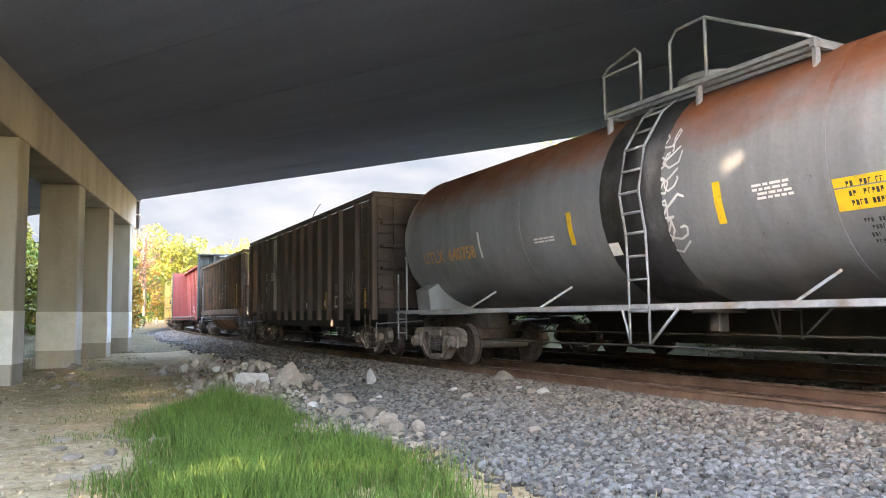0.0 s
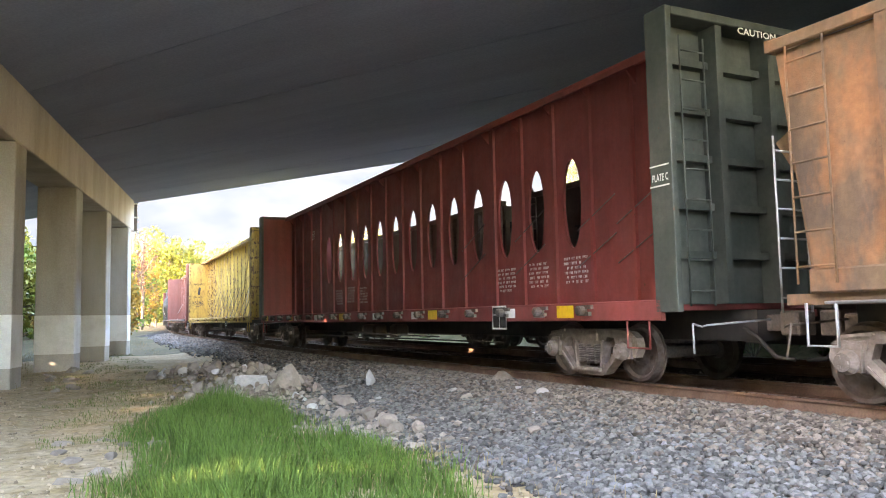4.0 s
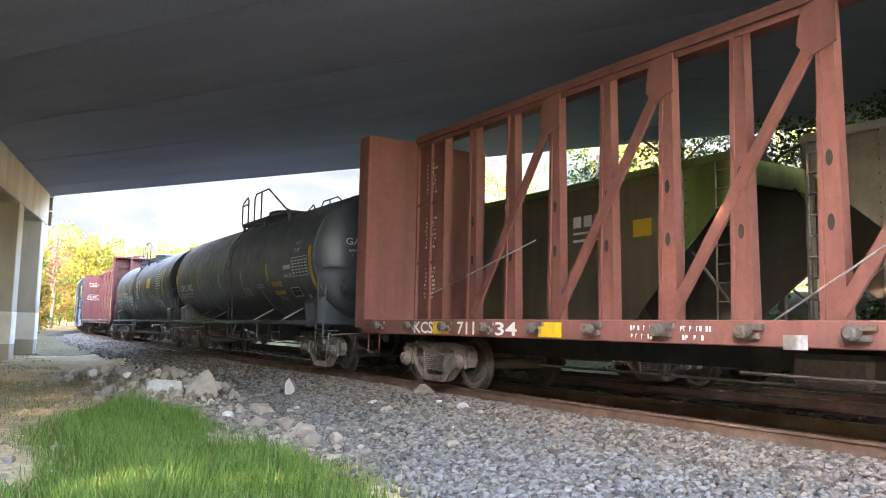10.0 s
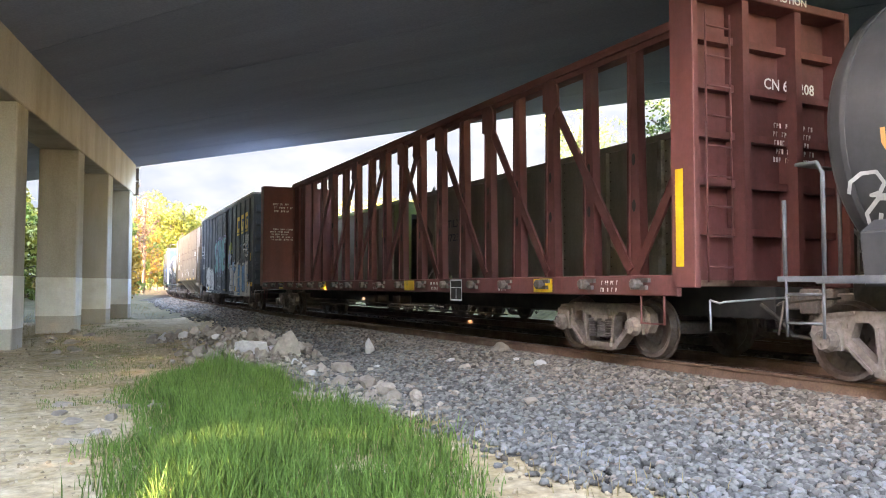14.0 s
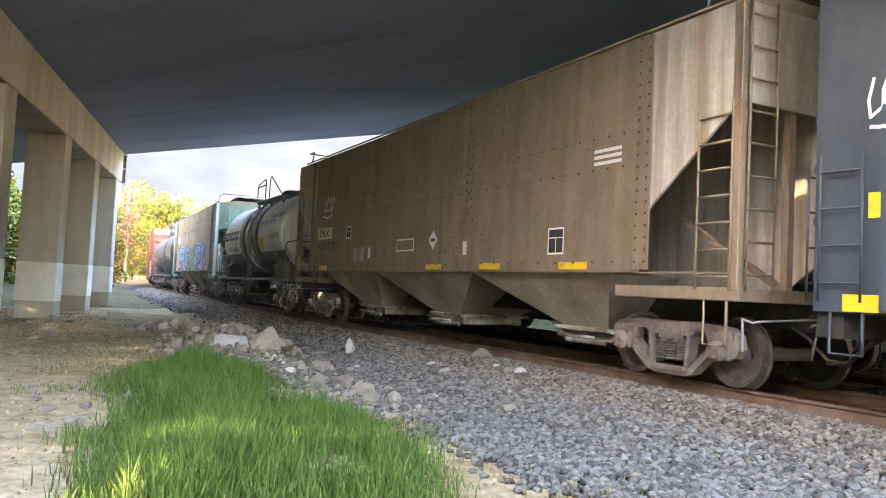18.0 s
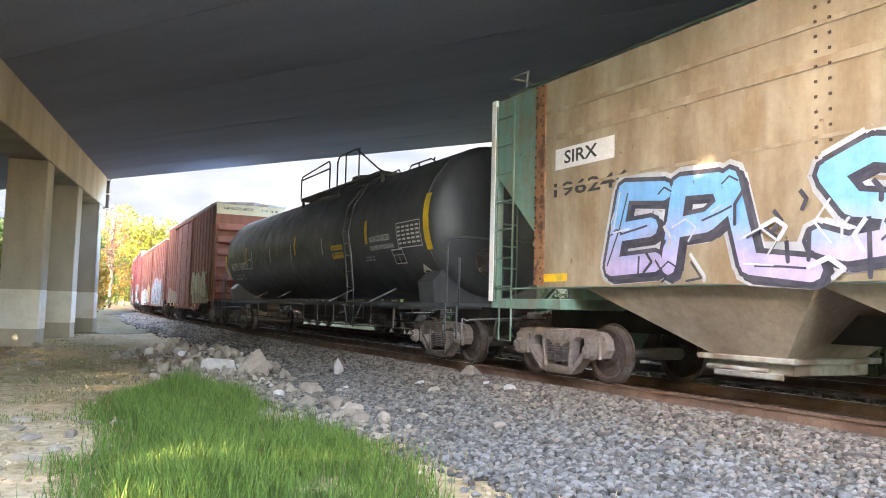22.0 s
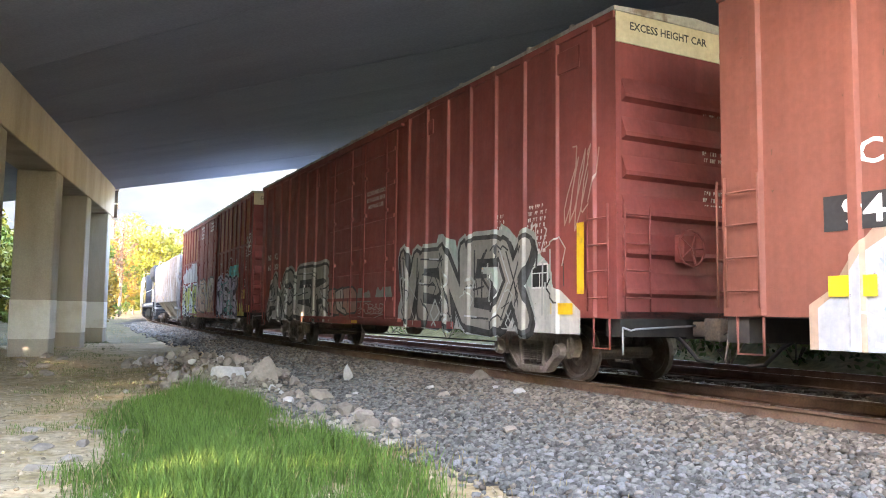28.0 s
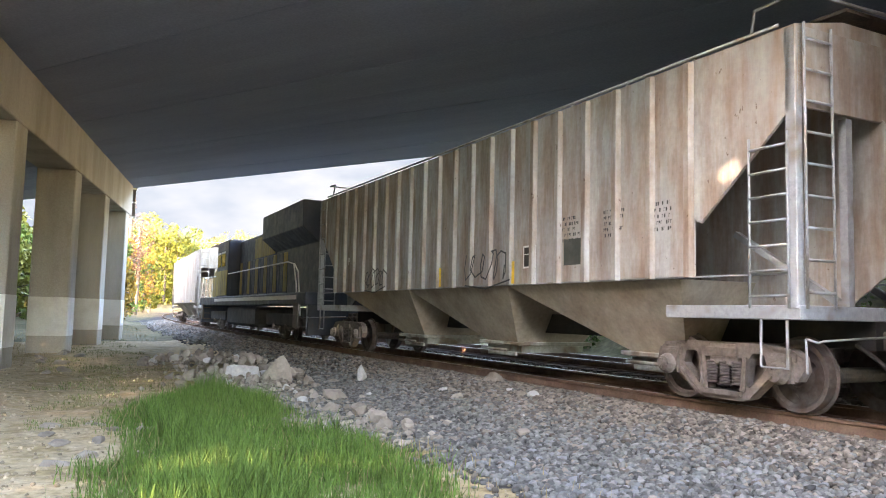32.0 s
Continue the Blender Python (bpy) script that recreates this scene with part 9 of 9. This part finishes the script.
def ballast():
    rng = np.random.default_rng(11)
    places, sizes = [], []
    def scatter(n, s0, s1, o0, o1, r0, r1, power=1.0, lift=0.35):
        for _ in range(n):
            s = s0 + (s1 - s0) * rng.uniform() ** power
            o = rng.uniform(o0, o1)
            if o > 1.0 and o > ballast_edge(s) + rng.normal() * 0.22:
                continue
            x, y, _ = rail_at(s, o)
            r = rng.uniform(r0, r1)
            places.append((x, y, ground_z(x, y) + r * lift))
            sizes.append(r)
    scatter(38000, 1.5, 15, 0.8, 5.4, 0.022, 0.054, 1.15, 0.5)
    scatter(14000, 14, 34, 0.8, 5.0, 0.034, 0.062, 1.3)
    scatter(4500, 33, 80, 0.95, 3.6, 0.06, 0.10, 1.3)
    brown = np.array([rng.uniform() < 0.12 + 0.75 * smooth(3.4, 1.6, along(p[0], p[1])[1]) for p in places])
    allp, alls = np.array(places), np.array(sizes)
    me = stones_mesh("ballast_stones", allp[~brown], alls[~brown], rng, M_stone)
    tagged(new("ballast_stones", me), "loose grey crushed stone along the track", "ballast", kind="stuff")
    me = stones_mesh("dusty_stones", allp[brown], alls[brown], rng, M_stonebrown)
    tagged(new("dusty_stones", me), "brown dusty crushed stone next to the rail", "ballast", kind="stuff")
    places.clear()
    sizes.clear()
    scatter(9000, 2, 40, -6.5, 0.66, 0.035, 0.06, 1.3)
    me = stones_mesh("track_stones", np.array(places), np.array(sizes), rng, M_darkstone)
    tagged(new("track_stones", me), "dark crushed stone between the rails", "ballast", kind="stuff")
    places.clear()
    sizes.clear()
    for _ in range(11000):
        s, o = 2.5 + 24 * rng.uniform() ** 1.3, rng.uniform(4.6, 10.5)
        if noise.noise((s * 0.45, o * 0.7, 6.0)) < rng.uniform(-0.35, 0.3):
            continue
        x, y, _ = rail_at(s, o)
        r = 0.008 + 0.03 * rng.uniform() ** 3
        places.append((x, y, ground_z(x, y) + r * 0.25))
        sizes.append(r)
    me = stones_mesh("pebbles", np.array(places), np.array(sizes), rng, M_pebble)
    tagged(new("pebbles", me), "pale pebbles trodden into the dirt", "pebbles", kind="stuff")
    # the stones at the near edge, one by one
    bed = thing("ballast_edge", "single grey stones at the near edge of the ballast", "ballast", kind="structure")
    shapes, f = stone_shapes(rng, 10)
    ms = []
    for v in shapes:
        me = bpy.data.meshes.new("stone")
        me.from_pydata([tuple(p) for p in v], [], [tuple(int(i) for i in t) for t in f])
        me.materials.append(M_stone1)
        ms.append(me)
    for i in range(290):
        s, o = rng.uniform(3.5, 7.5), rng.uniform(2.4, 4.7)
        x, y, _ = rail_at(s, o)
        r = rng.uniform(0.032, 0.065)
        ob = part("stone", ms[i % 10], None, bed)
        ob.matrix_basis = pose(x, y, ground_z(x, y) + r * 0.5, rng.uniform(-30, 30), rng.uniform(-30, 30), rng.uniform(0, 360)) @ Matrix.Scale(r, 4)


M_pebble = mat("pale_pebble", (0.34, 0.27, 0.18), 0.9, 0, 0.2, 20, island=0.7, bump=0.2, spec=0.15)
M_darkstone = mat("dark_stone", (0.11, 0.098, 0.088), 0.9, 0, 0.3, 20, island=0.6, bump=0.2, spec=0.12)
M_stone1 = mat("crushed_stone_single", (0.18, 0.18, 0.178), 0.85, 0, 0.25, 25, second=(0.13, 0.122, 0.115), amount=0.4, size=8, per_object=0.6, bump=0.3)
ballast()


def rock(x, y, z, size, tall, material, seed, label, turn=0.0, peak=False):
    rng = np.random.default_rng(seed)
    bm = bmesh.new()
    bmesh.ops.create_icosphere(bm, subdivisions=2, radius=1.0)
    planes = [(Vector(rng.normal(size=3)).normalized(), rng.uniform(0.38, 0.66)) for _ in range(11)]
    for v in bm.verts:
        for n, d in planes:
            k = v.co.dot(n)
            if k > d:
                v.co -= n * (k - d)
        v.co += Vector(rng.normal(size=3)) * 0.008
        if peak and v.co.z > 0:
            v.co.x *= 1 - 0.75 * v.co.z
            v.co.y *= 1 - 0.6 * v.co.z
            v.co.z *= 1.35
        v.co.x *= size * 0.8
        v.co.y *= size * 0.6
        v.co.z *= tall * 0.75
    me = as_mesh("rock", bm, material)
    ob = new("rock", me)
    ob.matrix_world = pose(x, y, z, 0, 0, turn)
    return tagged(ob, label, "rock", "broken rocks by the track")


def rubble():
    """Small broken stone between the blocks of the heap."""
    rng = np.random.default_rng(17)
    places, sizes = [], []
    for _ in range(2600):
        s, o = rng.uniform(8.5, 25.0), 4.75 + rng.normal() * 0.55
        mound = 0.34 * max(0.0, 1 - ((s - 19.0) / 4.8) ** 2) * max(0.0, 1 - ((o - 4.9) / 1.6) ** 2)
        x, y, _ = rail_at(s, o)
        r = 0.02 + 0.07 * rng.uniform() ** 2
        places.append((x, y, ground_z(x, y) + mound + r * 0.3))
        sizes.append(r)
    tagged(new("rubble", stones_mesh("rubble", np.array(places), np.array(sizes), rng, M_rubble)), "small broken brown-grey rubble between the rocks", "rubble", kind="stuff")


M_rubble = mat("small_rubble", (0.25, 0.215, 0.175), 0.9, 0, 0.25, 20, island=0.75, bump=0.3, spec=0.12)
rubble()


def rocks():
    r = random.Random(21)
    lab = "broken brown-grey limestone block in the rubble"
    rock(*rail_at(16.1, 4.95)[:2], -0.36, 0.55, 0.62, M_whiterock, 1, "large pale white limestone block", 30)
    rock(*rail_at(15.6, 4.25)[:2], -0.27, 0.5, 0.66, M_rock, 2, "pointed upright brown limestone block", 20, True)
    rock(*rail_at(12.8, 4.05)[:2], -0.40, 0.34, 0.26, M_rock, 3, lab, 10)
    rock(*rail_at(10.9, 4.35)[:2], -0.42, 0.3, 0.28, M_rock, 4, lab, 40)
    rock(*rail_at(10.1, 4.4)[:2], -0.45, 0.25, 0.2, M_rock, 5, lab, 0)
    rock(*rail_at(11.6, 4.55)[:2], -0.45, 0.29, 0.24, M_rock, 6, lab, 70)
    rock(*rail_at(12.2, 1.25)[:2], -0.2, 0.5, 0.26, M_rock, 7, "single flat limestone block by the rail", 60, True)
    rock(*rail_at(14.6, 2.9)[:2], -0.25, 0.2, 0.26, M_whiterock, 8, "pale upright limestone block", 10, True)
    for i in range(150):                 # the heap
        s, o = r.uniform(15.0, 24.0), r.uniform(3.5, 6.3)
        mound = 0.42 * max(0.0, 1 - ((s - 19.0) / 4.8) ** 2) * max(0.0, 1 - ((o - 4.9) / 1.6) ** 2)
        x, y, _ = rail_at(s, o)
        size = 0.10 + 0.22 * r.random() ** 1.8
        rock(x, y, ground_z(x, y) + size * 0.12 + mound, size, size * r.uniform(0.7, 1.1), M_rock if r.random() < 0.9 else M_whiterock, 30 + i, lab, r.uniform(0, 180))
    for i in range(80):                  # its tail towards the grass
        s = r.uniform(9.3, 15.6)
        x, y, _ = rail_at(s, 4.55 + r.uniform(-0.42, 0.38))
        size = 0.07 + 0.13 * r.random()
        rock(x, y, ground_z(x, y) + size * 0.2, size, size * r.uniform(0.7, 1.1), M_rock if r.random() < 0.93 else M_whiterock, 300 + i, lab, r.uniform(0, 180))
    for i in range(36):
        s, o = r.uniform(8, 24), r.uniform(1.6, 3.9)
        x, y, _ = rail_at(s, o)
        size = r.uniform(0.1, 0.24)
        rock(x, y, ground_z(x, y) + size * 0.15, size, size * 0.7, M_rock if r.random() < 0.85 else M_whiterock, 400 + i, "single limestone lump among the crushed stone", r.uniform(0, 180))
    for i in range(12):
        s, o = r.uniform(20, 30), r.uniform(7.6, 8.9)
        x, y, _ = rail_at(s, o)
        size = r.uniform(0.15, 0.45)
        rock(x, y, ground_z(x, y) + size * 0.1, size, size * 0.5, M_rock, 150 + i, "weathered stone at the foot of the pier", r.uniform(0, 180))
    for i in range(16):
        s, o = r.uniform(8.5, 12), r.uniform(7.2, 8.6)
        x, y, _ = rail_at(s, o)
        size = r.uniform(0.08, 0.3)
        rock(x, y, ground_z(x, y) + size * 0.08, size, size * 0.4, M_rock, 180 + i, "flat pale stone in the trodden dirt", r.uniform(0, 180))


rocks()


def inside(p, poly):
    k = False
    for (x0, y0), (x1, y1) in zip(poly, poly[1:] + poly[:1]):
        if (y0 > p[1]) != (y1 > p[1]) and p[0] < (x1 - x0) * (p[1] - y0) / (y1 - y0) + x0:
            k = not k
    return k


def blades(name, spots, h0, h1, width, material, label, seed):
    rng = np.random.default_rng(seed)
    pts = []
    for x, y, k in spots:
        z = ground_z(x, y) - 0.02
        h = rng.uniform(h0, h1) * k
        a = rng.uniform(0, 6.28)
        lean = rng.uniform(0.05, 0.5) * h
        dx, dy = math.cos(a), math.sin(a)
        b = rng.uniform(0, 6.28)
        wx, wy = math.cos(b) * width / 2, math.sin(b) * width / 2
        m = (x + dx * lean * 0.3, y + dy * lean * 0.3, z + h * 0.6)
        t = (x + dx * lean, y + dy * lean, z + h)
        pts.append([(x - wx, y - wy, z), (x + wx, y + wy, z), (m[0] + wx * 0.75, m[1] + wy * 0.75, m[2]), (m[0] - wx * 0.75, m[1] - wy * 0.75, m[2])])
        pts.append([(m[0] - wx * 0.75, m[1] - wy * 0.75, m[2]), (m[0] + wx * 0.75, m[1] + wy * 0.75, m[2]), (t[0] + wx * 0.1, t[1] + wy * 0.1, t[2]), (t[0] - wx * 0.1, t[1] - wy * 0.1, t[2])])
    return tagged(new(name, quads_mesh(name, np.array(pts), material)), label, "grass", kind="stuff")


def grass():
    rng = np.random.default_rng(3)
    poly = [(-4.75, 13.2), (-4.3, 14.2), (-3.4, 14.3), (-2.45, 13.2), (-1.95, 11.9), (-1.4, 10.0), (-0.75, 9.35), (-0.2, 8.8), (0.1, 7.7), (0.2, 6.8), (0.35, 5.2), (-2.2, 5.2), (-2.75, 6.7), (-3.2, 7.5), (-3.0, 8.3), (-3.35, 9.2), (-4.1, 10.5), (-4.55, 11.9)]
    spots = []
    while len(spots) < 27000:
        x, y = rng.uniform(-6.2, 1.2), 5.0 + 12.6 * rng.uniform() ** 1.25
        jx, jy = x + rng.normal() * 0.14, y + rng.normal() * 0.14
        if not inside((jx, jy), poly):
            continue
        n = noise.noise((x * 0.9, y * 0.9, 3.0))
        if n < -0.28 and rng.uniform() < 0.75:
            continue
        edge = 0.55 if not inside((x + 0.35, y), poly) or not inside((x - 0.35, y), poly) else 1.0
        spots.append((x, y, edge * (0.75 + 0.8 * max(-0.45, n))))
    blades("grass", spots, 0.14, 0.5, 0.012, M_grass, "lush green grass clump beside the ballast", 4)
    dry = []
    for x, y, k in spots[::22]:
        dry.append((x, y, 1.3))
    while len(dry) < 4400:
        s, o = rng.uniform(3, 60), rng.uniform(4.2, 10.5)
        x, y, _ = rail_at(s, o)
        n = noise.noise((x * 0.5, y * 0.5, 9.0))
        band = smooth(7.6, 8.4, o) * smooth(20, 28, s) + (0.8 if o < 5.3 and s < 11 else 0.0) + 0.6 * smooth(34, 44, s)
        if rng.uniform() < band * (0.4 + n):
            dry.append((x, y, 1.0))
    blades("dry_grass", dry, 0.05, 0.2, 0.012, M_drygrass, "thin dry weeds along the piers and the ballast", 5)
    green = []
    while len(green) < 9000:
        s, o = 11 + 50 * rng.uniform() ** 1.3, rng.uniform(5.6, 8.8)
        x, y, _ = rail_at(s, o)
        if noise.noise((x * 0.8, y * 0.8, 1.0)) > 0.0:
            green.append((x, y, 1.0))
    blades("verge_grass", green, 0.03, 0.10, 0.014, M_verge, "tufts of dull green grass at the foot of the piers", 6)


M_drygrass = mat("dry_grass", (0.26, 0.20, 0.09), 0.7, 0, 0.15, 3, island=0.5, bump=0)
M_verge = mat("verge_grass", (0.13, 0.15, 0.05), 0.7, 0, 0.15, 3, island=0.5, bump=0, spec=0.12)
grass()


# ---- movement ----
def motions():
    for car, mid, centres, spins, way in CARS:
        if way == 1:
            rows = [(float(t), car_pose(mid - SPEED * t, centres)) for t in range(0, 33)]
        else:
            rows = [(float(t), car_pose(mid + SPEED2 * t, centres, TRACK2)) for t in range(0, 33)]
        walk(car, rows)
        if way != 1:
            continue
        t0 = max(0.0, (mid - centres / 2 - 40) / SPEED)
        t1 = min(32.0, (mid + centres / 2 - 2) / SPEED)
        if t1 <= t0:
            continue
        f0, f1 = frame(t0), frame(t1)
        for w in spins:
            base = w.location.copy()
            a0 = random.uniform(0, 360)
            keys = [(0.0, 0.0)] if f0 > 1 else []
            keys += [((f - 1) / FPS, math.degrees(SPEED * (f - f0) / FPS / WHEEL_R)) for f in range(f0, f1 + 1)]
            if f1 < frame(32.0):
                keys.append((32.0, keys[-1][1]))
            walk(w, [(t, pose(base.x, base.y, base.z, 0, a0 + a, 0)) for t, a in keys])


motions()
